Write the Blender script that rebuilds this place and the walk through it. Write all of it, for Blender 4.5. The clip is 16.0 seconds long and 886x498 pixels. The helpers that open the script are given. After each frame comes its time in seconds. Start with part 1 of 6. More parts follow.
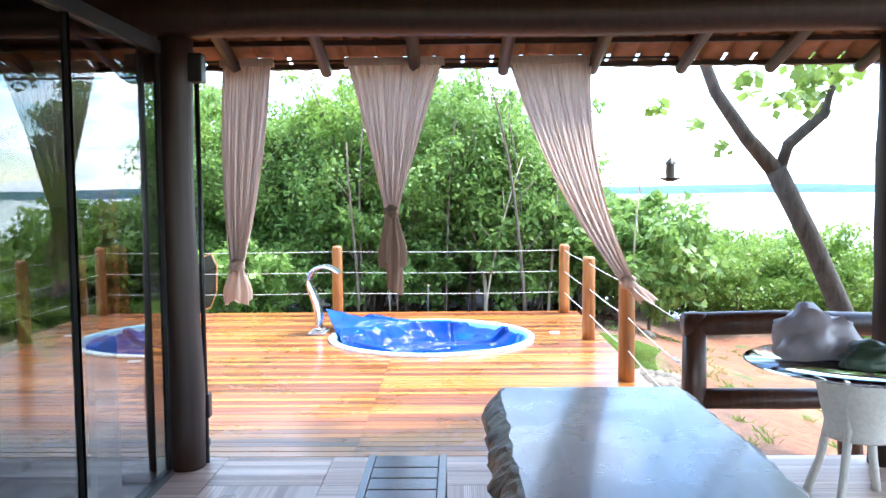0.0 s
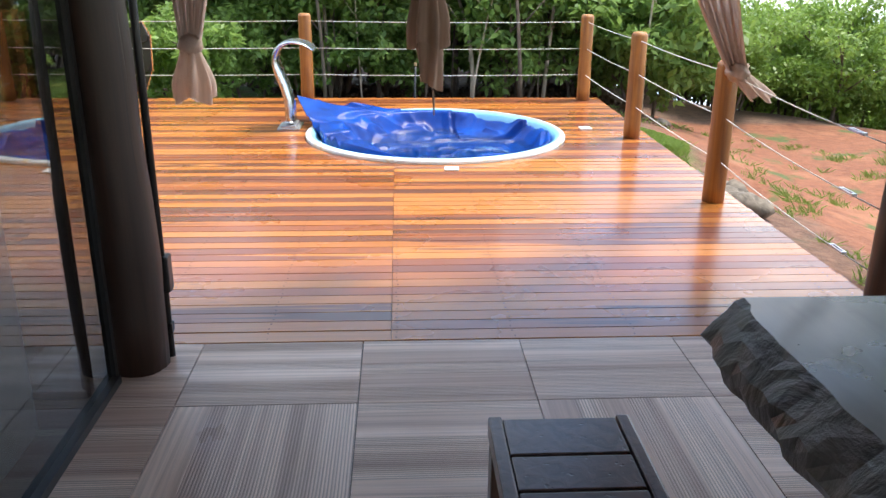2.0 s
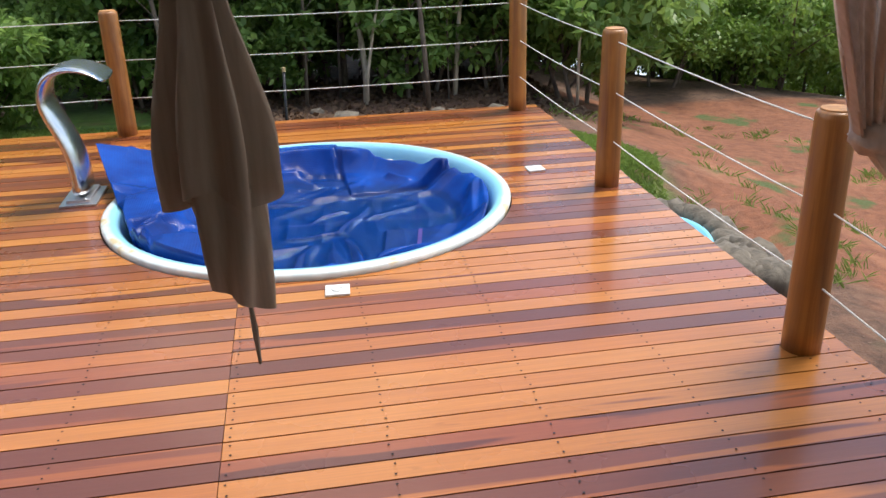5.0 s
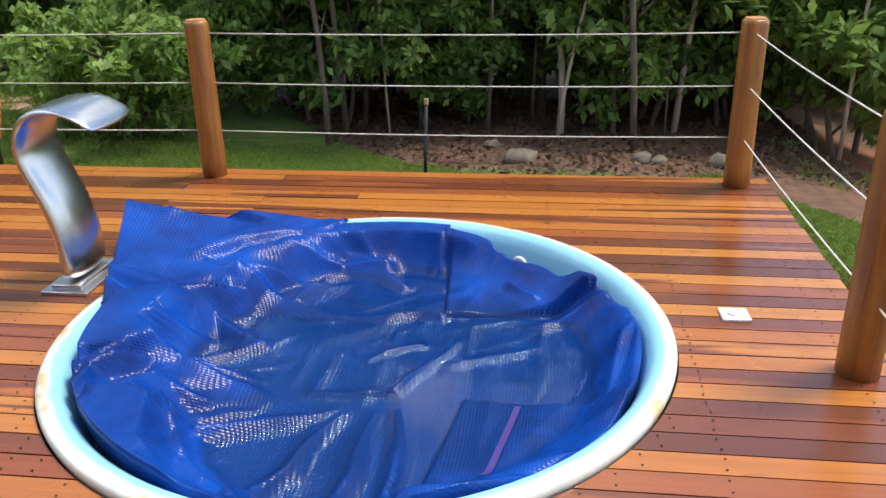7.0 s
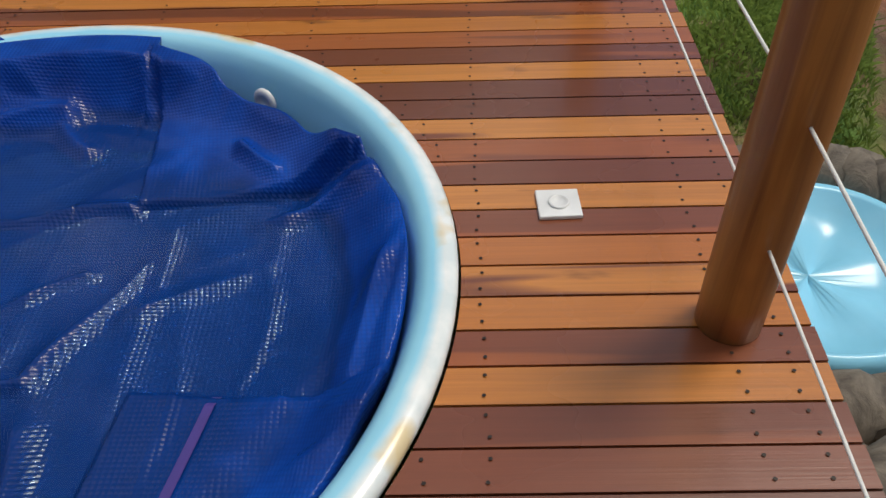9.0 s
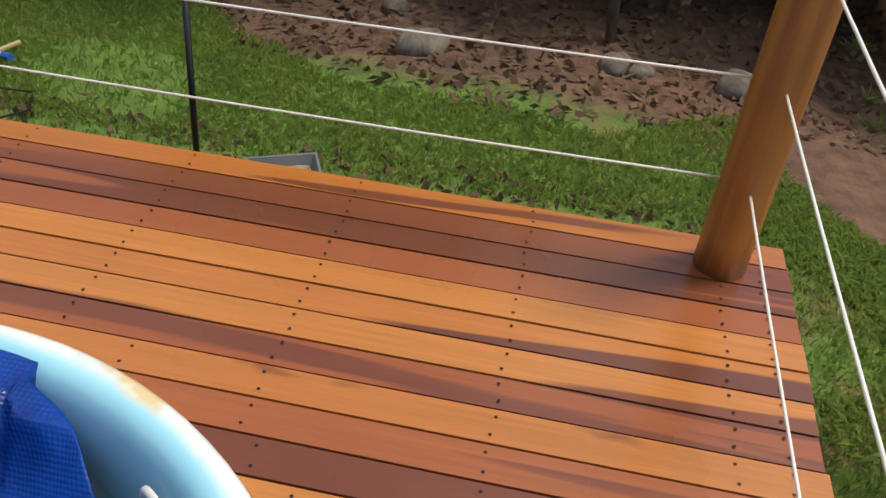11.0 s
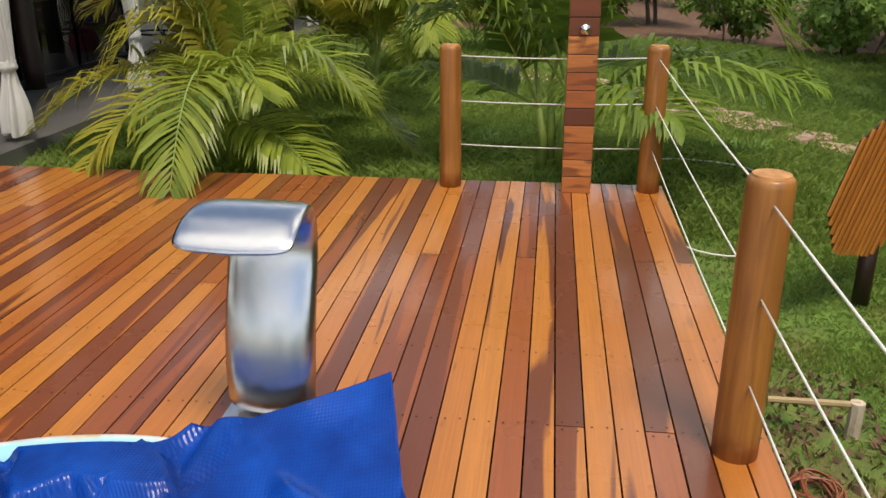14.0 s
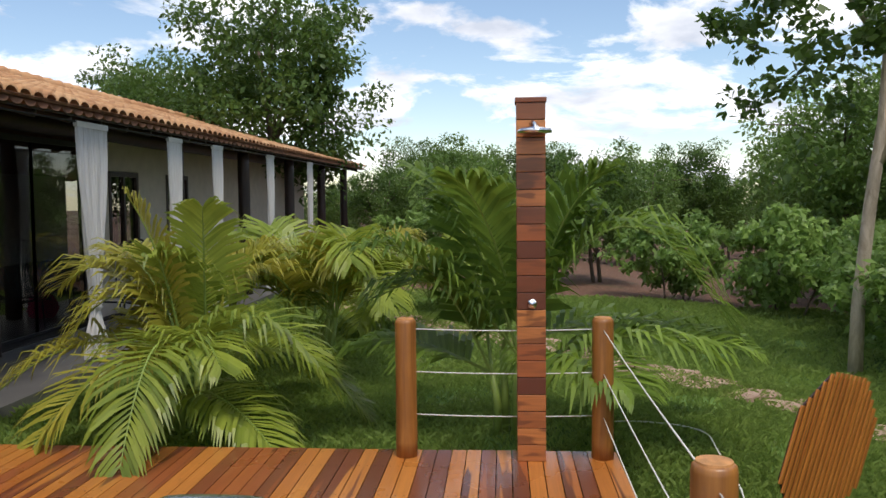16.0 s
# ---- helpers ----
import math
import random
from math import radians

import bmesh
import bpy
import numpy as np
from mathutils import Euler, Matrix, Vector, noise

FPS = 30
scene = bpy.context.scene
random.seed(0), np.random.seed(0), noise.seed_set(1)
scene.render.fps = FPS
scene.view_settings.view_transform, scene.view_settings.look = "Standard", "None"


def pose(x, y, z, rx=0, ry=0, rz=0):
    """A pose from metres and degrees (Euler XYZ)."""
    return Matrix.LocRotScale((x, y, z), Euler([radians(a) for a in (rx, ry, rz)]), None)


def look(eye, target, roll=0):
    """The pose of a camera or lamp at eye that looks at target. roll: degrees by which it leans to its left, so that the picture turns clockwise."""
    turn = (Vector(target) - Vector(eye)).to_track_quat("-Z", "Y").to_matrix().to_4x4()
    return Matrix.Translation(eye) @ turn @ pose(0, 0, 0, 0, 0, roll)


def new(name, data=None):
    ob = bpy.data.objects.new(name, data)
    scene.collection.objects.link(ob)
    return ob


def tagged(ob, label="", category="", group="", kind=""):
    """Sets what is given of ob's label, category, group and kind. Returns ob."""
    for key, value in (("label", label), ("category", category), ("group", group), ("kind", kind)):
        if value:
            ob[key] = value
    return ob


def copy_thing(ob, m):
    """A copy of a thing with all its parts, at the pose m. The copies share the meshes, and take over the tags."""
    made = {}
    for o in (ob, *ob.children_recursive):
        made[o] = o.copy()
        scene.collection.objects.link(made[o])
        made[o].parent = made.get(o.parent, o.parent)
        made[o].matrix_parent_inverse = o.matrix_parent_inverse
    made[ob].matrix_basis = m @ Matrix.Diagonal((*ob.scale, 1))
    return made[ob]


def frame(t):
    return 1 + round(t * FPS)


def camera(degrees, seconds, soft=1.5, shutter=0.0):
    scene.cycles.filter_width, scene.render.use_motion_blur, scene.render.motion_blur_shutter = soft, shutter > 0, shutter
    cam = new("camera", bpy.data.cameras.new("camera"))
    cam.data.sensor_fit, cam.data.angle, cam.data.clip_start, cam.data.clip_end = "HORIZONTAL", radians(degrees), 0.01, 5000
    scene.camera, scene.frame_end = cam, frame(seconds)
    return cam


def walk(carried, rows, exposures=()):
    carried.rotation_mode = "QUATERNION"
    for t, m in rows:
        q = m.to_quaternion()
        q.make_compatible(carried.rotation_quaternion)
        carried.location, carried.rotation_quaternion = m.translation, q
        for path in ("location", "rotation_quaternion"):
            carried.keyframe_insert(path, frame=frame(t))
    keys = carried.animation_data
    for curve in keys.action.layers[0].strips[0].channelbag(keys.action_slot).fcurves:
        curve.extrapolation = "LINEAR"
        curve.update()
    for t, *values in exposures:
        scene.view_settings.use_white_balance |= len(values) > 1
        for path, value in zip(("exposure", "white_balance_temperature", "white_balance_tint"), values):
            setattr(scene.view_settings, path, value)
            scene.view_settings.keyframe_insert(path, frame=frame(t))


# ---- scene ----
cam = camera(55.75, 16.0)
walk(cam, [
    (0.0, pose(-1.372, -10.737, 1.575, 86.03, 0.50, 0.94)),
    (0.5, pose(-1.474, -10.362, 1.502, 79.23, 0.33, 3.15)),
    (1.0, pose(-1.653, -9.930, 1.513, 75.28, 1.66, 1.03)),
    (1.5, pose(-1.761, -9.457, 1.466, 72.71, 1.11, -0.63)),
    (2.0, pose(-1.961, -8.903, 1.467, 70.55, -0.42, -2.91)),
    (2.5, pose(-2.049, -8.488, 1.490, 70.50, 0.31, -4.18)),
    (3.0, pose(-2.091, -7.945, 1.489, 70.31, 0.88, -4.21)),
    (3.5, pose(-2.117, -7.525, 1.470, 67.40, 1.72, -5.88)),
    (4.0, pose(-1.965, -7.086, 1.450, 63.86, 2.98, -7.91)),
    (4.5, pose(-1.811, -6.665, 1.464, 64.06, 2.14, -11.37)),
    (5.0, pose(-1.684, -6.275, 1.508, 67.52, 1.39, -10.22)),
    (5.2, pose(-1.606, -6.098, 1.530, 68.23, 0.84, -7.75)),
    (7.3, pose(-0.995, -4.274, 1.436, 66.89, 0.45, 8.44)),
    (7.5, pose(-1.007, -4.170, 1.456, 64.19, 0.01, 8.97)),
    (8.0, pose(-0.812, -3.771, 1.342, 55.80, 1.61, 8.72)),
    (8.5, pose(-0.659, -3.420, 1.342, 48.01, 1.57, 3.57)),
    (9.0, pose(-0.557, -3.104, 1.328, 46.24, 1.30, -0.07)),
    (9.5, pose(-0.487, -2.759, 1.325, 47.90, 0.17, -0.27)),
    (10.0, pose(-0.385, -2.370, 1.386, 49.74, 0.60, -1.22)),
    (12.5, pose(-0.684, -1.156, 1.311, 56.84, -5.73, 59.94)),
    (13.0, pose(-0.704, -0.843, 1.419, 60.68, 0.03, 80.90)),
    (13.5, pose(-0.679, -0.649, 1.422, 64.27, 0.58, 94.45)),
    (14.0, pose(-0.651, -0.602, 1.480, 69.46, 0.22, 97.20)),
    (14.5, pose(-0.608, -0.613, 1.523, 74.75, 0.23, 96.13)),
    (15.0, pose(-0.551, -0.591, 1.570, 78.44, 1.25, 95.21)),
    (15.5, pose(-0.553, -0.592, 1.593, 82.14, 0.99, 94.38)),
    (16.0, pose(-0.559, -0.589, 1.623, 86.46, 0.55, 94.08)),
], exposures=[
    (0.0, 2.45, 5700, 8), (0.4, 1.5, 6200, 9), (0.8, 1.05, 6500, 10), (1.5, 1.35, 6600, 10), (2.5, 1.45, 6600, 10), (3.5, 1.25, 6500, 10), (5.0, 0.72, 6600, 9),
    (7.4, 0.55, 6900, 10), (8.5, -0.1, 7000, 10), (9.0, -0.3, 7000, 10), (9.5, -0.3, 6900, 10), (10.0, -0.15, 7000, 10),
    (12.5, 0.25, 7400, 10), (14.0, 0.3, 7500, 11), (15.0, 0.4, 7100, 11), (16.0, 0.05, 6700, 12),
])
# ---------------------------------------------------------------- light
SUN_EL, SUN_AZ = 64.0, 62.0      # degrees; azimuth from north (+y) clockwise
world = bpy.data.worlds.new("sky")
scene.world = world
world.use_nodes = True
wn, wl = world.node_tree.nodes, world.node_tree.links
wn.clear()
w_out = wn.new("ShaderNodeOutputWorld")
w_bg = wn.new("ShaderNodeBackground")
w_sky = wn.new("ShaderNodeTexSky")
w_sky.sky_type = "NISHITA"
w_sky.sun_disc = False
w_sky.sun_elevation, w_sky.sun_rotation = radians(SUN_EL), radians(SUN_AZ)
w_sky.dust_density = 0.1
w_sky.ozone_density = 2.0
w_tc = wn.new("ShaderNodeTexCoord")
w_sep = wn.new("ShaderNodeSeparateXYZ")
wl.new(w_tc.outputs["Generated"], w_sep.inputs[0])


def wmath(op, a, b):
    n = wn.new("ShaderNodeMath")
    n.operation = op
    for i, v in enumerate((a, b)):
        if isinstance(v, (int, float)):
            n.inputs[i].default_value = v
        else:
            wl.new(v, n.inputs[i])
    return n.outputs[0]


w_h = wmath("ADD", wmath("MAXIMUM", w_sep.outputs[2], 0.0), 0.22)
w_comb = wn.new("ShaderNodeCombineXYZ")
wl.new(wmath("DIVIDE", w_sep.outputs[0], w_h), w_comb.inputs[0])
wl.new(wmath("DIVIDE", w_sep.outputs[1], w_h), w_comb.inputs[1])
w_no = wn.new("ShaderNodeTexNoise")
w_no.inputs["Scale"].default_value, w_no.inputs["Detail"].default_value, w_no.inputs["Roughness"].default_value = 1.55, 9.0, 0.58
w_no.inputs["Distortion"].default_value = 0.35
wl.new(w_comb.outputs[0], w_no.inputs["Vector"])
w_rp = wn.new("ShaderNodeValToRGB")
w_rp.color_ramp.elements[0].position, w_rp.color_ramp.elements[1].position = 0.49, 0.555
wl.new(w_no.outputs["Fac"], w_rp.inputs[0])
w_no2 = wn.new("ShaderNodeTexNoise")
w_no2.inputs["Scale"].default_value, w_no2.inputs["Detail"].default_value = 2.3, 6.0
wl.new(w_comb.outputs[0], w_no2.inputs["Vector"])
w_rp2 = wn.new("ShaderNodeValToRGB")
w_rp2.color_ramp.elements[0].position, w_rp2.color_ramp.elements[1].position = 0.35, 0.65
w_rp2.color_ramp.elements[0].color, w_rp2.color_ramp.elements[1].color = (4.4, 4.9, 5.8, 1), (10.2, 10.3, 10.5, 1)
wl.new(w_no2.outputs["Fac"], w_rp2.inputs[0])
w_mix = wn.new("ShaderNodeMix")
w_mix.data_type = "RGBA"
wl.new(w_rp.outputs[0], w_mix.inputs["Factor"])
wl.new(w_sky.outputs[0], w_mix.inputs["A"])
wl.new(w_rp2.outputs[0], w_mix.inputs["B"])
wl.new(w_mix.outputs["Result"], w_bg.inputs["Color"])
w_bg.inputs["Strength"].default_value = 0.15
wl.new(w_bg.outputs[0], w_out.inputs[0])

sun_data = bpy.data.lights.new("sun", "SUN")
sun_data.energy, sun_data.angle, sun_data.color = 2.5, radians(16), (1.0, 0.95, 0.86)
sun = new("sun", sun_data)
sa, se = radians(SUN_AZ), radians(SUN_EL)
sun.matrix_world = look((math.sin(sa) * math.cos(se) * 40, math.cos(sa) * math.cos(se) * 40, math.sin(se) * 40), (0, 0, 0))


# ---------------------------------------------------------------- materials
class Mat:
    """A small builder for node materials."""

    def __init__(self, name, rough=0.6, metal=0.0, **kw):
        self.m = bpy.data.materials.new(name)
        self.m.use_nodes = True
        self.t = self.m.node_tree
        self.b = self.t.nodes["Principled BSDF"]
        self.out = self.t.nodes["Material Output"]
        self.put("Roughness", rough)
        self.put("Metallic", metal)
        for k, v in kw.items():
            self.put(k.replace("_", " "), v)

    def node(self, kind, **ins):
        n = self.t.nodes.new("ShaderNode" + kind)
        for k, v in ins.items():
            self.link(v, n.inputs[k])
        return n

    def link(self, v, socket):
        if isinstance(v, bpy.types.NodeSocket):
            self.t.links.new(v, socket)
        else:
            socket.default_value = v

    def put(self, name, v):
        if isinstance(v, tuple) and len(v) == 3:
            v = (*v, 1)
        self.link(v, self.b.inputs[name])

    def coords(self, kind="Object", scale=(1, 1, 1), rot=(0, 0, 0), loc=(0, 0, 0)):
        if kind == "World":
            src = self.node("NewGeometry").outputs["Position"]
        else:
            src = self.node("TexCoord").outputs[kind]
        mp = self.node("Mapping", Vector=src, Scale=scale, Rotation=rot, Location=loc)
        return mp.outputs[0]

    def noise(self, vec, scale, detail=4.0, rough=0.55, dist=0.0):
        n = self.node("TexNoise", Vector=vec, Scale=scale, Detail=detail, Roughness=rough, Distortion=dist)
        return n.outputs["Fac"]

    def ramp(self, fac, *stops):
        n = self.node("ValToRGB", Fac=fac)
        cr = n.color_ramp
        while len(cr.elements) < len(stops):
            cr.elements.new(0.5)
        for e, (pos, col) in zip(cr.elements, stops):
            e.position = pos
            e.color = (*col, 1) if isinstance(col, tuple) else (col, col, col, 1)
        return n.outputs[0]

    def mix(self, fac, a, b, blend="MIX"):
        n = self.t.nodes.new("ShaderNodeMix")
        n.data_type, n.blend_type = "RGBA", blend
        for k, v in (("Factor", fac), ("A", a), ("B", b)):
            if isinstance(v, tuple) and len(v) == 3:
                v = (*v, 1)
            self.link(v, n.inputs[[i for i, s in enumerate(n.inputs) if s.name == k and (k == "Factor" and s.type == "VALUE" or s.type == "RGBA")][0]])
        return [o for o in n.outputs if o.type == "RGBA"][0]

    def math(self, op, a, b=0.0):
        n = self.t.nodes.new("ShaderNodeMath")
        n.operation = op
        self.link(a, n.inputs[0])
        self.link(b, n.inputs[1])
        return n.outputs[0]

    def rnd(self):
        return self.node("ObjectInfo").outputs["Random"]

    def island(self):
        return self.node("NewGeometry").outputs["Random Per Island"]

    def bump(self, h, strength=0.3, dist=0.01):
        self.put("Normal", self.node("Bump", Height=h, Strength=strength, Distance=dist).outputs[0])

    def offset(self, vec, amount):
        """vec moved by a random step for each object"""
        c = self.node("CombineXYZ", X=self.math("MULTIPLY", self.rnd(), amount), Y=self.math("MULTIPLY", self.rnd(), amount * 1.7), Z=self.math("MULTIPLY", self.rnd(), amount * 0.6))
        n = self.t.nodes.new("ShaderNodeVectorMath")
        self.link(vec, n.inputs[0])
        self.link(c.outputs[0], n.inputs[1])
        return n.outputs[0]


def plain(name, col, rough=0.6, metal=0.0, vary=0.12, scale=8.0, bump=0.0, kind="Object", **kw):
    m = Mat(name, rough, metal, **kw)
    v = m.coords(kind)
    n = m.noise(v, scale, 5)
    d = tuple(c * (1 - vary) for c in col)
    l = tuple(min(1, c * (1 + vary)) for c in col)
    m.put("Base Color", m.ramp(n, (0.3, d), (0.7, l)))
    if bump:
        m.bump(m.noise(v, scale * 8, 4), bump, 0.004)
    return m.m


def make_deck_wood(name, split, sap_cols, heart_cols):
    """oiled hardwood: sapwood with tongues of heartwood; a high split leaves mostly sapwood"""
    m = Mat(name, 0.3, Coat_Weight=0.3, Coat_Roughness=0.12)
    w = m.coords("World")
    w = m.offset(w, 23.0)
    a = m.node("Mapping", Vector=w, Scale=(0.42, 7.5, 1)).outputs[0]
    tongue = m.noise(a, 1.0, 2.5, 0.45, 0.7)
    thr = m.math("ADD", m.math("MULTIPLY", m.math("SUBTRACT", m.rnd(), 0.5), 0.07), split)
    heart = m.math("MULTIPLY", m.math("SUBTRACT", tongue, thr), 30.0)
    heart = m.ramp(heart, (0.0, 0.0), (1.0, 1.0))
    grain = m.noise(m.node("Mapping", Vector=w, Scale=(3.0, 130.0, 1)).outputs[0], 1.0, 5, 0.6, 0.4)
    figure = m.noise(m.node("Mapping", Vector=w, Scale=(0.9, 26.0, 1)).outputs[0], 1.0, 3, 0.55, 1.2)
    r2 = m.math("FRACT", m.math("MULTIPLY", m.rnd(), 7.31))
    r3 = m.math("FRACT", m.math("MULTIPLY", m.rnd(), 13.7))
    sap = m.ramp(r2, *zip((0.0, 0.5, 1.0), sap_cols))
    hea = m.ramp(r3, *zip((0.0, 0.5, 1.0), heart_cols))
    col = m.mix(heart, sap, hea)
    col = m.mix(m.ramp(figure, (0.35, 0.0), (0.7, 0.4)), col, m.mix(0.5, col, (0.16, 0.05, 0.02)))
    col = m.mix(m.ramp(grain, (0.3, 0.0), (0.75, 0.5)), col, m.mix(0.5, col, (0.09, 0.03, 0.012)))
    k = m.noise(m.node("Mapping", Vector=w, Scale=(2.4, 9.0, 1)).outputs[0], 1.6, 3)
    col = m.mix(m.ramp(k, (0.67, 0.0), (0.77, 0.5)), col, (0.07, 0.025, 0.012))
    m.put("Base Color", col)
    wet = m.noise(m.coords("World"), 1.4, 4)
    m.put("Roughness", m.ramp(wet, (0.3, 0.2), (0.7, 0.4)))
    m.bump(grain, 0.12, 0.003)
    return m.m


def make_post_wood(name, light, dark, rough=0.42, coat=0.2):
    m = Mat(name, rough, Coat_Weight=coat, Coat_Roughness=0.25)
    v = m.offset(m.coords("Object"), 11.0)
    g = m.node("Mapping", Vector=v, Scale=(26, 26, 1.3)).outputs[0]
    n = m.noise(g, 1.0, 5, 0.6, 0.7)
    big = m.noise(v, 3.2, 3)
    c = m.ramp(n, (0.28, dark), (0.62, light))
    c = m.mix(m.ramp(big, (0.35, 0.0), (0.75, 0.55)), c, tuple(0.55 * (p + q) / 2 for p, q in zip(light, dark)))
    crack = m.noise(m.node("Mapping", Vector=v, Scale=(40, 40, 0.7)).outputs[0], 1.0, 2)
    c = m.mix(m.ramp(crack, (0.70, 0.0), (0.74, 0.8)), c, (0.03, 0.014, 0.008))
    m.put("Base Color", c)
    m.bump(m.math("SUBTRACT", n, m.ramp(crack, (0.68, 0.0), (0.74, 1.0))), 0.25, 0.004)
    return m.m


def make_leaf(name, dark, light, trans=0.35, rough=0.45):
    m = Mat(name, rough, Specular_IOR_Level=0.35)
    r = m.island()
    o = m.math("MULTIPLY", m.rnd(), 0.35)
    n = m.noise(m.coords("Object"), 0.9, 2)
    f = m.math("ADD", m.math("MULTIPLY", r, 0.5), m.math("ADD", m.math("MULTIPLY", n, 0.45), m.math("SUBTRACT", o, 0.12)))
    c = m.ramp(f, (0.1, dark), (0.95, light))
    m.put("Base Color", c)
    tr = m.node("BsdfTranslucent", Color=m.mix(0.5, c, tuple(min(1, 1.5 * q) for q in light)))
    mx = m.node("MixShader", Fac=trans)
    m.t.links.new(m.b.outputs[0], mx.inputs[1])
    m.t.links.new(tr.outputs[0], mx.inputs[2])
    m.t.links.new(mx.outputs[0], m.out.inputs["Surface"])
    return m.m


def make_ground():
    m = Mat("ground_surface", 0.9)
    w = m.coords("World")
    sep = m.node("SeparateXYZ", Vector=w)
    x, y = sep.outputs[0], sep.outputs[1]
    big = m.noise(w, 0.9, 5, 0.6)
    wob = m.math("MULTIPLY", m.math("SUBTRACT", big, 0.5), 1.6)
    fine = m.noise(w, 9.0, 6, 0.65)
    speck = m.noise(w, 60.0, 3, 0.6)
    turf = m.mix(m.ramp(fine, (0.3, 0.0), (0.7, 1.0)), (0.06, 0.12, 0.018), (0.14, 0.25, 0.04))
    turf = m.mix(m.ramp(m.noise(w, 2.3, 4), (0.52, 0.0), (0.72, 0.75)), turf, (0.17, 0.12, 0.05))
    verge = m.math("MULTIPLY", m.ramp(m.math("SUBTRACT", 1.1, y), (0.2, 0.0), (0.75, 1.0)), m.ramp(m.noise(w, 3.4, 4), (0.42, 0.0), (0.56, 0.9)))
    verge = m.math("MULTIPLY", verge, m.ramp(m.math("ADD", x, 5.0), (0.0, 0.0), (0.6, 1.0)))
    turf = m.mix(verge, turf, m.mix(m.ramp(fine, (0.35, 0.0), (0.65, 1.0)), (0.10, 0.055, 0.03), (0.26, 0.16, 0.085)))
    litter = m.mix(m.ramp(fine, (0.3, 0.0), (0.7, 1.0)), (0.06, 0.035, 0.024), (0.20, 0.11, 0.07))
    litter = m.mix(m.ramp(speck, (0.6, 0.0), (0.7, 0.6)), litter, (0.26, 0.17, 0.11))
    red = m.mix(m.ramp(fine, (0.25, 0.0), (0.75, 1.0)), (0.13, 0.044, 0.02), (0.32, 0.122, 0.058))
    red = m.mix(m.ramp(big, (0.56, 0.0), (0.68, 0.8)), red, (0.35, 0.155, 0.08))
    red = m.mix(m.ramp(speck, (0.68, 0.0), (0.74, 0.5)), red, (0.42, 0.33, 0.25))
    weeds = m.noise(w, 1.35, 5)
    red = m.mix(m.ramp(weeds, (0.60, 0.0), (0.66, 0.85)), red, (0.05, 0.10, 0.02))
    # litter under the trees north of the lawn, red earth to the east
    edge = m.math("ADD", m.math("MULTIPLY", m.math("MAXIMUM", m.math("SUBTRACT", -2.1, x), 0.0), 1.5), 1.6)
    edge = m.math("MINIMUM", edge, 5.2)
    east = m.ramp(m.math("MULTIPLY", m.math("ADD", y, 0.75), 4.0), (0.0, 0.25), (1.0, 1.0))
    f1 = m.ramp(m.math("MULTIPLY", m.math("ADD", m.math("SUBTRACT", y, edge), m.math("MULTIPLY", wob, 0.3)), 4.0), (0.0, 0.0), (1.0, 1.0))
    col = m.mix(f1, turf, litter)
    f1b = m.ramp(m.math("MULTIPLY", m.math("SUBTRACT", -15.5, m.math("ADD", x, wob)), 1.5), (0.0, 0.0), (1.0, 1.0))
    col = m.mix(f1b, col, m.mix(0.18, litter, red))
    ex = m.math("SUBTRACT", x, m.math("SUBTRACT", east, m.math("MULTIPLY", m.math("MAXIMUM", m.math("SUBTRACT", y, 0.3), 0.0), 0.9)))
    ex = m.math("MINIMUM", ex, m.math("SUBTRACT", 5.2, m.math("MULTIPLY", y, 1.1)))
    f2 = m.ramp(m.math("MULTIPLY", m.math("ADD", ex, m.math("MULTIPLY", wob, 0.35)), 3.0), (0.0, 0.0), (1.0, 1.0))
    far = m.ramp(m.math("MULTIPLY", m.math("SUBTRACT", x, 8.5), 0.7), (0.0, 1.0), (1.0, 0.0))
    near = m.ramp(m.math("ADD", m.math("SUBTRACT", 1.75, x), wob), (0.1, 0.0), (0.55, 0.85))
    red = m.mix(near, red, litter)
    col = m.mix(m.math("MULTIPLY", f2, far), col, red)
    m.put("Base Color", col)
    m.bump(m.math("ADD", fine, m.math("MULTIPLY", speck, 0.6)), 0.6, 0.03)
    return m.m


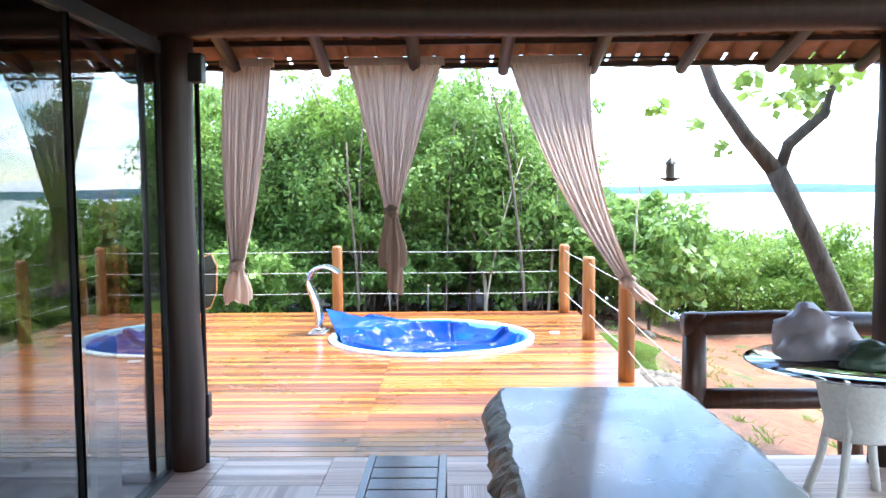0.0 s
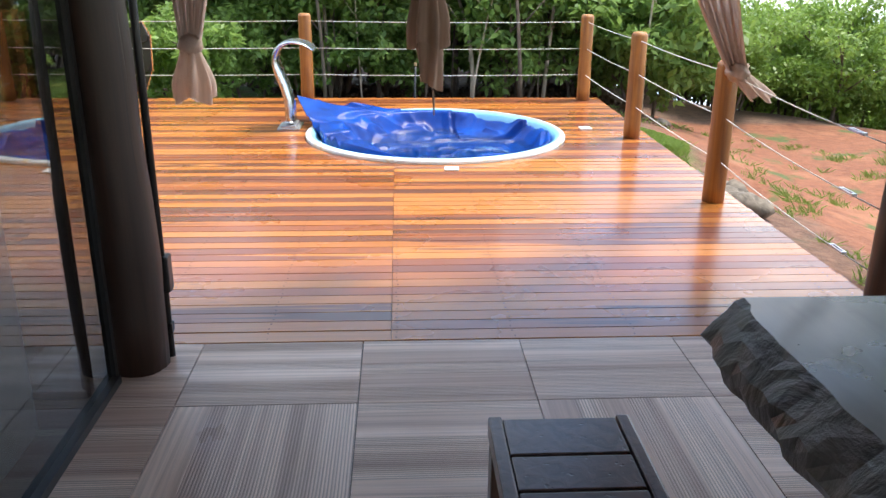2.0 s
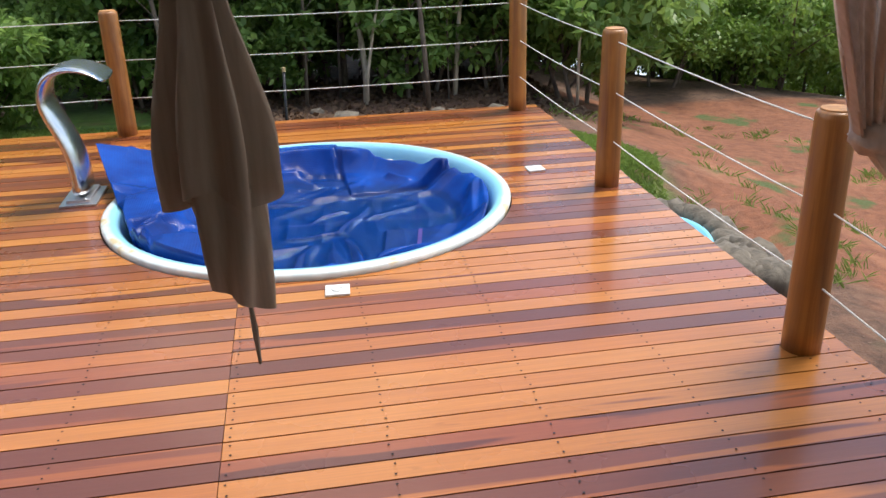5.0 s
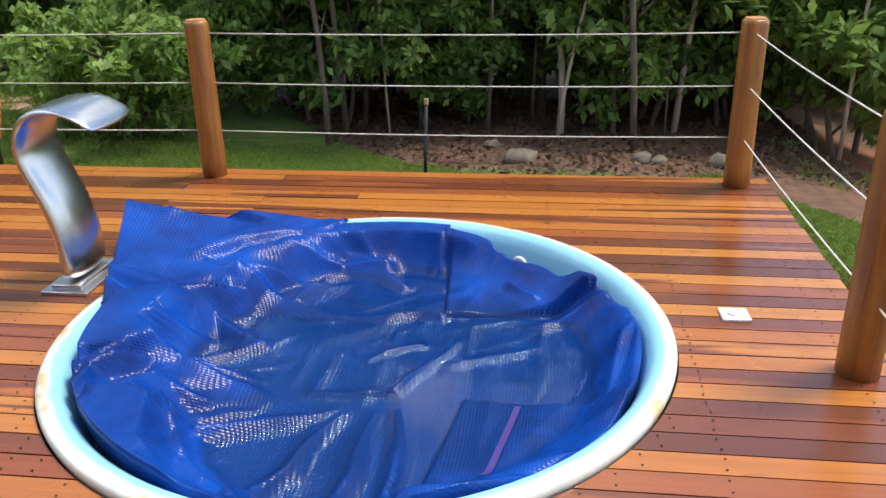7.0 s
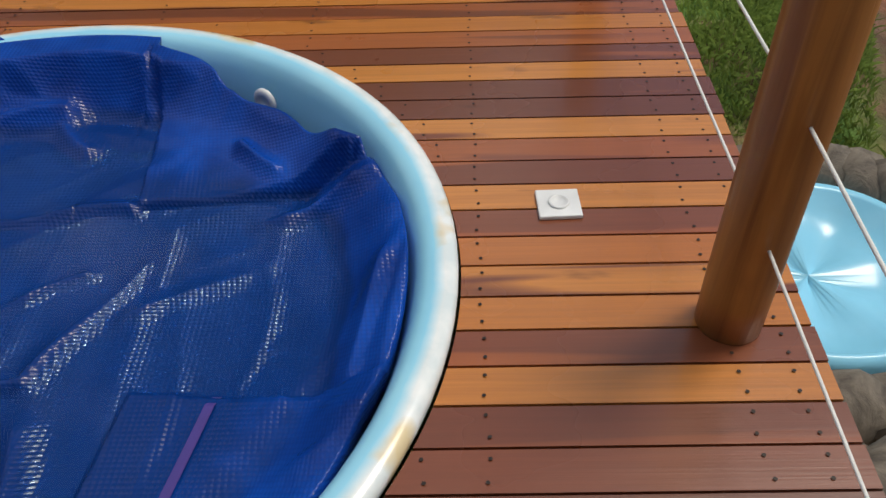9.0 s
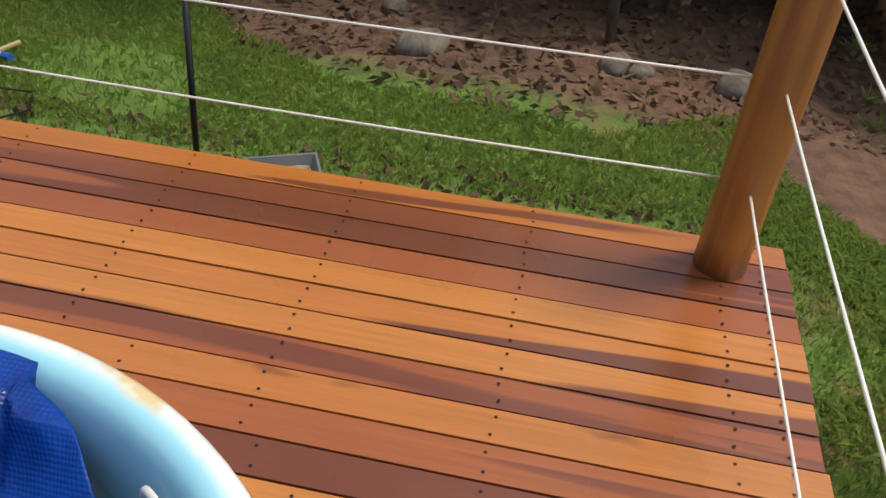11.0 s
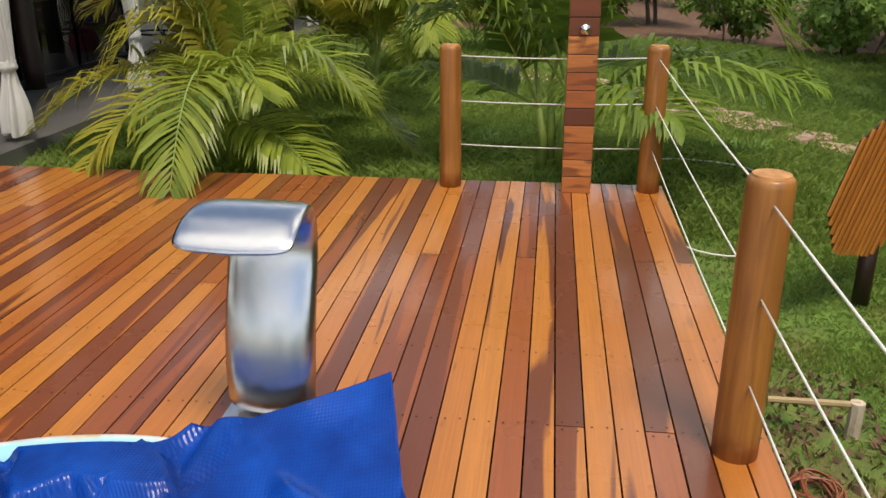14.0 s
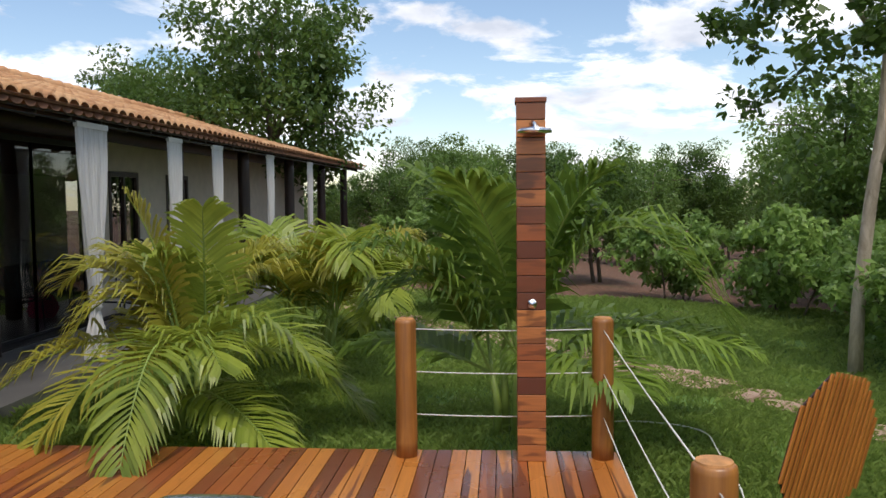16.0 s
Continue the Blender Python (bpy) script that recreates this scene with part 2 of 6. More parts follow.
def make_tile():
    m = Mat("wood_look_tile", 0.42)
    v = m.offset(m.coords("Object"), 5.0)
    s = m.node("Mapping", Vector=v, Scale=(0.4, 1, 1)).outputs[0]
    band = m.noise(m.node("Mapping", Vector=v, Scale=(0.15, 12, 1)).outputs[0], 1.0, 1.5)
    line = m.noise(m.node("Mapping", Vector=v, Scale=(1.5, 90, 1)).outputs[0], 1.0, 4)
    c = m.ramp(band, (0.38, (0.54, 0.37, 0.28)), (0.5, (0.76, 0.57, 0.45)), (0.60, (0.86, 0.68, 0.56)))
    c = m.mix(m.ramp(line, (0.4, 0.0), (0.75, 0.5)), c, (0.24, 0.165, 0.125))
    # bands of fine ribs beside smooth ones
    wave = m.node("TexWave", Vector=v, Scale=30.0, Distortion=0.0)
    wave.bands_direction = "Y"
    ribbed = m.ramp(m.noise(m.node("Mapping", Vector=v, Scale=(0.1, 7, 1)).outputs[0], 1.0, 1), (0.47, 0.0), (0.50, 1.0))
    ribs = m.math("MULTIPLY", m.ramp(wave.outputs["Fac"], (0.25, 1.0), (0.6, 0.0)), ribbed)
    c = m.mix(m.math("MULTIPLY", ribs, 0.45), c, (0.13, 0.085, 0.062))
    m.put("Base Color", c)
    m.put("Roughness", m.ramp(m.noise(s, 3.0, 4), (0.3, 0.26), (0.7, 0.46)))
    m.bump(m.math("SUBTRACT", m.math("MULTIPLY", line, 0.6), ribs), 0.4, 0.003)
    return m.m


def make_cover():
    m = Mat("blue_bubble_cover", 0.24, Coat_Weight=0.0, Specular_IOR_Level=0.27)
    v = m.coords("UV", scale=(1, 1, 1))
    hexa = m.node("TexVoronoi", Vector=v, Scale=82.0, Randomness=0.06)
    d = hexa.outputs["Distance"]
    big = m.noise(m.coords("Object"), 3.4, 4)
    c = m.ramp(big, (0.34, (0.001, 0.026, 0.19)), (0.66, (0.001, 0.08, 0.48)))
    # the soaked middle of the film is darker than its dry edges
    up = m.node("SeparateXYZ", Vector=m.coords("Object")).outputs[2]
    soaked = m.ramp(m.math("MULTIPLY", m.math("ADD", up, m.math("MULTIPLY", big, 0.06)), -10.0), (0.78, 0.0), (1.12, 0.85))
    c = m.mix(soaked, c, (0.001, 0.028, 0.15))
    c = m.mix(m.ramp(d, (0.25, 0.0), (0.6, 0.35)), c, (0.002, 0.03, 0.2))
    m.put("Base Color", c)
    m.bump(m.math("SUBTRACT", 1.0, d), 0.4, 0.005)
    tr = m.node("BsdfTranslucent", Color=(0.02, 0.12, 0.7, 1))
    mx = m.node("MixShader", Fac=0.06)
    m.t.links.new(m.b.outputs[0], mx.inputs[1])
    m.t.links.new(tr.outputs[0], mx.inputs[2])
    m.t.links.new(mx.outputs[0], m.out.inputs["Surface"])
    return m.m


def make_gelcoat():
    m = Mat("pool_gelcoat", 0.22)
    v = m.coords("World")
    sep = m.node("SeparateXYZ", Vector=v)
    n = m.noise(v, 3.0, 5)
    body = m.mix(m.ramp(n, (0.3, 0.0), (0.7, 1.0)), (0.28, 0.66, 0.84), (0.36, 0.74, 0.88))
    rimc = m.mix(m.ramp(m.noise(v, 14.0, 4), (0.35, 0.0), (0.65, 1.0)), (0.70, 0.77, 0.76), (0.86, 0.88, 0.85))
    ox = m.math("ADD", sep.outputs[0], 1.655)
    oy = m.math("ADD", sep.outputs[1], 1.792)
    rad = m.math("SQRT", m.math("ADD", m.math("MULTIPLY", ox, ox), m.math("MULTIPLY", oy, oy)))
    top = m.ramp(m.math("MULTIPLY", m.math("SUBTRACT", m.math("ADD", rad, m.math("MULTIPLY", m.noise(v, 9.0, 3), 0.02)), 1.062), 40.0), (0.0, 0.0), (1.0, 1.0))
    c = m.mix(top, body, rimc)
    st = m.math("MULTIPLY", m.ramp(m.noise(v, 4.2, 3), (0.56, 0.0), (0.63, 0.8)), top)
    c = m.mix(st, c, (0.70, 0.52, 0.22))
    m.put("Base Color", c)
    return m.m


def make_glass(name, tint=(0.93, 0.97, 0.95), rough=0.0, ior=1.45):
    m = Mat(name, rough, Transmission_Weight=1.0, IOR=ior)
    m.put("Base Color", tint)
    return m.m


def make_curtain(name, light, shade):
    m = Mat(name, 0.85)
    v = m.coords("Object")
    n = m.noise(m.node("Mapping", Vector=v, Scale=(40, 40, 2)).outputs[0], 1.0, 3)
    c = m.ramp(n, (0.3, shade), (0.7, light))
    m.put("Base Color", c)
    m.bump(m.noise(v, 180.0, 2), 0.15, 0.002)
    tr = m.node("BsdfTranslucent", Color=c)
    mx = m.node("MixShader", Fac=0.42)
    m.t.links.new(m.b.outputs[0], mx.inputs[1])
    m.t.links.new(tr.outputs[0], mx.inputs[2])
    m.t.links.new(mx.outputs[0], m.out.inputs["Surface"])
    return m.m


def make_slab():
    m = Mat("dark_table_slab", 0.22, Coat_Weight=0.3, Coat_Roughness=0.1)
    v = m.coords("Object")
    n = m.noise(m.node("Mapping", Vector=v, Scale=(9, 1.2, 9)).outputs[0], 1.0, 5, 0.6, 0.8)
    c = m.ramp(n, (0.3, (0.035, 0.028, 0.026)), (0.7, (0.085, 0.07, 0.064)))
    pit = m.noise(v, 11.0, 3)
    c = m.mix(m.ramp(pit, (0.70, 0.0), (0.73, 0.9)), c, (0.012, 0.01, 0.01))
    m.put("Base Color", c)
    m.put("Roughness", m.ramp(m.noise(v, 3.0, 4), (0.3, 0.2), (0.7, 0.36)))
    return m.m


def make_bark(name, dark, light, scale=14.0, rough=0.85):
    m = Mat(name, rough)
    v = m.coords("Object")
    n = m.noise(m.node("Mapping", Vector=v, Scale=(1, 1, 0.35)).outputs[0], scale, 6, 0.65, 0.6)
    c = m.ramp(n, (0.3, dark), (0.7, light))
    m.put("Base Color", c)
    m.bump(n, 0.8, 0.02)
    return m.m


def make_clay():
    m = Mat("clay_roof_tile", 0.8)
    v = m.coords("World")
    c = m.ramp(m.island(), (0.0, (0.42, 0.20, 0.09)), (0.5, (0.55, 0.29, 0.13)), (1.0, (0.62, 0.37, 0.19)))
    n = m.noise(v, 6.0, 5)
    c = m.mix(m.ramp(n, (0.55, 0.0), (0.75, 0.5)), c, (0.22, 0.11, 0.06))
    m.put("Base Color", c)
    m.bump(m.noise(v, 50.0, 3), 0.2, 0.005)
    return m.m


def make_water(name, col):
    m = Mat(name, 0.03, Transmission_Weight=1.0, IOR=1.33)
    m.put("Base Color", col)
    v = m.coords("World")
    m.bump(m.noise(v, 5.0, 3), 0.05, 0.02)
    return m.m


def make_lake():
    m = Mat("lake_surface", 0.12)
    m.put("Base Color", (0.30, 0.36, 0.40))
    v = m.coords("World")
    m.bump(m.noise(m.node("Mapping", Vector=v, Scale=(0.02, 0.1, 1)).outputs[0], 1.0, 3), 0.2, 0.5)
    return m.m


SAP = ((0.55, 0.185, 0.034), (0.62, 0.235, 0.048), (0.47, 0.140, 0.028))
HEART = ((0.135, 0.038, 0.018), (0.20, 0.056, 0.024), (0.26, 0.072, 0.028))
RED = ((0.34, 0.090, 0.028), (0.40, 0.115, 0.032), (0.30, 0.080, 0.026))
DECK = {
    "L": make_deck_wood("sapwood_deck_board", 0.66, SAP, HEART),
    "X": make_deck_wood("two_tone_deck_board", 0.50, SAP, HEART),
    "M": make_deck_wood("red_deck_board", 0.60, RED, HEART),
    "D": make_deck_wood("heartwood_deck_board", 0.37, RED, HEART),
}
POST = make_post_wood("stained_post_wood", (0.46, 0.19, 0.042), (0.22, 0.078, 0.019))
LOG = make_post_wood("dark_log_wood", (0.042, 0.017, 0.010), (0.015, 0.007, 0.005), 0.5, 0.06)
VARNISHED = make_post_wood("varnished_log_wood", (0.10, 0.038, 0.018), (0.035, 0.014, 0.008), 0.42, 0.2)
BEAM = make_post_wood("brown_beam_wood", (0.045, 0.017, 0.009), (0.016, 0.007, 0.005), 0.5, 0.1)
GRATE = make_post_wood("dark_wet_plank", (0.115, 0.055, 0.04), (0.035, 0.018, 0.013), 0.3, 0.3)
GROUND = make_ground()
TILE = make_tile()
COVER = make_cover()
GEL = make_gelcoat()
# tinted well below clear glass so that the rooms behind look dim
GLASS = make_glass("window_glass", (0.36, 0.38, 0.38), 0.0, 1.52)
TABLEGLASS = make_glass("table_glass", (0.85, 0.95, 0.92))
# browner copy of the beige gauze: the tail's unlit side, put into the colour
UNLITCLOTH = make_curtain("unlit_brown_gauze", (0.40, 0.31, 0.245), (0.27, 0.205, 0.16))
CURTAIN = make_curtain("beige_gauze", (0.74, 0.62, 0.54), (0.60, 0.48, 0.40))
WHITECLOTH = make_curtain("white_gauze", (0.88, 0.87, 0.85), (0.80, 0.78, 0.75))
SLAB = make_slab()
SLABEDGE = make_bark("live_edge_bark", (0.014, 0.013, 0.013), (0.30, 0.285, 0.28), 9.0, 0.38)
BARK = make_bark("tree_bark", (0.07, 0.05, 0.035), (0.22, 0.17, 0.13))
PALEBARK = make_bark("pale_tree_bark", (0.34, 0.26, 0.18), (0.68, 0.57, 0.44), 9.0)
ROCK = make_bark("mossy_rock", (0.05, 0.04, 0.032), (0.30, 0.25, 0.19), 7.0)
FLAG = make_bark("pink_flagstone", (0.25, 0.14, 0.09), (0.55, 0.40, 0.30), 6.0)
CLAY = make_clay()
LEAF_N = make_leaf("forest_leaf", (0.06, 0.125, 0.028), (0.30, 0.44, 0.11))
LEAF_B = make_leaf("bright_bush_leaf", (0.07, 0.13, 0.02), (0.30, 0.44, 0.09))
LEAF_D = make_leaf("dark_tree_leaf", (0.025, 0.055, 0.012), (0.125, 0.21, 0.042))
LEAF_G = make_leaf("garden_tree_leaf", (0.035, 0.078, 0.016), (0.19, 0.30, 0.065))
FROND = make_leaf("palm_leaflet", (0.09, 0.155, 0.02), (0.40, 0.46, 0.07), 0.35, 0.35)
FROND_D = make_leaf("dark_palm_leaflet", (0.045, 0.10, 0.014), (0.25, 0.36, 0.05), 0.35, 0.55)
FRONDY = make_leaf("yellowing_palm_leaflet", (0.22, 0.24, 0.03), (0.46, 0.40, 0.06), 0.3, 0.4)
GRASS = make_leaf("lawn_blade", (0.10, 0.17, 0.03), (0.31, 0.41, 0.10), 0.4, 0.5)
DRYLEAF = make_leaf("dry_leaf", (0.06, 0.032, 0.02), (0.24, 0.145, 0.085), 0.1, 0.8)
RACHIS = plain("palm_stalk", (0.22, 0.30, 0.06), 0.5)
STEEL = plain("brushed_steel", (0.74, 0.75, 0.77), 0.36, 1.0, 0.05, 30.0)
CHROME = plain("chrome", (0.8, 0.8, 0.8), 0.08, 1.0, 0.02)
ROPE = plain("white_coated_cable", (0.78, 0.76, 0.70), 0.5, 0.0, 0.06, 40.0)
BLACK = plain("black_metal", (0.012, 0.012, 0.013), 0.4)
WHITE = plain("white_plastic", (0.78, 0.78, 0.75), 0.35)
PLASTER = plain("cream_plaster", (0.55, 0.49, 0.40), 0.85, 0.0, 0.08, 5.0, 0.2)
# near-black: the shade of the closed rooms is put into this colour
DARKIN = plain("dim_room_tone", (0.022, 0.017, 0.015), 0.8)
CEMENT = plain("burnt_cement", (0.12, 0.115, 0.11), 0.35, 0.0, 0.18, 2.5)


def make_brick():
    m = Mat("terracotta_brick", 0.85)
    v = m.coords("World", rot=(radians(90), 0, radians(90)))
    bt = m.node("TexBrick", Vector=v, Scale=1.0)
    bt.inputs["Color1"].default_value, bt.inputs["Color2"].default_value = (0.30, 0.13, 0.075, 1), (0.42, 0.21, 0.12, 1)
    bt.inputs["Mortar"].default_value = (0.16, 0.12, 0.10, 1)
    bt.inputs["Mortar Size"].default_value, bt.inputs["Brick Width"].default_value, bt.inputs["Row Height"].default_value = 0.012, 0.24, 0.09
    c = m.mix(m.ramp(m.noise(m.coords("World"), 20.0, 4), (0.3, 0.0), (0.7, 0.45)), bt.outputs["Color"], (0.14, 0.06, 0.04))
    m.put("Base Color", c)
    m.bump(m.math("SUBTRACT", 1.0, bt.outputs["Fac"]), 0.6, 0.01)
    return m.m


BRICK = make_brick()
ENDGRAIN = plain("sawn_end_grain", (0.50, 0.23, 0.075), 0.6, 0.0, 0.35, 22.0, 0.3)
RATTAN = plain("white_rattan", (0.66, 0.63, 0.56), 0.6, 0.0, 0.1, 60.0, 0.4)
BAG = plain("thin_grey_plastic_bag", (0.34, 0.31, 0.33), 0.3, 0.0, 0.12, 9.0)
GREENBAG = plain("dark_green_bag", (0.05, 0.09, 0.06), 0.35)
TEAL = plain("teal_plastic", (0.02, 0.12, 0.13), 0.4)
BLUEP = plain("blue_plastic", (0.02, 0.12, 0.5), 0.4)
YELLOW = plain("yellow_sponge", (0.65, 0.48, 0.08), 0.8)
REDP = plain("red_cord", (0.28, 0.085, 0.04), 0.5)
PINK = plain("pink_fabric", (0.62, 0.05, 0.16), 0.8)
SKYBLUE = plain("light_blue_gelcoat", (0.26, 0.66, 0.86), 0.25, 0.0, 0.06, 3.0)
BAMBOO = plain("dry_cane", (0.45, 0.33, 0.17), 0.6)
SCREW = plain("dark_screw", (0.03, 0.022, 0.018), 0.5, 0.6)
# blue-green because the distance haze is put into the hills' colour
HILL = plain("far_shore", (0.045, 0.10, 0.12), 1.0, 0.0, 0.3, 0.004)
POOLW = make_water("pool_water", (0.55, 0.85, 0.95))
LAKE = make_lake()
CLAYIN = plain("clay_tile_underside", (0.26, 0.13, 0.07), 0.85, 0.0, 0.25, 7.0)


# ---------------------------------------------------------------- builders
def link_bm(name, bm, material, parent=None, smooth=False):
    me = bpy.data.meshes.new(name)
    bm.normal_update()
    bm.to_mesh(me)
    bm.free()
    for mt in material if isinstance(material, (list, tuple)) else [material]:
        me.materials.append(mt)
    if smooth:
        me.shade_smooth()
    ob = new(name, me)
    ob.parent = parent
    return ob


def part(name, bm, material, parent, label="", smooth=False):
    ob = link_bm(name, bm, material, parent, smooth)
    return tagged(ob, label) if label else ob


def thing(name, label, category, at=(0, 0, 0), turn=0.0, group=""):
    ob = new(name)
    ob.empty_display_size = 0.1
    ob.matrix_basis = pose(*at, 0, 0, turn)
    return tagged(ob, label, category, group)


def structure(name, bm, material, label, category, smooth=False):
    return tagged(link_bm(name, bm, material, None, smooth), label, category, kind="structure")


def box(bm, x0, x1, y0, y1, z0, z1, bevel=0.0):
    r = bmesh.ops.create_cube(bm, size=1.0, matrix=Matrix.Translation(((x0 + x1) / 2, (y0 + y1) / 2, (z0 + z1) / 2)) @ Matrix.Diagonal((abs(x1 - x0), abs(y1 - y0), abs(z1 - z0), 1)))
    if bevel:
        es = {e for v in r["verts"] for e in v.link_edges}
        bmesh.ops.bevel(bm, geom=list(es), offset=bevel, segments=2, affect="EDGES", profile=0.6)
    return bm


def boxed(x0, x1, y0, y1, z0, z1, bevel=0.0):
    return box(bmesh.new(), x0, x1, y0, y1, z0, z1, bevel)


def tube(bm, pts, radii, seg=10, cap=True, wobble=0.0):
    pts = [Vector(p) for p in pts]
    if isinstance(radii, (int, float)):
        radii = [radii] * len(pts)
    rings = []
    up = Vector((0.3, 0.2, 1)).normalized()
    for i, p in enumerate(pts):
        d = (pts[min(i + 1, len(pts) - 1)] - pts[max(i - 1, 0)]).normalized()
        side = d.cross(up)
        if side.length < 0.05:
            side = d.cross(Vector((1, 0, 0)))
        side.normalize()
        oth = d.cross(side).normalized()
        ring = []
        for k in range(seg):
            a = 2 * math.pi * k / seg
            r = radii[i] * (1 + wobble * noise.noise(p * 5 + Vector((math.cos(a), math.sin(a), 0)) * 1.3))
            ring.append(bm.verts.new(p + side * math.cos(a) * r + oth * math.sin(a) * r))
        rings.append(ring)
    for a, b in zip(rings, rings[1:]):
        for k in range(seg):
            bm.faces.new((a[k], a[(k + 1) % seg], b[(k + 1) % seg], b[k]))
    if cap:
        bm.faces.new(rings[0][::-1])
        bm.faces.new(rings[-1])
    return bm


def lathe(bm, prof, seg=48, centre=(0, 0)):
    rings = []
    for r, z in prof:
        rings.append([bm.verts.new((centre[0] + r * math.cos(2 * math.pi * k / seg), centre[1] + r * math.sin(2 * math.pi * k / seg), z)) for k in range(seg)])
    for a, b in zip(rings, rings[1:]):
        for k in range(seg):
            bm.faces.new((a[k], a[(k + 1) % seg], b[(k + 1) % seg], b[k]))
    return bm


def arrays_mesh(name, verts, faces, material, smooth=False):
    """a mesh from arrays made in code (quads or triangles, all alike)"""
    me = bpy.data.meshes.new(name)
    n, k = faces.shape
    me.vertices.add(len(verts))
    me.vertices.foreach_set("co", verts.astype(np.float32).ravel())
    me.loops.add(n * k)
    me.loops.foreach_set("vertex_index", faces.astype(np.int32).ravel())
    me.polygons.add(n)
    me.polygons.foreach_set("loop_start", np.arange(0, n * k, k, dtype=np.int32))
    me.update(calc_edges=True)
    me.validate()
    for mt in material if isinstance(material, (list, tuple)) else [material]:
        me.materials.append(mt)
    if smooth:
        me.shade_smooth()
    return me


# ---------------------------------------------------------------- plan
DX0, DX1, DY0, DY1 = -5.85, 0.185, -5.845, 0.122       # deck
POOL = (-1.655, -1.792)
RO = 1.104                                             # pool flange
EAVE_Y, EAVE_Z, RIDGE_Y, RIDGE_Z = -4.72, 2.52, -8.6, 3.62
WALL_Y = -6.05
BOARD = (DY1 - DY0) / 63
JOINT_X = -2.003                                       # most boards are butted over one joist
JOISTS = [DX0 + 0.07] + [JOINT_X + 0.5 * k for k in range(-7, 5)] + [DX1 - 0.08]


def smooth(a, b, v):
    t = np.clip((v - a) / (b - a), 0, 1)
    return t * t * (3 - 2 * t)


def lawn_edge(x):
    """how far north the lawn reaches before the leaf litter of the wood"""
    return np.minimum(1.6 + 1.5 * np.maximum(0, -2.1 - x), 5.2)


def ground_h(x, y):
    x, y = np.asarray(x, float), np.asarray(y, float)
    h = -0.48 + 0.34 * smooth(-4.6, -6.6, x)
    h = h - 0.16 * smooth(-3, 4, y) * smooth(-5, -9, x) - 0.15 * smooth(1.0, 4.0, y)
    h = h - 0.55 * smooth(0.6, 3.2, x)
    h = h - 0.42 * smooth(1.25, 0.75, np.hypot((x - 0.65) / 0.75, (y + 1.15) / 0.85))
    d = np.maximum(0.0, 0.75 * x + 0.66 * y - 7.0)
    h = h - 26.0 * (1 - np.exp(-(d / 55.0) ** 1.3))
    h = h + 0.03 * np.sin(x * 1.7 + 0.6) * np.cos(y * 1.3)
    h = h - 0.012 * np.maximum(0.0, -x - 15.0)
    return h


# ---------------------------------------------------------------- ground
def build_ground():
    u = np.linspace(-1, 1, 181)
    g = np.sinh(u * 7.2) / np.sinh(7.2) * 5200
    g = np.where(np.abs(g) < 1e-6, 0, g)
    X, Y = np.meshgrid(g - 2.0, g, indexing="ij")
    Z = ground_h(X, Y)
    r = np.hypot(X, Y)
    # sink under the house floor and the deck so that nothing shows through
    Z = np.where((Y < -4.9) & (X > -24) & (X < 0.2) & (Y > -16), -0.7, Z)
    Z = np.where((X > -5.3) & (X < 0.12) & (Y < -0.3) & (Y > -6), -0.78, Z)
    n = len(u)
    idx = np.arange(n * n).reshape(n, n)
    F = np.stack([idx[:-1, :-1], idx[1:, :-1], idx[1:, 1:], idx[:-1, 1:]], -1).reshape(-1, 4)
    me = arrays_mesh("ground", np.stack([X, Y, Z], -1).reshape(-1, 3), F, GROUND, True)
    tagged(new("ground", me), "lawn, leaf litter and red earth ground", "ground", kind="structure")
    bm = bmesh.new()
    vs = [bm.verts.new(p) for p in ((40, 60, -21), (5000, -600, -21), (5000, 5200, -21), (-3000, 5200, -21))]
    bm.faces.new(vs)
    structure("water", bm, LAKE, "wide pale lake far below the trees", "lake")
    bm = bmesh.new()
    prev = None
    for i in range(61):
        a = radians(-35 + 110 * i / 60)
        d = 4300 + 300 * math.sin(i * 0.9)
        p = (math.sin(a) * d, math.cos(a) * d)
        hz = 22 + 26 * noise.noise(Vector((i * 0.23, 0, 0))) + 8 * math.sin(i * 0.7)
        lo, mid, hi = bm.verts.new((*p, -21.5)), bm.verts.new((p[0] * 1.04, p[1] * 1.04, hz * 0.5 - 6)), bm.verts.new((p[0] * 1.12, p[1] * 1.12, hz))
        if prev:
            bm.faces.new((prev[0], lo, mid, prev[1]))
            bm.faces.new((prev[1], mid, hi, prev[2]))
        prev = (lo, mid, hi)
    structure("backdrop", bm, HILL, "low hills on the far lake shore, coloured with distance haze", "hills", True)


build_ground()


# ---------------------------------------------------------------- deck
def deck_frame():
    bm = bmesh.new()
    for x in JOISTS:
        if POOL[0] - RO < x < POOL[0] + RO:
            half = math.sqrt(max(0.0, RO * RO - (x - POOL[0]) ** 2)) + 0.02
            box(bm, x - 0.03, x + 0.03, DY0 + 0.05, POOL[1] - half, -0.14, -0.026)
            box(bm, x - 0.03, x + 0.03, POOL[1] + half, DY1 - 0.03, -0.14, -0.026)
        else:
            box(bm, x - 0.03, x + 0.03, DY0 + 0.05, DY1 - 0.03, -0.14, -0.026)
    for x0, x1, y0, y1 in ((DX0 + 0.02, DX1 - 0.02, DY1 - 0.028, DY1 - 0.004), (DX1 - 0.028, DX1 - 0.004, DY0 + 0.04, DY1 - 0.03), (DX0 + 0.004, DX0 + 0.028, DY0 + 0.04, DY1 - 0.03)):
        box(bm, x0, x1, y0, y1, -0.55, -0.027)
    return bm


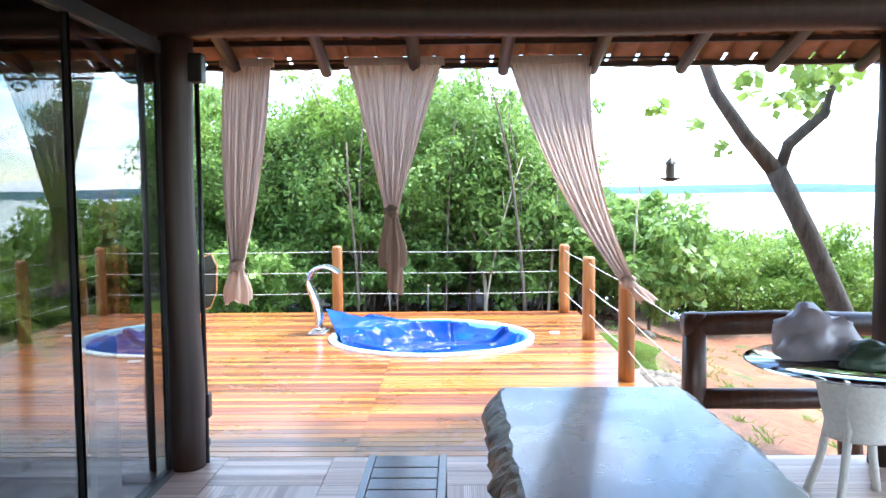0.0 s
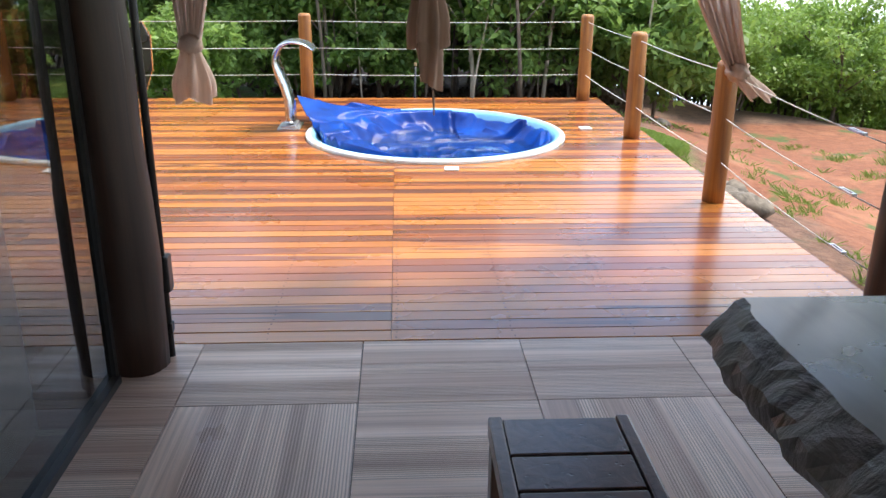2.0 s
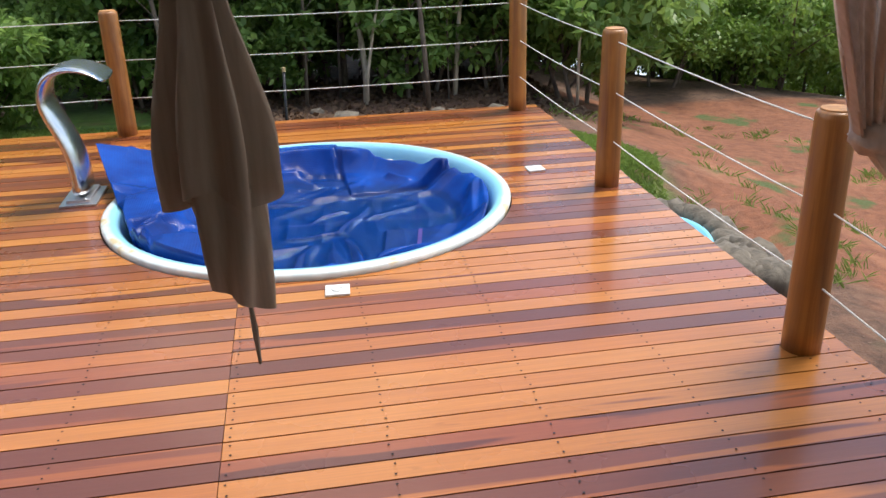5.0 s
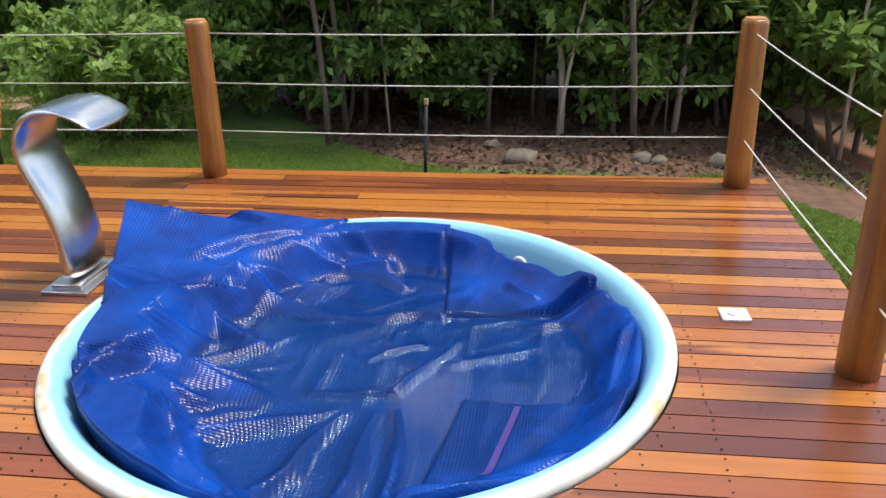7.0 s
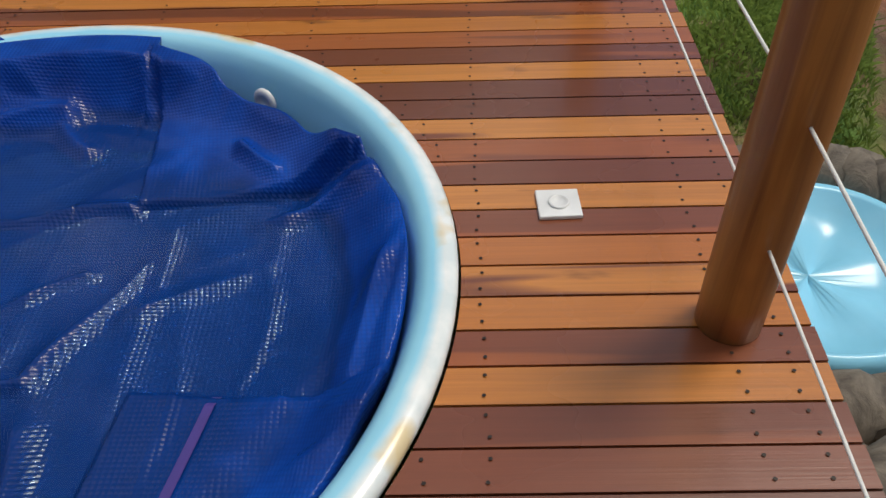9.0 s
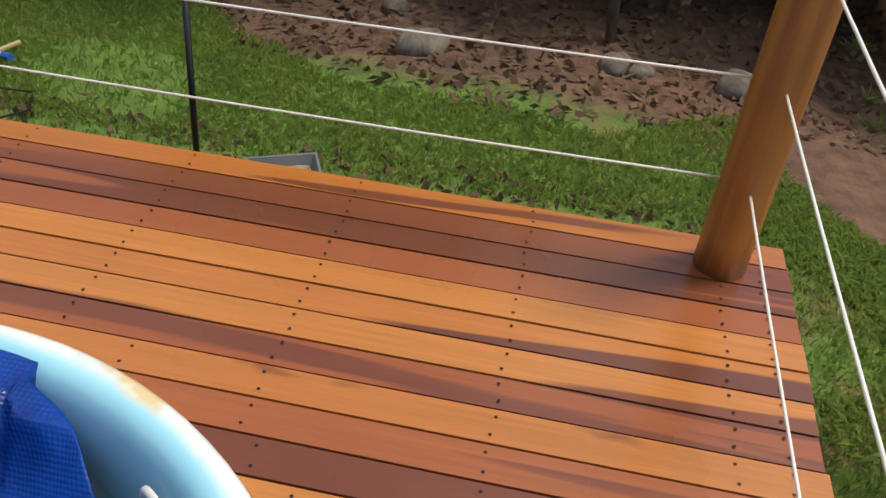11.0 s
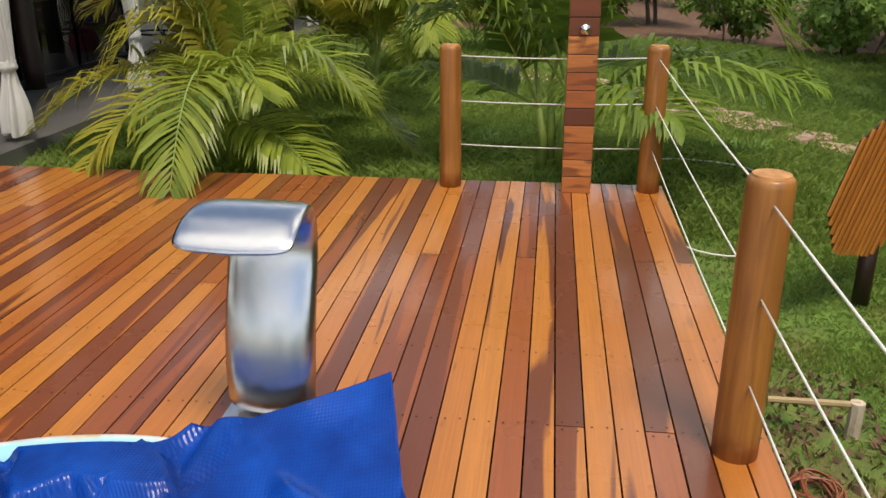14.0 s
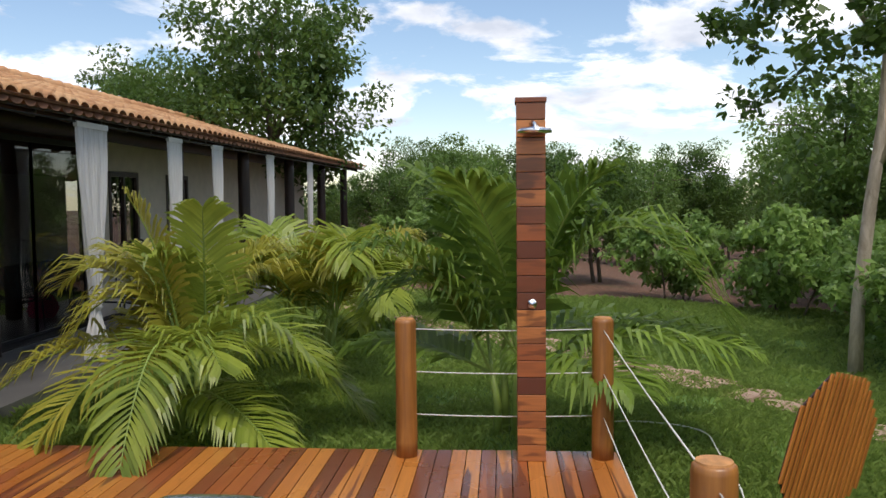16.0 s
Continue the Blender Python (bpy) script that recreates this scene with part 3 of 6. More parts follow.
deck = structure("wooden_deck", deck_frame(), LOG, "oiled two-tone hardwood deck around the round pool", "deck")


# ---------------------------------------------------------------- round pool, its cover and water
def build_pool():
    pool = thing("round_pool", "light blue fibreglass plunge pool set into the deck", "pool", (*POOL, 0))
    prof = [(RO - 0.02, -0.06), (RO, 0.0), (RO, 0.022), (RO - 0.01, 0.03), (RO - 0.035, 0.036), (RO - 0.065, 0.032), (RO - 0.085, 0.012), (RO - 0.10, -0.02), (RO - 0.125, -0.10), (RO - 0.17, -0.3), (RO - 0.20, -0.55), (RO - 0.28, -0.66), (0.4, -0.68), (0.01, -0.68)]
    part("shell", lathe(bmesh.new(), prof, 96), GEL, pool, "glossy light blue shell with a chalky white rim", True)
    bm = bmesh.new()
    bmesh.ops.create_circle(bm, cap_ends=True, segments=64, radius=RO - 0.132, matrix=Matrix.Translation((0, 0, -0.175)))
    w = part("pool_water", bm, POOLW, pool, "clear still pool water")
    w.visible_shadow = False
    for ang in (57, 178, 285):
        a = radians(ang)
        r = RO - 0.122
        bm = bmesh.new()
        lathe(bm, [(0.042, 0.0), (0.042, 0.008), (0.034, 0.014), (0.02, 0.014), (0.016, 0.006), (0.001, 0.006)], 20)
        bmesh.ops.transform(bm, verts=bm.verts, matrix=Matrix.Translation((r * math.cos(a), r * math.sin(a), -0.085)) @ Matrix.Rotation(a, 4, "Z") @ Matrix.Rotation(radians(-86), 4, "Y"))
        part("water_jet", bm, WHITE, pool, "white round water jet", True)
    return pool


build_pool()


TIP, PA, PB = np.array([-1.253, 0.739]), np.array([-0.36, 1.02]), np.array([-1.03, 0.02])


def tip_share(X, Y):
    """how far out to the raised corner a place lies: 0 on the line between the two rim crossings, 1 at the tip"""
    den = (PA[1] - PB[1]) * (TIP[0] - PB[0]) + (PB[0] - PA[0]) * (TIP[1] - PB[1])
    return ((PA[1] - PB[1]) * (X - PB[0]) + (PB[0] - PA[0]) * (Y - PB[1])) / den


def fold_line(X, Y, a, b, h0, h1, w):
    """a sharp tent-like fold from a to b"""
    dx, dy = b[0] - a[0], b[1] - a[1]
    L = math.hypot(dx, dy)
    t = ((X - a[0]) * dx + (Y - a[1]) * dy) / (L * L)
    tc = np.clip(t, 0, 1)
    d = np.hypot(X - a[0] - tc * dx, Y - a[1] - tc * dy)
    s = np.maximum(0, 1 - d / w)
    return (h0 + (h1 - h0) * tc) * (0.35 * s + 0.65 * s * s)


def cover_height(X, Y, lift=True):
    """height of the film above the deck over the pool, X and Y from the pool's middle"""
    R, A = np.hypot(X, Y), np.arctan2(Y, X)
    flat = [(float(x), float(y)) for x, y in zip(X.ravel(), Y.ravel())]

    def field(f, seed):
        return np.array([noise.noise(Vector((x * f, y * f * 0.8, seed))) for x, y in flat]).reshape(X.shape)

    soft, fine = field(2.6, 0.3), field(9.0, 1.7)
    U, W = X + 0.05 * field(4.0, 5.1), Y + 0.05 * field(4.0, 8.3)
    rc = random.Random(31)
    west = smooth(-0.25, -0.75, X)
    crumple = np.zeros_like(X)
    for k in range(13):
        ang, wl, ph = rc.uniform(0, math.pi), rc.uniform(0.22, 0.8), rc.uniform(0, 1)
        u = (U * math.cos(ang) + W * math.sin(ang)) / wl + ph
        tri = np.abs((u % 1.0) * 2 - 1)
        msk = np.clip(0.2 + 1.9 * np.sin(X * rc.uniform(1, 4) + rc.uniform(0, 6)) * np.cos(Y * rc.uniform(1, 4) + rc.uniform(0, 6)), 0, 1)
        crumple = np.maximum(crumple, np.maximum(0, tri - 0.6) ** 1.3 * wl * 0.55 * msk)
    folds = np.zeros_like(X)
    for a, b, h0, h1, w in (
            ((-0.99, -0.20), (-0.80, -0.07), 0.06, 0.12, 0.17), ((-0.80, -0.07), (-0.70, 0.25), 0.12, 0.08, 0.16), ((-0.70, 0.25), (-0.48, 0.60), 0.09, 0.03, 0.13),
            ((-0.76, -0.72), (-0.61, -0.38), 0.16, 0.17, 0.24), ((-0.61, -0.38), (-0.42, -0.36), 0.16, 0.04, 0.17), ((-0.61, -0.38), (-0.33, -0.80), 0.12, 0.06, 0.15),
            ((-0.80, -0.07), (-0.84, -0.36), 0.08, 0.03, 0.10), ((-0.70, 0.25), (-0.42, 0.05), 0.07, 0.01, 0.09),
            ((-0.15, -0.18), (0.145, -0.168), 0.022, 0.03, 0.045), ((0.145, -0.168), (0.30, 0.20), 0.03, 0.012, 0.05), ((-0.15, -0.18), (-0.12, 0.10), 0.022, 0.012, 0.045),
            ((-0.32, 0.36), (0.22, 0.40), 0.02, 0.03, 0.05), ((0.30, 0.02), (0.62, 0.20), 0.02, 0.012, 0.05), ((0.0, 0.05), (0.16, 0.14), 0.02, 0.02, 0.04),
            ((-0.22, -0.86), (-0.02, -0.30), 0.06, 0.015, 0.07), ((0.05, -0.92), (0.10, -0.32), 0.06, 0.02, 0.07), ((0.22, -0.82), (0.17, -0.30), 0.05, 0.02, 0.06), ((-0.42, -0.52), (-0.05, -0.28), 0.06, 0.015, 0.07),
            ((-0.52, 0.74), (-0.08, 0.80), 0.05, 0.06, 0.09), ((-0.66, 0.46), (-0.60, 0.86), 0.06, 0.07, 0.10), ((0.17, 1.0), (0.20, 0.80), 0.06, 0.04, 0.06), ((-0.28, 0.94), (0.02, 0.66), 0.03, 0.03, 0.07),
            ((0.86, 0.42), (0.60, 0.36), 0.06, 0.02, 0.06), ((0.50, 0.60), (0.62, 0.52), 0.04, 0.03, 0.05), ((0.92, 0.1), (0.86, -0.2), 0.04, 0.03, 0.05)):
        folds = np.maximum(folds, fold_line(U, W, a, b, h0, h1, w))
    calm = 1 - smooth(-0.28, 0.12, tip_share(X, Y)) * (X < 0) * smooth(-0.15, 0.1, Y)
    folds, crumple = folds * (0.4 + 0.6 * calm), crumple * (0.35 + 0.65 * calm)
    rise = smooth(0.80 - 0.18 * west, 1.0, R / 0.99)
    edge = -0.045 + 0.02 * np.sin(A * 4 + 1) + 0.05 * west + 0.085 * smooth(0.8, 0.95, Y) * smooth(0.35, 0.2, X)
    Z = -0.163 + 0.008 * soft + 0.0025 * fine + (edge + 0.163) * rise + folds * (1 - 0.55 * rise) + crumple * (0.16 + 1.0 * west) * (1 + 1.6 * rise)
    # two doubled flaps of dry film
    flap = smooth(0, 0.014, -0.2 - 0.08 * (U - 0.375) - Y) * smooth(0, 0.014, X - 0.375 - 0.16 * (Y + 0.2))
    flap2 = smooth(0, 0.014, X - 0.235 + 0.06 * (Y - 0.4)) * smooth(0, 0.014, Y - 0.40 - 0.09 * (X - 0.245))
    Z = Z + 0.026 * np.maximum(flap, flap2) + 0.05 * flap2 * smooth(0.62, 0.88, 0.633 * X + 0.774 * Y)
    Z = np.minimum(Z, 0.03 + 0.012 * soft + 0.05 * west)
    if lift:
        wt = tip_share(X, Y)
        up = smooth(-0.32, 0.02, wt) * smooth(-0.1, 0.12, Y) * (X < 0)
        Z = Z + up * np.maximum(0, 0.035 + 0.02 * soft + 0.5 * folds - Z)
        t = np.clip(wt, 0, 1)
        Z = Z + (0.185 * t ** 1.05 - 0.02 * np.sin(np.pi * t)) * (wt > 0)
        Z = np.where((R > RO - 0.13) & (wt > -0.1), np.maximum(Z, 0.046), Z)
    return Z, soft, crumple


def ray_reach(ang, p, q):
    """distance from the middle at which the line p-q is met at each angle"""
    n = np.array([-(q[1] - p[1]), q[0] - p[0]])
    c = n @ np.array(p)
    return c / (n[0] * np.cos(ang) + n[1] * np.sin(ang))


def build_cover():
    """the bubble film: it lies wet in the pool, climbs the wall, and is pulled up to a corner in the north-west"""
    cover = thing("pool_cover", "crumpled wet blue bubble pool cover with one raised corner", "pool cover", (*POOL, 0))
    na, nr = 420, 120
    a_tip, a_a, a_b = math.atan2(TIP[1], TIP[0]), math.atan2(PA[1], PA[0]), math.atan2(PB[1], PB[0]) % (2 * math.pi)
    ang = (a_tip + np.linspace(0, 2 * math.pi, na, endpoint=False)) % (2 * math.pi)
    edge = 0.988 + 0.006 * np.sin(ang * 5 + 0.4)
    cosd = np.cos(ang - radians(50.7))
    edge = np.where(cosd > 0.5, np.minimum(edge, (0.893 + 0.012 * np.sin(ang * 17)) / np.maximum(cosd, 0.5)), edge)
    edge = np.where((ang > radians(79)) & (ang < a_a), 1.055, edge)
    edge = np.where((ang >= a_a) & (ang < a_tip), ray_reach(ang, PA, TIP) - 0.03 * np.sin(np.pi * (ang - a_a) / (a_tip - a_a)), edge)
    edge = np.where((ang >= a_tip) & (ang <= a_b), ray_reach(ang, TIP, PB), edge)
    rr = np.linspace(0.0002, 1, nr) ** 0.8
    X, Y = rr[:, None] * edge[None] * np.cos(ang)[None], rr[:, None] * edge[None] * np.sin(ang)[None]
    Z, soft, crumple = cover_height(X, Y)
    # a hem tucked down between film and wall, where the film ends inside the rim
    low = (edge < 1.0)
    for k, (sh, dz) in enumerate(((1.0, 0.03), (0.99, 0.09), (0.975, 0.16))):
        X = np.concatenate([X, X[nr - 1:nr] * np.where(low, sh, 1)[None]])
        Y = np.concatenate([Y, Y[nr - 1:nr] * np.where(low, sh, 1)[None]])
        Z = np.concatenate([Z, (Z[nr - 1] - np.where(low, np.minimum(dz, np.maximum(0.002, Z[nr - 1] + 0.19)), 0.001 * (k + 1)))[None]])
    V = np.stack([X, Y, Z], -1).reshape(-1, 3)
    idx = np.arange(na * (nr + 3)).reshape(nr + 3, na)
    nxt = np.roll(idx, -1, 1)
    F = np.stack([idx[:-1], idx[1:], nxt[1:], nxt[:-1]], -1).reshape(-1, 4)
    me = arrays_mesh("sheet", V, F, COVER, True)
    uv = me.uv_layers.new(name="film")
    li = np.zeros(len(me.loops), np.int32)
    me.loops.foreach_get("vertex_index", li)
    uv.data.foreach_set("uv", (V[li][:, :2] + V[li][:, 2:3] * 0.6).astype(np.float32).ravel())
    ob = tagged(new("sheet", me), "crumpled blue bubble film with a stiff raised corner")
    ob.parent = cover
    so = ob.modifiers.new("film", "SOLIDIFY")
    so.thickness = 0.004
    bm = bmesh.new()
    bmesh.ops.create_circle(bm, cap_ends=True, segments=64, radius=0.86, matrix=Matrix.Translation((0.0, 0, -0.146)))
    w = part("puddle", bm, POOLW, cover, "rain water lying on the film")
    w.visible_shadow = False
    tx, ty = np.linspace(0.485, 0.575, 16), np.linspace(-0.72, -0.22, 16)
    tz = np.max([cover_height(tx + d, ty)[0] for d in (-0.012, 0.0, 0.012)], 0) + 0.005
    bm = bmesh.new()
    row = [(bm.verts.new((x - 0.011, y, z)), bm.verts.new((x + 0.011, y, z))) for x, y, z in zip(tx, ty, tz)]
    for p, q in zip(row, row[1:]):
        bm.faces.new((p[0], p[1], q[1], q[0]))
    part("tape_strip", bm, plain("violet_tape", (0.06, 0.035, 0.22), 0.5), cover, "faded violet repair tape")


build_cover()


# ---------------------------------------------------------------- posts and cables
def round_post(at, h, r=0.07, name="fence_post", lean=0.0):
    p = thing(name, "stained round wooden railing post on the deck edge", "post", (*at, 0), 0, "posts of the cable railing")
    bm = bmesh.new()
    lathe(bm, [(0.001, 0.0), (r, 0.0), (r * 1.01, 0.1), (r * 0.985, h * 0.5), (r * 0.97, h - 0.025), (r * 0.93, h - 0.008), (r * 0.8, h), (0.001, h + 0.003)], 28)
    for v in bm.verts:
        k = noise.noise(Vector((v.co.x * 9 + at[0], v.co.y * 9 + at[1], v.co.z * 2)))
        v.co.x *= 1 + 0.035 * k
        v.co.y *= 1 + 0.035 * k
        v.co.x += lean * v.co.z
    part("shaft", bm, POST, p, "", True)
    cap = lathe(bmesh.new(), [(r * 0.80, h - 0.002), (r * 0.76, h + 0.006), (r * 0.3, h + 0.0075), (0.001, h + 0.0075)], 24)
    for v in cap.verts:
        v.co.x += lean * v.co.z
    part("end_grain", cap, ENDGRAIN, p, "pale sawn end of the post")
    return p


POSTS = {"ne": (0, 0), "e1": (0.01, -1.946), "e2": (0.015, -3.89), "n1": (-2.92, 0), "nw": (-5.725, 0.02), "w1": (-5.725, -1.20)}
for key, at in POSTS.items():
    round_post(at, 0.872 if key[0] == "n" else 0.865, 0.068)

CABLE_Z = (0.265, 0.535, 0.805)


def cable(a, b, z, sag=0.012, z2=None):
    bm = bmesh.new()
    a, b = Vector((*a, z)), Vector((*b, z if z2 is None else z2))
    d = (b - a).normalized() * 0.03
    pts = [(a + d).lerp(b - d, t) - Vector((0, 0, sag * 4 * t * (1 - t))) for t in np.linspace(0, 1, 9)]
    tube(bm, pts, 0.0034, 6)
    ob = link_bm("railing_cable", bm, ROPE, None, True)
    tagged(ob, "taut white coated cable strung between railing posts", "cable", "cables of the railing")


SIDE = 0.055
for a, b, off in (("n1", "ne", (0, 0.0)), ("nw", "n1", (0, 0)), ("e1", "ne", (0.0, 0)), ("e2", "e1", (0.0, 0)), ("w1", "nw", (0, 0))):
    for z in CABLE_Z:
        pa, pb = POSTS[a], POSTS[b]
        cable(pa, pb, z)
for z in CABLE_Z:
    cable(POSTS["e2"], (0.03, -5.72), z, 0.02, z - 0.06)
    t = thing("turnbuckle", "small galvanised turnbuckle tightening a railing cable", "turnbuckle", (0.027, -5.40, z - 0.055), 0, "turnbuckles of the railing")
    bm = bmesh.new()
    box(bm, -0.012, -0.006, -0.05, 0.05, -0.005, 0.005)
    box(bm, 0.006, 0.012, -0.05, 0.05, -0.005, 0.005)
    box(bm, -0.012, 0.012, 0.045, 0.06, -0.006, 0.006)
    box(bm, -0.012, 0.012, -0.06, -0.045, -0.006, 0.006)
    part("body", bm, STEEL, t)


# ---------------------------------------------------------------- waterfall spout
def build_spout():
    sp = thing("waterfall_spout", "curved stainless steel pool waterfall standing on the deck", "waterfall spout", (-2.93, -1.445, 0))
    bm = boxed(-0.10, 0.10, -0.175, 0.165, 0.0, 0.014, 0.004)
    part("base_plate", bm, STEEL, sp, "flat steel base plate")
    bm = boxed(-0.065, 0.065, -0.15, 0.14, 0.014, 0.034, 0.006)
    part("upper_plate", bm, STEEL, sp)
    ctrl = [(0.015, 0.03), (0.02, 0.10), (0.018, 0.19), (0.005, 0.28), (-0.02, 0.37), (-0.055, 0.455), (-0.085, 0.53), (-0.095, 0.59), (-0.085, 0.65), (-0.05, 0.705), (0.01, 0.735), (0.08, 0.742), (0.15, 0.73), (0.21, 0.70), (0.25, 0.665)]
    bm = bmesh.new()
    rows = []
    for i, (x, z) in enumerate(ctrl):
        t = i / (len(ctrl) - 1)
        hw0 = 0.152 + 0.03 * smooth(0.5, 0.85, t)
        x0, z0 = ctrl[max(i - 1, 0)]
        x1, z1 = ctrl[min(i + 1, len(ctrl) - 1)]
        nx, nz = -(z1 - z0), (x1 - x0)
        l = math.hypot(nx, nz)
        th = 0.046 * (1 - 0.8 * t)
        nx, nz = nx / l * th, nz / l * th
        rows.append([bm.verts.new(p) for p in ((x + nx, -hw0, z + nz), (x + nx * 1.25, -hw0 * 0.5, z + nz * 1.25), (x + nx * 1.25, hw0 * 0.5, z + nz * 1.25), (x + nx, hw0, z + nz), (x - nx, hw0, z - nz), (x - nx, -hw0, z - nz))])
    for a, b in zip(rows, rows[1:]):
        for k in range(6):
            bm.faces.new((a[k], b[k], b[(k + 1) % 6], a[(k + 1) % 6]))
    bm.faces.new(rows[0])
    bm.faces.new(rows[-1][::-1])
    ob = part("blade", bm, plain("satin_steel", (0.62, 0.63, 0.65), 0.26, 1.0, 0.04, 30.0), sp, "brushed steel blade bent to a hook", True)
    sb = ob.modifiers.new("round", "SUBSURF")
    sb.levels = sb.render_levels = 2
    return sp


build_spout()


# ---------------------------------------------------------------- wall outlets set into the deck
def deck_plate(x, y, turn):
    p = thing("deck_plate", "small white square suction cover plate on the deck", "cover plate", (x, y, 0.0), turn, "plates on the deck")
    part("plate", boxed(-0.052, 0.052, -0.05, 0.05, 0.0, 0.012, 0.004), WHITE, p)
    bm = bmesh.new()
    lathe(bm, [(0.026, 0.011), (0.026, 0.016), (0.021, 0.018), (0.019, 0.014), (0.001, 0.014)], 20)
    part("dial", bm, WHITE, p, "", True)


deck_plate(-0.307, -1.574, 2)
deck_plate(-1.59, -3.04, -3)


# ---------------------------------------------------------------- outdoor shower
def build_shower():
    s = thing("outdoor_shower", "tall shower column clad in mixed reddish hardwood planks", "shower", (-5.712, -0.42, 0))
    z = 0.0
    part("core", boxed(-0.07, 0.07, -0.068, 0.068, 0.0, 2.2), LOG, s)
    while z < 2.16:
        h = 0.104
        part("plank", boxed(-0.088, 0.088, -0.087, 0.087, z + 0.002, z + h - 0.002, 0.004), SHPLANK, s)
        z += h
    part("cap", boxed(-0.094, 0.094, -0.094, 0.094, z, z + 0.03, 0.005), SHPLANK, s, "wooden cap board")
    bm = bmesh.new()
    lathe(bm, [(0.001, 2.045), (0.02, 2.045), (0.028, 2.03), (0.095, 2.018), (0.102, 2.008), (0.10, 1.995), (0.001, 1.992)], 28, (0.18, 0.02))
    tube(bm, [(0.085, 0.0, 2.06), (0.13, 0.01, 2.065), (0.175, 0.018, 2.05), (0.18, 0.02, 2.035)], 0.011, 10)
    part("shower_head", bm, CHROME, s, "round chrome rain shower head", True)
    bm = bmesh.new()
    tube(bm, [(0.086, 0.005, 0.975), (0.1, 0.005, 0.975)], [0.03, 0.028], 16)
    tube(bm, [(0.1, 0.005, 0.975), (0.135, 0.005, 0.975)], [0.018, 0.02], 12)
    for a in range(4):
        c, d = math.cos(a * math.pi / 2 + 0.5), math.sin(a * math.pi / 2 + 0.5)
        tube(bm, [(0.125, 0.005, 0.975), (0.125, 0.005 + 0.03 * c, 0.975 + 0.03 * d)], 0.006, 6)
    part("tap", bm, CHROME, s, "chrome cross tap", True)


def make_shplank():
    m = Mat("shower_plank", 0.4, Coat_Weight=0.2)
    v = m.offset(m.coords("Object"), 31.0)
    n = m.noise(m.node("Mapping", Vector=v, Scale=(3, 3, 45)).outputs[0], 1.0, 4, 0.6, 0.5)
    heart = m.noise(m.node("Mapping", Vector=v, Scale=(2, 2.5, 12)).outputs[0], 1.0, 2)
    r = m.rnd()
    c = m.ramp(r, (0.0, (0.13, 0.035, 0.016)), (0.3, (0.36, 0.10, 0.03)), (0.6, (0.60, 0.22, 0.06)), (0.85, (0.44, 0.14, 0.04)), (1.0, (0.10, 0.03, 0.015)))
    c = m.mix(m.ramp(heart, (0.52, 0.0), (0.56, 0.7)), c, (0.15, 0.045, 0.018))
    c = m.mix(m.ramp(n, (0.4, 0.0), (0.7, 0.4)), c, (0.10, 0.035, 0.015))
    m.put("Base Color", c)
    return m.m


SHPLANK = make_shplank()
build_shower()


# ---------------------------------------------------------------- house: floors, walls, roof
structure("floor", boxed(-3.05, 4.6, -13.2, DY0 - 0.006, -0.6, -0.012), CEMENT, "cement bed under the veranda tiles", "floor")
structure("floor_west", boxed(-24.0, DX0 - 0.012, WALL_Y, -4.62, -0.6, -0.03), CEMENT, "smooth grey burnt cement veranda floor", "floor")
structure("floor_room", boxed(-24.0, -3.06, -13.2, WALL_Y - 0.01, -0.6, -0.02), DARKIN, "room floor coloured near black for a dim room", "floor")
structure("wall_south", boxed(-24.0, -3.0, -13.4, -13.2, -0.6, 3.0), PLASTER, "plain cream plaster wall", "wall")
structure("wall_room", boxed(-8.6, -8.45, -13.2, WALL_Y - 0.2, -0.02, 3.0), DARKIN, "inner room wall coloured near black for a dim room", "wall")
structure("wall_brick", boxed(-3.62, -3.5, -13.2, -7.15, -0.02, 2.6), BRICK, "terracotta brick wall just behind the glass", "wall")
# west facade with window openings
bm = bmesh.new()
for x0, x1, z0, z1 in ((-24.0, -15.2, -0.02, 2.9), (-15.2, -14.3, -0.02, 0.9), (-15.2, -14.3, 2.05, 2.9), (-14.3, -13.2, -0.02, 2.9), (-13.2, -12.2, -0.02, 0.9), (-13.2, -12.2, 2.05, 2.9), (-12.2, -11.6, -0.02, 2.9)):
    box(bm, x0, x1, WALL_Y - 0.32, WALL_Y - 0.17, z0, z1)
structure("wall_facade", bm, PLASTER, "cream plaster facade with dark windows", "wall")
for i, xc in enumerate((-14.75, -12.7)):
    wdw = thing("window_%d" % (i + 1), "dark wooden window set in the plaster facade", "window", (xc, WALL_Y - 0.2, 1.47))
    wdw["kind"] = "structure"
    bm = bmesh.new()
    for a in ((-0.49, -0.42, -0.57, 0.57), (0.42, 0.49, -0.57, 0.57), (-0.42, 0.42, 0.5, 0.57), (-0.42, 0.42, -0.57, -0.5), (-0.03, 0.03, -0.5, 0.5)):
        box(bm, a[0], a[1], -0.03, 0.04, a[2], a[3])
    part("window_frame", bm, LOG, wdw)
    for s in (-1, 1):
        part("pane", boxed(s * 0.225 - 0.19, s * 0.225 + 0.19, -0.006, 0.0, -0.495, 0.495), GLASS, wdw)

# roof slopes: battens and rows of clay tiles
# east of the corner post the roof is added, unseen, to shade floor and ground
RX0, RX1 = -25.2, 5.2


def roof_z(y):
    if y > RIDGE_Y:
        return EAVE_Z + (EAVE_Y - y) * (RIDGE_Z - EAVE_Z) / (EAVE_Y - RIDGE_Y)
    return RIDGE_Z - (RIDGE_Y - y) * 0.283


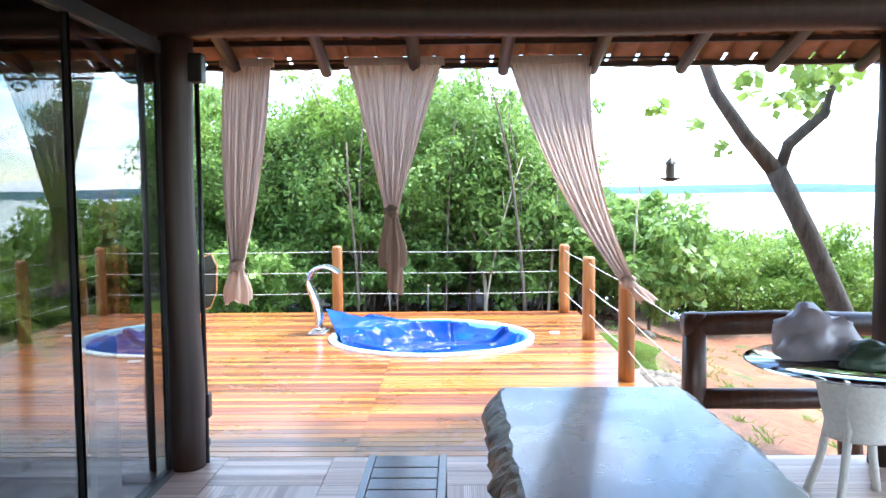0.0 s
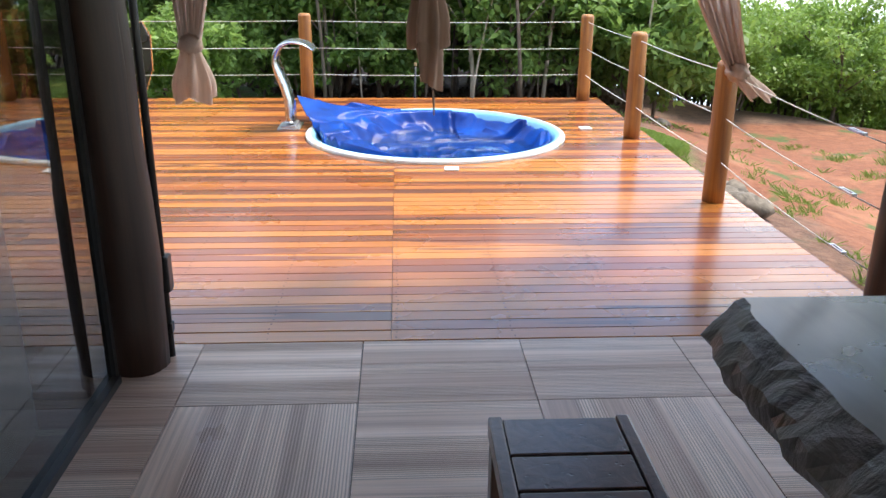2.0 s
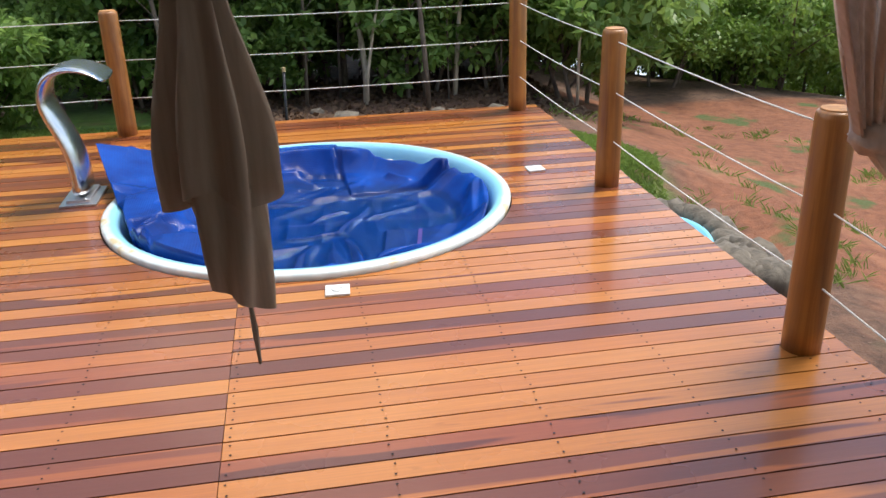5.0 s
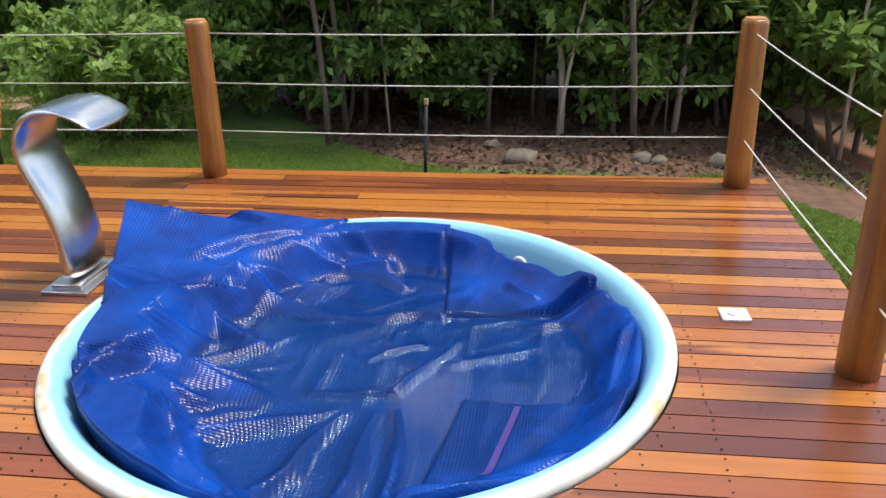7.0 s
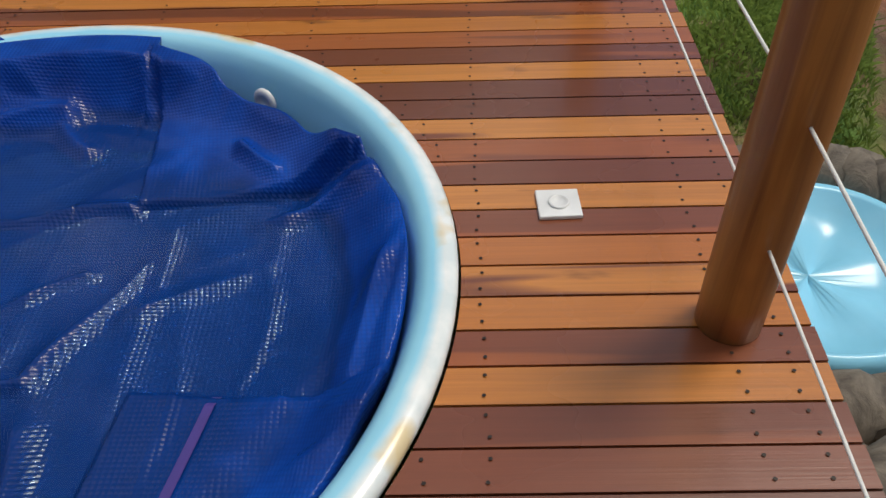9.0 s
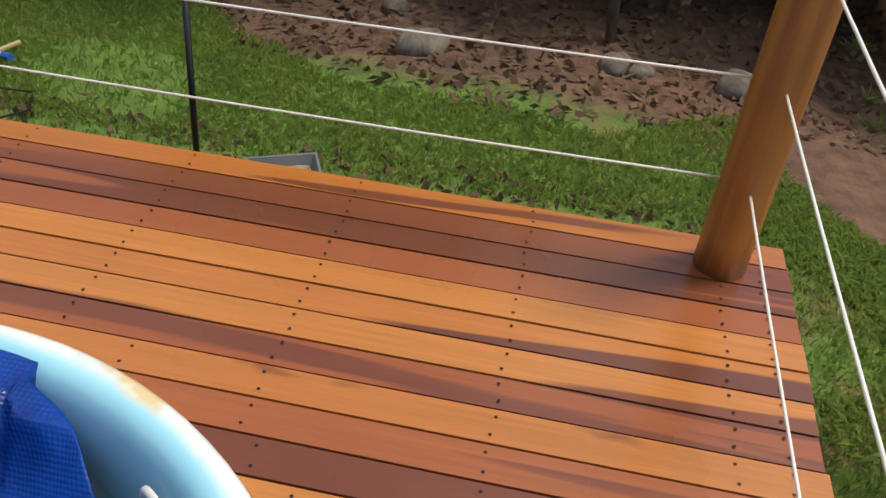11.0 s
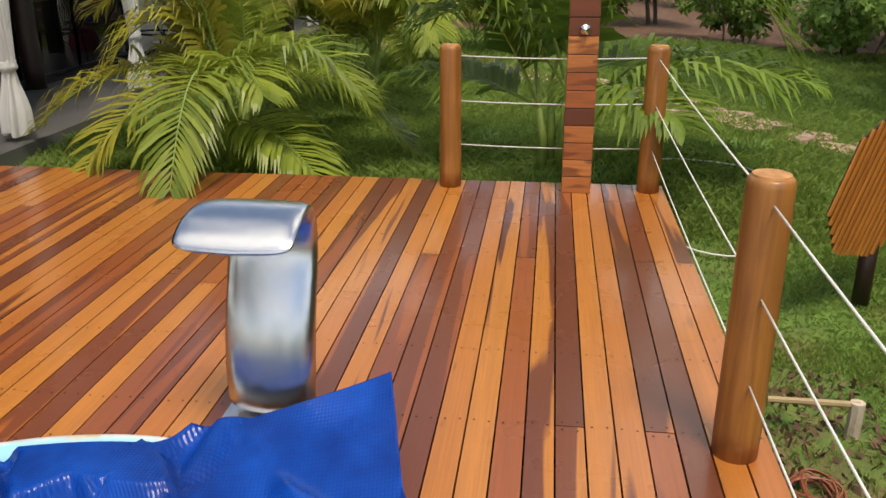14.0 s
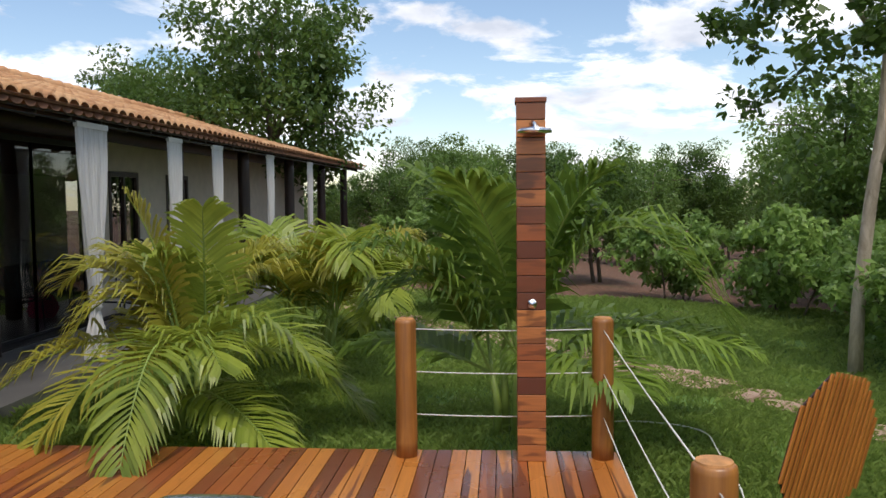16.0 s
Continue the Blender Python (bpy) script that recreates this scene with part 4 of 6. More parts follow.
def roof_under():
    bm = bmesh.new()
    def slab(y0, y1):
        z0, z1 = roof_z(y0), roof_z(y1)
        vs = []
        for x in (RX0, RX1):
            for y, z in ((y0, z0), (y1, z1)):
                vs += [bm.verts.new((x, y, z)), bm.verts.new((x, y, z + 0.02))]
        a = vs
        for f in ((0, 2, 6, 4), (1, 5, 7, 3), (0, 1, 3, 2), (4, 6, 7, 5), (0, 4, 5, 1), (2, 3, 7, 6)):
            bm.faces.new([a[i] for i in f])
    slab(RIDGE_Y, EAVE_Y - 0.02)
    slab(-13.6, RIDGE_Y - 0.001)
    return bm


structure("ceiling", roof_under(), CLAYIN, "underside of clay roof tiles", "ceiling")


def channel_tiles():
    """the hollow lower tiles that show between the rafters"""
    V, F = [], []
    ys = np.arange(EAVE_Y + 0.07, RIDGE_Y, -0.36)
    n = 7
    for x in np.arange(RX0 + 0.2, RX1, 0.205):
        for j, y in enumerate(ys[:-1]):
            b = len(V)
            for yy, w, drop in ((y, 0.092, 0.012), (ys[j + 1] - 0.03, 0.080, 0.0)):
                for k in range(n):
                    a = math.pi * k / (n - 1)
                    V.append((x + w * math.cos(a), yy, roof_z(yy) - drop - 0.5 * w * math.sin(a)))
            for k in range(n - 1):
                F.append((b + k, b + n + k, b + n + k + 1, b + k + 1))
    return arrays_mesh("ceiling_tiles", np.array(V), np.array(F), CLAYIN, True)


tagged(new("ceiling_tiles", channel_tiles()), "hollow clay channel tiles seen from below", "ceiling", kind="structure")


def tile_field(name, xs, ys, slope_sign):
    """barrel tiles in courses down the slope, one joined field"""
    V, F = [], []
    seg = 6
    rise = math.atan2(RIDGE_Z - EAVE_Z, EAVE_Y - RIDGE_Y)
    base = 0
    for x in xs:
        for j, y in enumerate(ys):
            L = 0.40
            w = 0.098 + 0.006 * math.sin(x * 37 + j * 1.7)
            dx = 0.006 * math.sin(x * 91 + j * 3.1)
            for e, (yy, rr, lift) in enumerate(((y, w, 0.028), (y - slope_sign * L, w * 0.84, 0.0))):
                zz = roof_z(yy) + 0.015 + lift
                for k in range(seg + 1):
                    a = math.pi * k / seg
                    V.append((x + dx + rr * math.cos(a), yy, zz + rr * 0.62 * math.sin(a)))
            for e, (yy, rr, lift) in enumerate(((y, w * 0.86, 0.028),)):
                zz = roof_z(yy) + 0.015 + lift
                for k in range(seg + 1):
                    a = math.pi * k / seg
                    V.append((x + dx + rr * math.cos(a), yy, zz - 0.012 + rr * 0.62 * math.sin(a)))
            n = seg + 1
            for k in range(seg):
                F.append((base + k, base + k + 1, base + n + k + 1, base + n + k))
                F.append((base + 2 * n + k, base + 2 * n + k + 1, base + k + 1, base + k))
            base += 3 * n
    return arrays_mesh(name, np.array(V), np.array(F), CLAY, True)


xs = np.arange(RX0 + 0.1, RX1, 0.205)
ys = np.arange(EAVE_Y + 0.09, RIDGE_Y + 0.2, -0.33)
tagged(new("roof", tile_field("roof", xs, ys, 1.0)), "rows of weathered orange clay barrel tiles", "roof", kind="structure")
bm = bmesh.new()
for x in np.arange(RX0, RX1, 0.34):
    tube(bm, [(x, RIDGE_Y, RIDGE_Z + 0.05), (x + 0.4, RIDGE_Y, RIDGE_Z + 0.03)], [0.13, 0.11], 12, False)
structure("trim_ridge", bm, CLAY, "clay ridge tiles along the roof", "roof", True)

# beams, rafters, battens
structure("trim_beam", tube(bmesh.new(), [(x, WALL_Y, 2.55 + 0.008 * math.sin(x * 2)) for x in np.linspace(-24.8, 5.0, 66)], 0.125, 14, True, 0.05), BEAM, "thick dark log beam over the posts", "beam", True)
for x in np.arange(-24.6, 5.0, 0.62):
    bm = bmesh.new()
    tube(bm, [(x, EAVE_Y - 0.06, roof_z(EAVE_Y - 0.06) - 0.125), (x + 0.02, WALL_Y, roof_z(WALL_Y) - 0.13), (x, RIDGE_Y, RIDGE_Z - 0.13)], [0.04, 0.052, 0.055], 9, True, 0.1)
    rf = link_bm("trim_rafter", bm, BEAM, None, True)
    tagged(rf, "dark round pole rafter under the tiles", "rafter", "rafters of the roof", "structure")
bm = bmesh.new()
for y in np.arange(EAVE_Y - 0.02, RIDGE_Y, -0.36):
    box(bm, RX0, RX1, y - 0.02, y + 0.02, roof_z(y) - 0.085, roof_z(y) - 0.052)
structure("trim_battens", bm, BEAM, "dark battens carrying the roof tiles", "battens")

# roof posts
def log_post(name, x, y, r, top, label):
    p = thing(name, label, "post", (x, y, -0.03), 0, "log posts of the veranda")
    part("shaft", tube(bmesh.new(), [(0.01 * math.sin(z * 3), 0.01 * math.cos(z * 2), z) for z in np.linspace(0.0, top, 12)], [r * (1.08 - 0.1 * t) for t in np.linspace(0, 1, 12)], 18, True, 0.12), LOG, p, "", True)
    return p


log_post("veranda_post", -2.945, WALL_Y + 0.02, 0.10, 2.46, "dark varnished log post beside the glass doors")
log_post("veranda_post", 1.08, WALL_Y + 0.05, 0.10, 2.46, "dark varnished log post at the corner railing")
for x in (-9.0, -11.8, -14.8, -17.9, -21.0, -23.9):
    log_post("veranda_post", x, WALL_Y + 0.02 if x > -10 else -5.05, 0.10, 2.46, "dark log post of the long veranda")

# sliding glass beside the walk (along x = -3) and along the facade
def glass_run(name, a, b, n, label, h=2.36):
    run = thing(name, label, "glass door")
    run["kind"] = "structure"
    a, b = Vector((*a, 0)), Vector((*b, 0))
    d = (b - a).normalized()
    ang = math.degrees(math.atan2(d.y, d.x))
    L = (b - a).length / n
    for i in range(n):
        o = a + d * L * i
        pn = boxed(0.012, L - 0.012, -0.004, 0.004, 0.03, h - 0.03)
        bmesh.ops.transform(pn, verts=pn.verts, matrix=pose(o.x, o.y, 0.0, 0, 0, ang))
        g = part("pane", pn, GLASS, run, "sliding glass pane, tinted to dim the room behind")
        g.visible_shadow = False
        for u in (0.0, L):
            fr = boxed(u - 0.014, u + 0.014, -0.018, 0.018, 0.0, h)
            bmesh.ops.transform(fr, verts=fr.verts, matrix=pose(o.x, o.y, 0.0, 0, 0, ang))
            part("stile", fr, BLACK, run)
    T = (b - a).length
    for z0, z1 in ((-0.005, 0.03), (h - 0.03, h + 0.04)):
        fr = boxed(0.0, T, -0.03, 0.03, z0, z1)
        bmesh.ops.transform(fr, verts=fr.verts, matrix=pose(a.x, a.y, 0.0, 0, 0, ang))
        part("track", fr, BLACK, run)
    return run


glass_run("door_1", (-3.0, -6.16), (-3.0, -11.5), 5, "tall frameless sliding glass doors with black stiles")
glass_run("door_2", (-11.5, WALL_Y - 0.2), (-3.06, WALL_Y - 0.2), 7, "dark glass doors along the veranda")
bm = bmesh.new()
tube(bm, [(-9.35, WALL_Y - 0.13, 0.8), (-9.35, WALL_Y - 0.13, 1.25)], 0.013, 8)
structure("door_handle", bm, STEEL, "steel bar handle on the glass door", "handle", True)
# door closer, rod and latch on the post
for rx in (-2.845, -3.045):
    lk = thing("door_bolt_rod", "black bolt rod with a latch box on the post", "bolt", (rx, -5.95, 0), 0, "bolt rods on the log post")
    part("rod", tube(bmesh.new(), [(0, 0, 0.0), (0.0, 0, 2.3)], 0.015, 8), BLACK, lk, "", True)
    part("latch_box", boxed(-0.03, 0.03, -0.03, 0.03, 0.27, 0.41, 0.008), BLACK, lk)
    part("guide", boxed(-0.018, 0.018, -0.018, 0.018, 0.1, 0.14, 0.004), BLACK, lk)
for dx in (-0.13, 0.13):
    lamp = thing("wall_lamp", "small black bulkhead lamp on the log post", "lamp", (-2.955 + dx, WALL_Y + 0.03, 2.27), 0, "lamps on the log post")
    part("housing", boxed(-0.045, 0.045, -0.05, 0.05, -0.08, 0.08, 0.012), BLACK, lamp)
    part("lens", boxed(-0.036, 0.036, 0.05, 0.062, -0.06, 0.06, 0.005), WHITE, lamp, "frosted lens")

# white panel seen dimly behind the glass
cab = thing("white_panel", "narrow white board standing behind the glass", "board", (-3.16, -6.62, -0.02))
part("board", boxed(-0.02, 0.02, -0.14, 0.14, 0.0, 0.86, 0.006), WHITE, cab)


# ---------------------------------------------------------------- curtains
def curtain(name, x0, x1, top, knot, tail, mat, label, group, knot_w=0.05, y=-4.90, wide_tail=0.07, foldn=11, sway=0.0, taper=1.1, bend=1.15, tailmat=None):
    """a gathered hanging: a full top drawn into a knot, with a tail below. knot and tail are (x, y, z)"""
    c = thing(name, label, "curtain", (0, 0, 0), 0, group)
    rows, nu = 40, 130
    V = np.zeros((rows, nu, 3))
    for i in range(rows):
        t = i / (rows - 1)
        k = t ** bend
        cx = (x0 + x1) / 2 + (knot[0] - (x0 + x1) / 2) * k
        cy = y + (knot[1] - y) * k
        z = top + (knot[2] - top) * t - (0.0 if sway == 0 else sway * math.sin(math.pi * t))
        hw = (x1 - x0) / 2 + (knot_w - (x1 - x0) / 2) * (t ** taper)
        for j in range(nu):
            u = j / (nu - 1) * 2 - 1
            ph = u * math.pi * foldn
            d = (0.018 + 0.022 * t) * (0.7 * math.sin(ph + 1.3 * math.sin(3 * t + u * 2)) + 0.5 * math.sin(ph * 2.3 + 2 * t + 1.7 * u)) * (1 - 0.2 * t) + 0.03 * t * math.cos(u * 1.5)
            V[i, j] = (cx + hw * u + 0.006 * math.sin(ph * 0.5), cy + d, z)
    idx = np.arange(rows * nu).reshape(rows, nu)
    F = np.stack([idx[:-1, :-1], idx[1:, :-1], idx[1:, 1:], idx[:-1, 1:]], -1).reshape(-1, 4)
    ob = new("drape", arrays_mesh("drape", V.reshape(-1, 3), F, mat, True))
    ob.parent = c
    bm = bmesh.new()
    box(bm, x0 - 0.01, x1 + 0.01, y - 0.022, y + 0.022, top - 0.01, top + 0.045)
    part("heading", bm, mat, c, "stitched heading tape")
    # knot: a lumpy wrapped ball
    bm = bmesh.new()
    bmesh.ops.create_icosphere(bm, subdivisions=3, radius=1.0)
    for v in bm.verts:
        n = 1 + 0.22 * noise.noise(v.co * 2.2 + Vector((x0, 0, 0))) + 0.08 * math.sin(v.co.z * 9 + v.co.x * 4)
        v.co = Vector((v.co.x * knot_w * 1.25, v.co.y * knot_w * 1.15, v.co.z * knot_w * 1.1)) * n + Vector(knot)
    part("knot", bm, tailmat or mat, c, "", True)
    # tail
    rows, nu = 16, 60
    V = np.zeros((rows, nu, 3))
    for i in range(rows):
        t = i / (rows - 1)
        p = Vector(knot).lerp(Vector(tail), t)
        for j in range(nu):
            a = 2 * math.pi * j / (nu - 1)
            r = (knot_w * 0.75 + (wide_tail - knot_w * 0.75) * smooth(0, 0.8, t)) * (1 + 0.28 * math.sin(a * 7 + 2 * t + x0 * 5))
            V[i, j] = (p.x + r * math.cos(a) * 1.1, p.y + r * math.sin(a) * 0.8, p.z - 0.02 * math.sin(a * 3 + x0) * t)
    idx = np.arange(rows * nu).reshape(rows, nu)
    F = np.stack([idx[:-1, :-1], idx[1:, :-1], idx[1:, 1:], idx[:-1, 1:]], -1).reshape(-1, 4)
    ob = new("tail", arrays_mesh("tail", V.reshape(-1, 3), F, tailmat or mat, True))
    ob.parent = c
    return c


G1 = "beige curtains hung from the eave"
curtain("curtain", -2.99, -2.64, 2.45, (-2.92, -4.90, 1.06), (-2.92, -4.90, 0.81), CURTAIN, "knotted beige gauze curtain hanging at the veranda edge", G1, 0.045, wide_tail=0.075, taper=1.9, bend=1.0)
knotted = curtain("curtain", -2.13, -1.46, 2.45, (-1.83, -4.90, 1.43), (-1.82, -4.88, 1.06), CURTAIN, "bunched beige curtain knotted halfway with a long tail coloured as unlit", G1, 0.045, wide_tail=0.075, taper=0.95, tailmat=UNLITCLOTH)
curtain("curtain", -1.01, -0.43, 2.45, (-0.02, -4.12, 0.84), (0.13, -4.16, 0.69), CURTAIN, "beige gauze curtain pulled aside and knotted round a post", G1, 0.055, wide_tail=0.055, taper=0.8, bend=1.35, sway=0.10)
low = np.zeros((12, 48, 3))
for i in range(12):
    for j in range(48):
        u, a = i / 11, 2 * math.pi * j / 47
        rr = (0.058 - 0.012 * u) * (1 + 0.22 * math.sin(a * 5 + 3 * u))
        low[i, j] = (-1.82 + 0.012 * u + rr * math.cos(a), -4.885 + rr * 0.8 * math.sin(a), 1.08 - 0.21 * u - 0.025 * math.cos(a) * u)
li = np.arange(12 * 48).reshape(12, 48)
tl = new("hem_end", arrays_mesh("hem_end", low.reshape(-1, 3), np.stack([li[:-1, :-1], li[1:, :-1], li[1:, 1:], li[:-1, 1:]], -1).reshape(-1, 4), UNLITCLOTH, True))
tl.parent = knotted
tie = part("tie_cord", tube(bmesh.new(), [(-1.80, -4.885, 0.85), (-1.797, -4.885, 0.80), (-1.795, -4.886, 0.73)], [0.004, 0.006, 0.003], 6), UNLITCLOTH, knotted)
tagged(link_bm("curtain_rod", tube(bmesh.new(), [(-3.2, -4.9, 2.475), (0.15, -4.9, 2.475)], 0.009, 8), BLACK, None, True), "thin dark curtain wire under the eave", "curtain rod")
G2 = "white curtains along the veranda"
for i, (xa, w) in enumerate(((-6.75, 0.42), (-8.84, 0.62), (-11.0, 0.42), (-12.6, 0.40), (-15.4, 0.40), (-18.5, 0.40))):
    curtain("curtain", xa - w / 2, xa + w / 2, 2.36, (xa + 0.03, -4.76, 0.55), (xa + 0.04, -4.76, 0.03), WHITECLOTH, "long white gauze curtain tied low at the veranda edge", G2, 0.06, y=-4.75, wide_tail=0.11, taper=1.6)
tagged(link_bm("curtain_rod", tube(bmesh.new(), [(-24, -4.75, 2.395), (-3.5, -4.75, 2.395)], 0.009, 8), BLACK, None, True), "thin dark curtain wire along the veranda", "curtain rod")


# ---------------------------------------------------------------- log balustrade at the veranda's end
def build_balustrade():
    b = thing("log_balustrade", "low railing of thick dark logs at the veranda edge", "railing", (0, -5.8, 0))
    part("end_post", tube(bmesh.new(), [(0.03, 0, -0.5), (0.03, 0, 0.4), (0.03, 0, 0.84)], [0.075, 0.072, 0.068], 16, True, 0.1), VARNISHED, b, "", True)
    part("top_rail", tube(bmesh.new(), [(-0.04, 0, 0.775), (0.5, 0.0, 0.785), (1.12, 0, 0.77)], 0.07, 16, True, 0.1), VARNISHED, b, "", True)
    part("lower_rail", tube(bmesh.new(), [(0.05, 0, 0.33), (0.6, 0.0, 0.325), (1.12, 0, 0.33)], 0.062, 16, True, 0.1), VARNISHED, b, "", True)


build_balustrade()


# ---------------------------------------------------------------- slab table
def build_slab_table():
    t = thing("slab_table", "heavy dark live-edge wooden slab table, polished top", "table", (-0.80, -8.38, -0.025))
    bm = bmesh.new()
    n = 60
    top, bot = [], []
    for side in (-1, 1):
        for i in range(n):
            y = -1.22 + 2.44 * i / (n - 1)
            y = y if side < 0 else -y
            w = 0.40 + 0.035 * noise.noise(Vector((y * 1.6, side * 3.0, 0))) + 0.012 * noise.noise(Vector((y * 9, side, 1)))
            top.append((side * w * (0.97 if abs(y) < 1.15 else 0.93), y))
    vt = [bm.verts.new((x, y, 0.75)) for x, y in top]
    f = bm.faces.new(vt[::-1])
    bm.normal_update()
    if f.normal.z < 0:
        f.normal_flip()
    layers = [vt]
    for z, out in ((0.742, 0.012), (0.72, 0.035), (0.69, 0.062), (0.655, 0.075), (0.62, 0.06), (0.60, 0.0)):
        ring = []
        for k, (x, y) in enumerate(top):
            lump = 0.022 * noise.noise(Vector((y * 11, z * 26, x * 3))) + 0.012 * noise.noise(Vector((y * 30, z * 50, x)))
            s = 1 if x > 0 else -1
            ring.append(bm.verts.new((x + s * (out + lump), y * (1 + out * 0.1), z + 0.01 * noise.noise(Vector((y * 14, 4, x))))))
        layers.append(ring)
    for a, b in zip(layers, layers[1:]):
        for k in range(len(a)):
            q = bm.faces.new((a[k], a[(k + 1) % len(a)], b[(k + 1) % len(a)], b[k]))
            q.material_index = 1
    bm.faces.new(layers[-1])
    bmesh.ops.recalc_face_normals(bm, faces=bm.faces)
    part("tabletop", bm, [SLAB, SLABEDGE], t, "thick polished slab with a rough bark edge")
    for y in (-0.8, 0.75):
        part("leg", tube(bmesh.new(), [(0.05, y, 0.0), (0.02, y, 0.3), (0.05, y, 0.63)], [0.2, 0.16, 0.19], 16, True, 0.25), LOG, t, "dark stump leg", True)


build_slab_table()


# ---------------------------------------------------------------- plank bench beside the slab table
def build_bench():
    g = thing("plank_bench", "low bench of dark weathered planks beside the slab table", "bench", (-1.592, -8.18, 0.036))
    part("side_rail", boxed(-0.168, -0.136, -1.0, 1.0, 0.35, 0.402, 0.006), GRATE, g)
    part("side_rail", boxed(0.136, 0.168, -1.0, 1.0, 0.35, 0.402, 0.006), GRATE, g)
    y = -0.998
    random.seed(3)
    while y < 0.96:
        w = min(random.choice((0.10, 0.13, 0.07, 0.16, 0.11)), 0.998 - y)
        part("plank", boxed(-0.134, 0.134, y + 0.003, y + w - 0.003, 0.365, 0.397, 0.005), GRATE, g)
        y += w
    for sx in (-0.14, 0.14):
        for sy in (-0.92, 0.92):
            part("leg", boxed(sx - 0.03, sx + 0.03, sy - 0.03, sy + 0.03, -0.036, 0.36, 0.006), GRATE, g)


build_bench()


# ---------------------------------------------------------------- round glass table with bags, by the railing
def build_round_table():
    t = thing("round_table", "round glass table on a white rattan base", "table", (0.62, -6.62, -0.005))
    bm = bmesh.new()
    lathe(bm, [(0.001, 0.712), (0.545, 0.712), (0.555, 0.718), (0.545, 0.724), (0.001, 0.724)], 64)
    part("glass_top", bm, TABLEGLASS, t, "clear round glass top", True)
    bm = bmesh.new()
    lathe(bm, [(0.22, 0.70), (0.225, 0.69), (0.19, 0.52), (0.16, 0.40), (0.175, 0.36), (0.17, 0.35), (0.15, 0.40), (0.18, 0.52), (0.21, 0.69)], 30)
    for v in bm.verts:
        a = math.atan2(v.co.y, v.co.x)
        v.co.x *= 1 + 0.02 * math.sin(a * 15)
        v.co.y *= 1 + 0.02 * math.sin(a * 15)
    part("basket", bm, RATTAN, t, "woven white rattan drum", True)
    for k in range(4):
        a = radians(45 + 90 * k)
        c, s = math.cos(a), math.sin(a)
        part("leg", tube(bmesh.new(), [(0.20 * c, 0.20 * s, 0.70), (0.15 * c, 0.15 * s, 0.42), (0.19 * c, 0.19 * s, 0.2), (0.26 * c, 0.26 * s, 0.0)], 0.022, 10), RATTAN, t, "", True)


build_round_table()


def lump(name, label, category, at, size, mat, seed, rough=0.3, freq=1.6):
    bm = bmesh.new()
    bmesh.ops.create_icosphere(bm, subdivisions=4, radius=1.0)
    for v in bm.verts:
        p = v.co.copy()
        k = 1 + rough * noise.noise(p * freq + Vector((seed, 0, 0))) + rough * 0.45 * abs(noise.noise(p * freq * 3.1 + Vector((0, seed, 0)))) * 1.5
        q = Vector((p.x * size[0], p.y * size[1], p.z * size[2])) * k
        q.z = max(q.z, -size[2] * 0.62)
        v.co = q + Vector((0, 0, size[2] * 0.62))
    ob = link_bm(name, bm, mat, None, True)
    ob.location = at
    return tagged(ob, label, category)


lump("plastic_bag", "crumpled translucent plastic bag on the glass table", "bag", (0.42, -6.52, 0.722), (0.19, 0.15, 0.15), BAG, 1.3, 0.35)
lump("vegetable_bag", "dark green bag of vegetables on the glass table", "bag", (0.58, -6.80, 0.722), (0.13, 0.11, 0.075), GREENBAG, 4.1, 0.3)
can = thing("orange_lighter_pack", "small orange pack standing on the glass table", "pack", (0.80, -6.90, 0.722))
part("body", boxed(-0.02, 0.02, -0.012, 0.012, 0.0, 0.09, 0.004), plain("orange_paint", (0.62, 0.13, 0.03), 0.4), can)
pole = thing("parasol_pole", "thin grey metal pole standing behind the table", "pole", (0.98, -6.35, -0.01))
part("pole", tube(bmesh.new(), [(0, 0, 0.0), (-0.01, 0, 1.25)], 0.014, 10), STEEL, pole, "", True)

# bird feeder under the eave
bf = thing("bird_feeder", "black lantern-shaped bird feeder hanging under the eave", "bird feeder", (0.15, -4.72, 1.66))
part("tray", lathe(bmesh.new(), [(0.001, -0.035), (0.02, -0.035), (0.075, -0.012), (0.072, -0.004), (0.001, -0.004)], 20), BLACK, bf, "", True)
part("tube", lathe(bmesh.new(), [(0.032, -0.004), (0.035, 0.04), (0.03, 0.09)], 18), plain("smoky_seed_tube", (0.16, 0.15, 0.13), 0.3), bf, "smoky seed tube", True)
part("cap", lathe(bmesh.new(), [(0.046, 0.088), (0.03, 0.11), (0.012, 0.125), (0.001, 0.145)], 18), BLACK, bf, "", True)
part("wire", tube(bmesh.new(), [(0, 0, 0.14), (0, 0, 0.80)], 0.0015, 5), BLACK, bf)


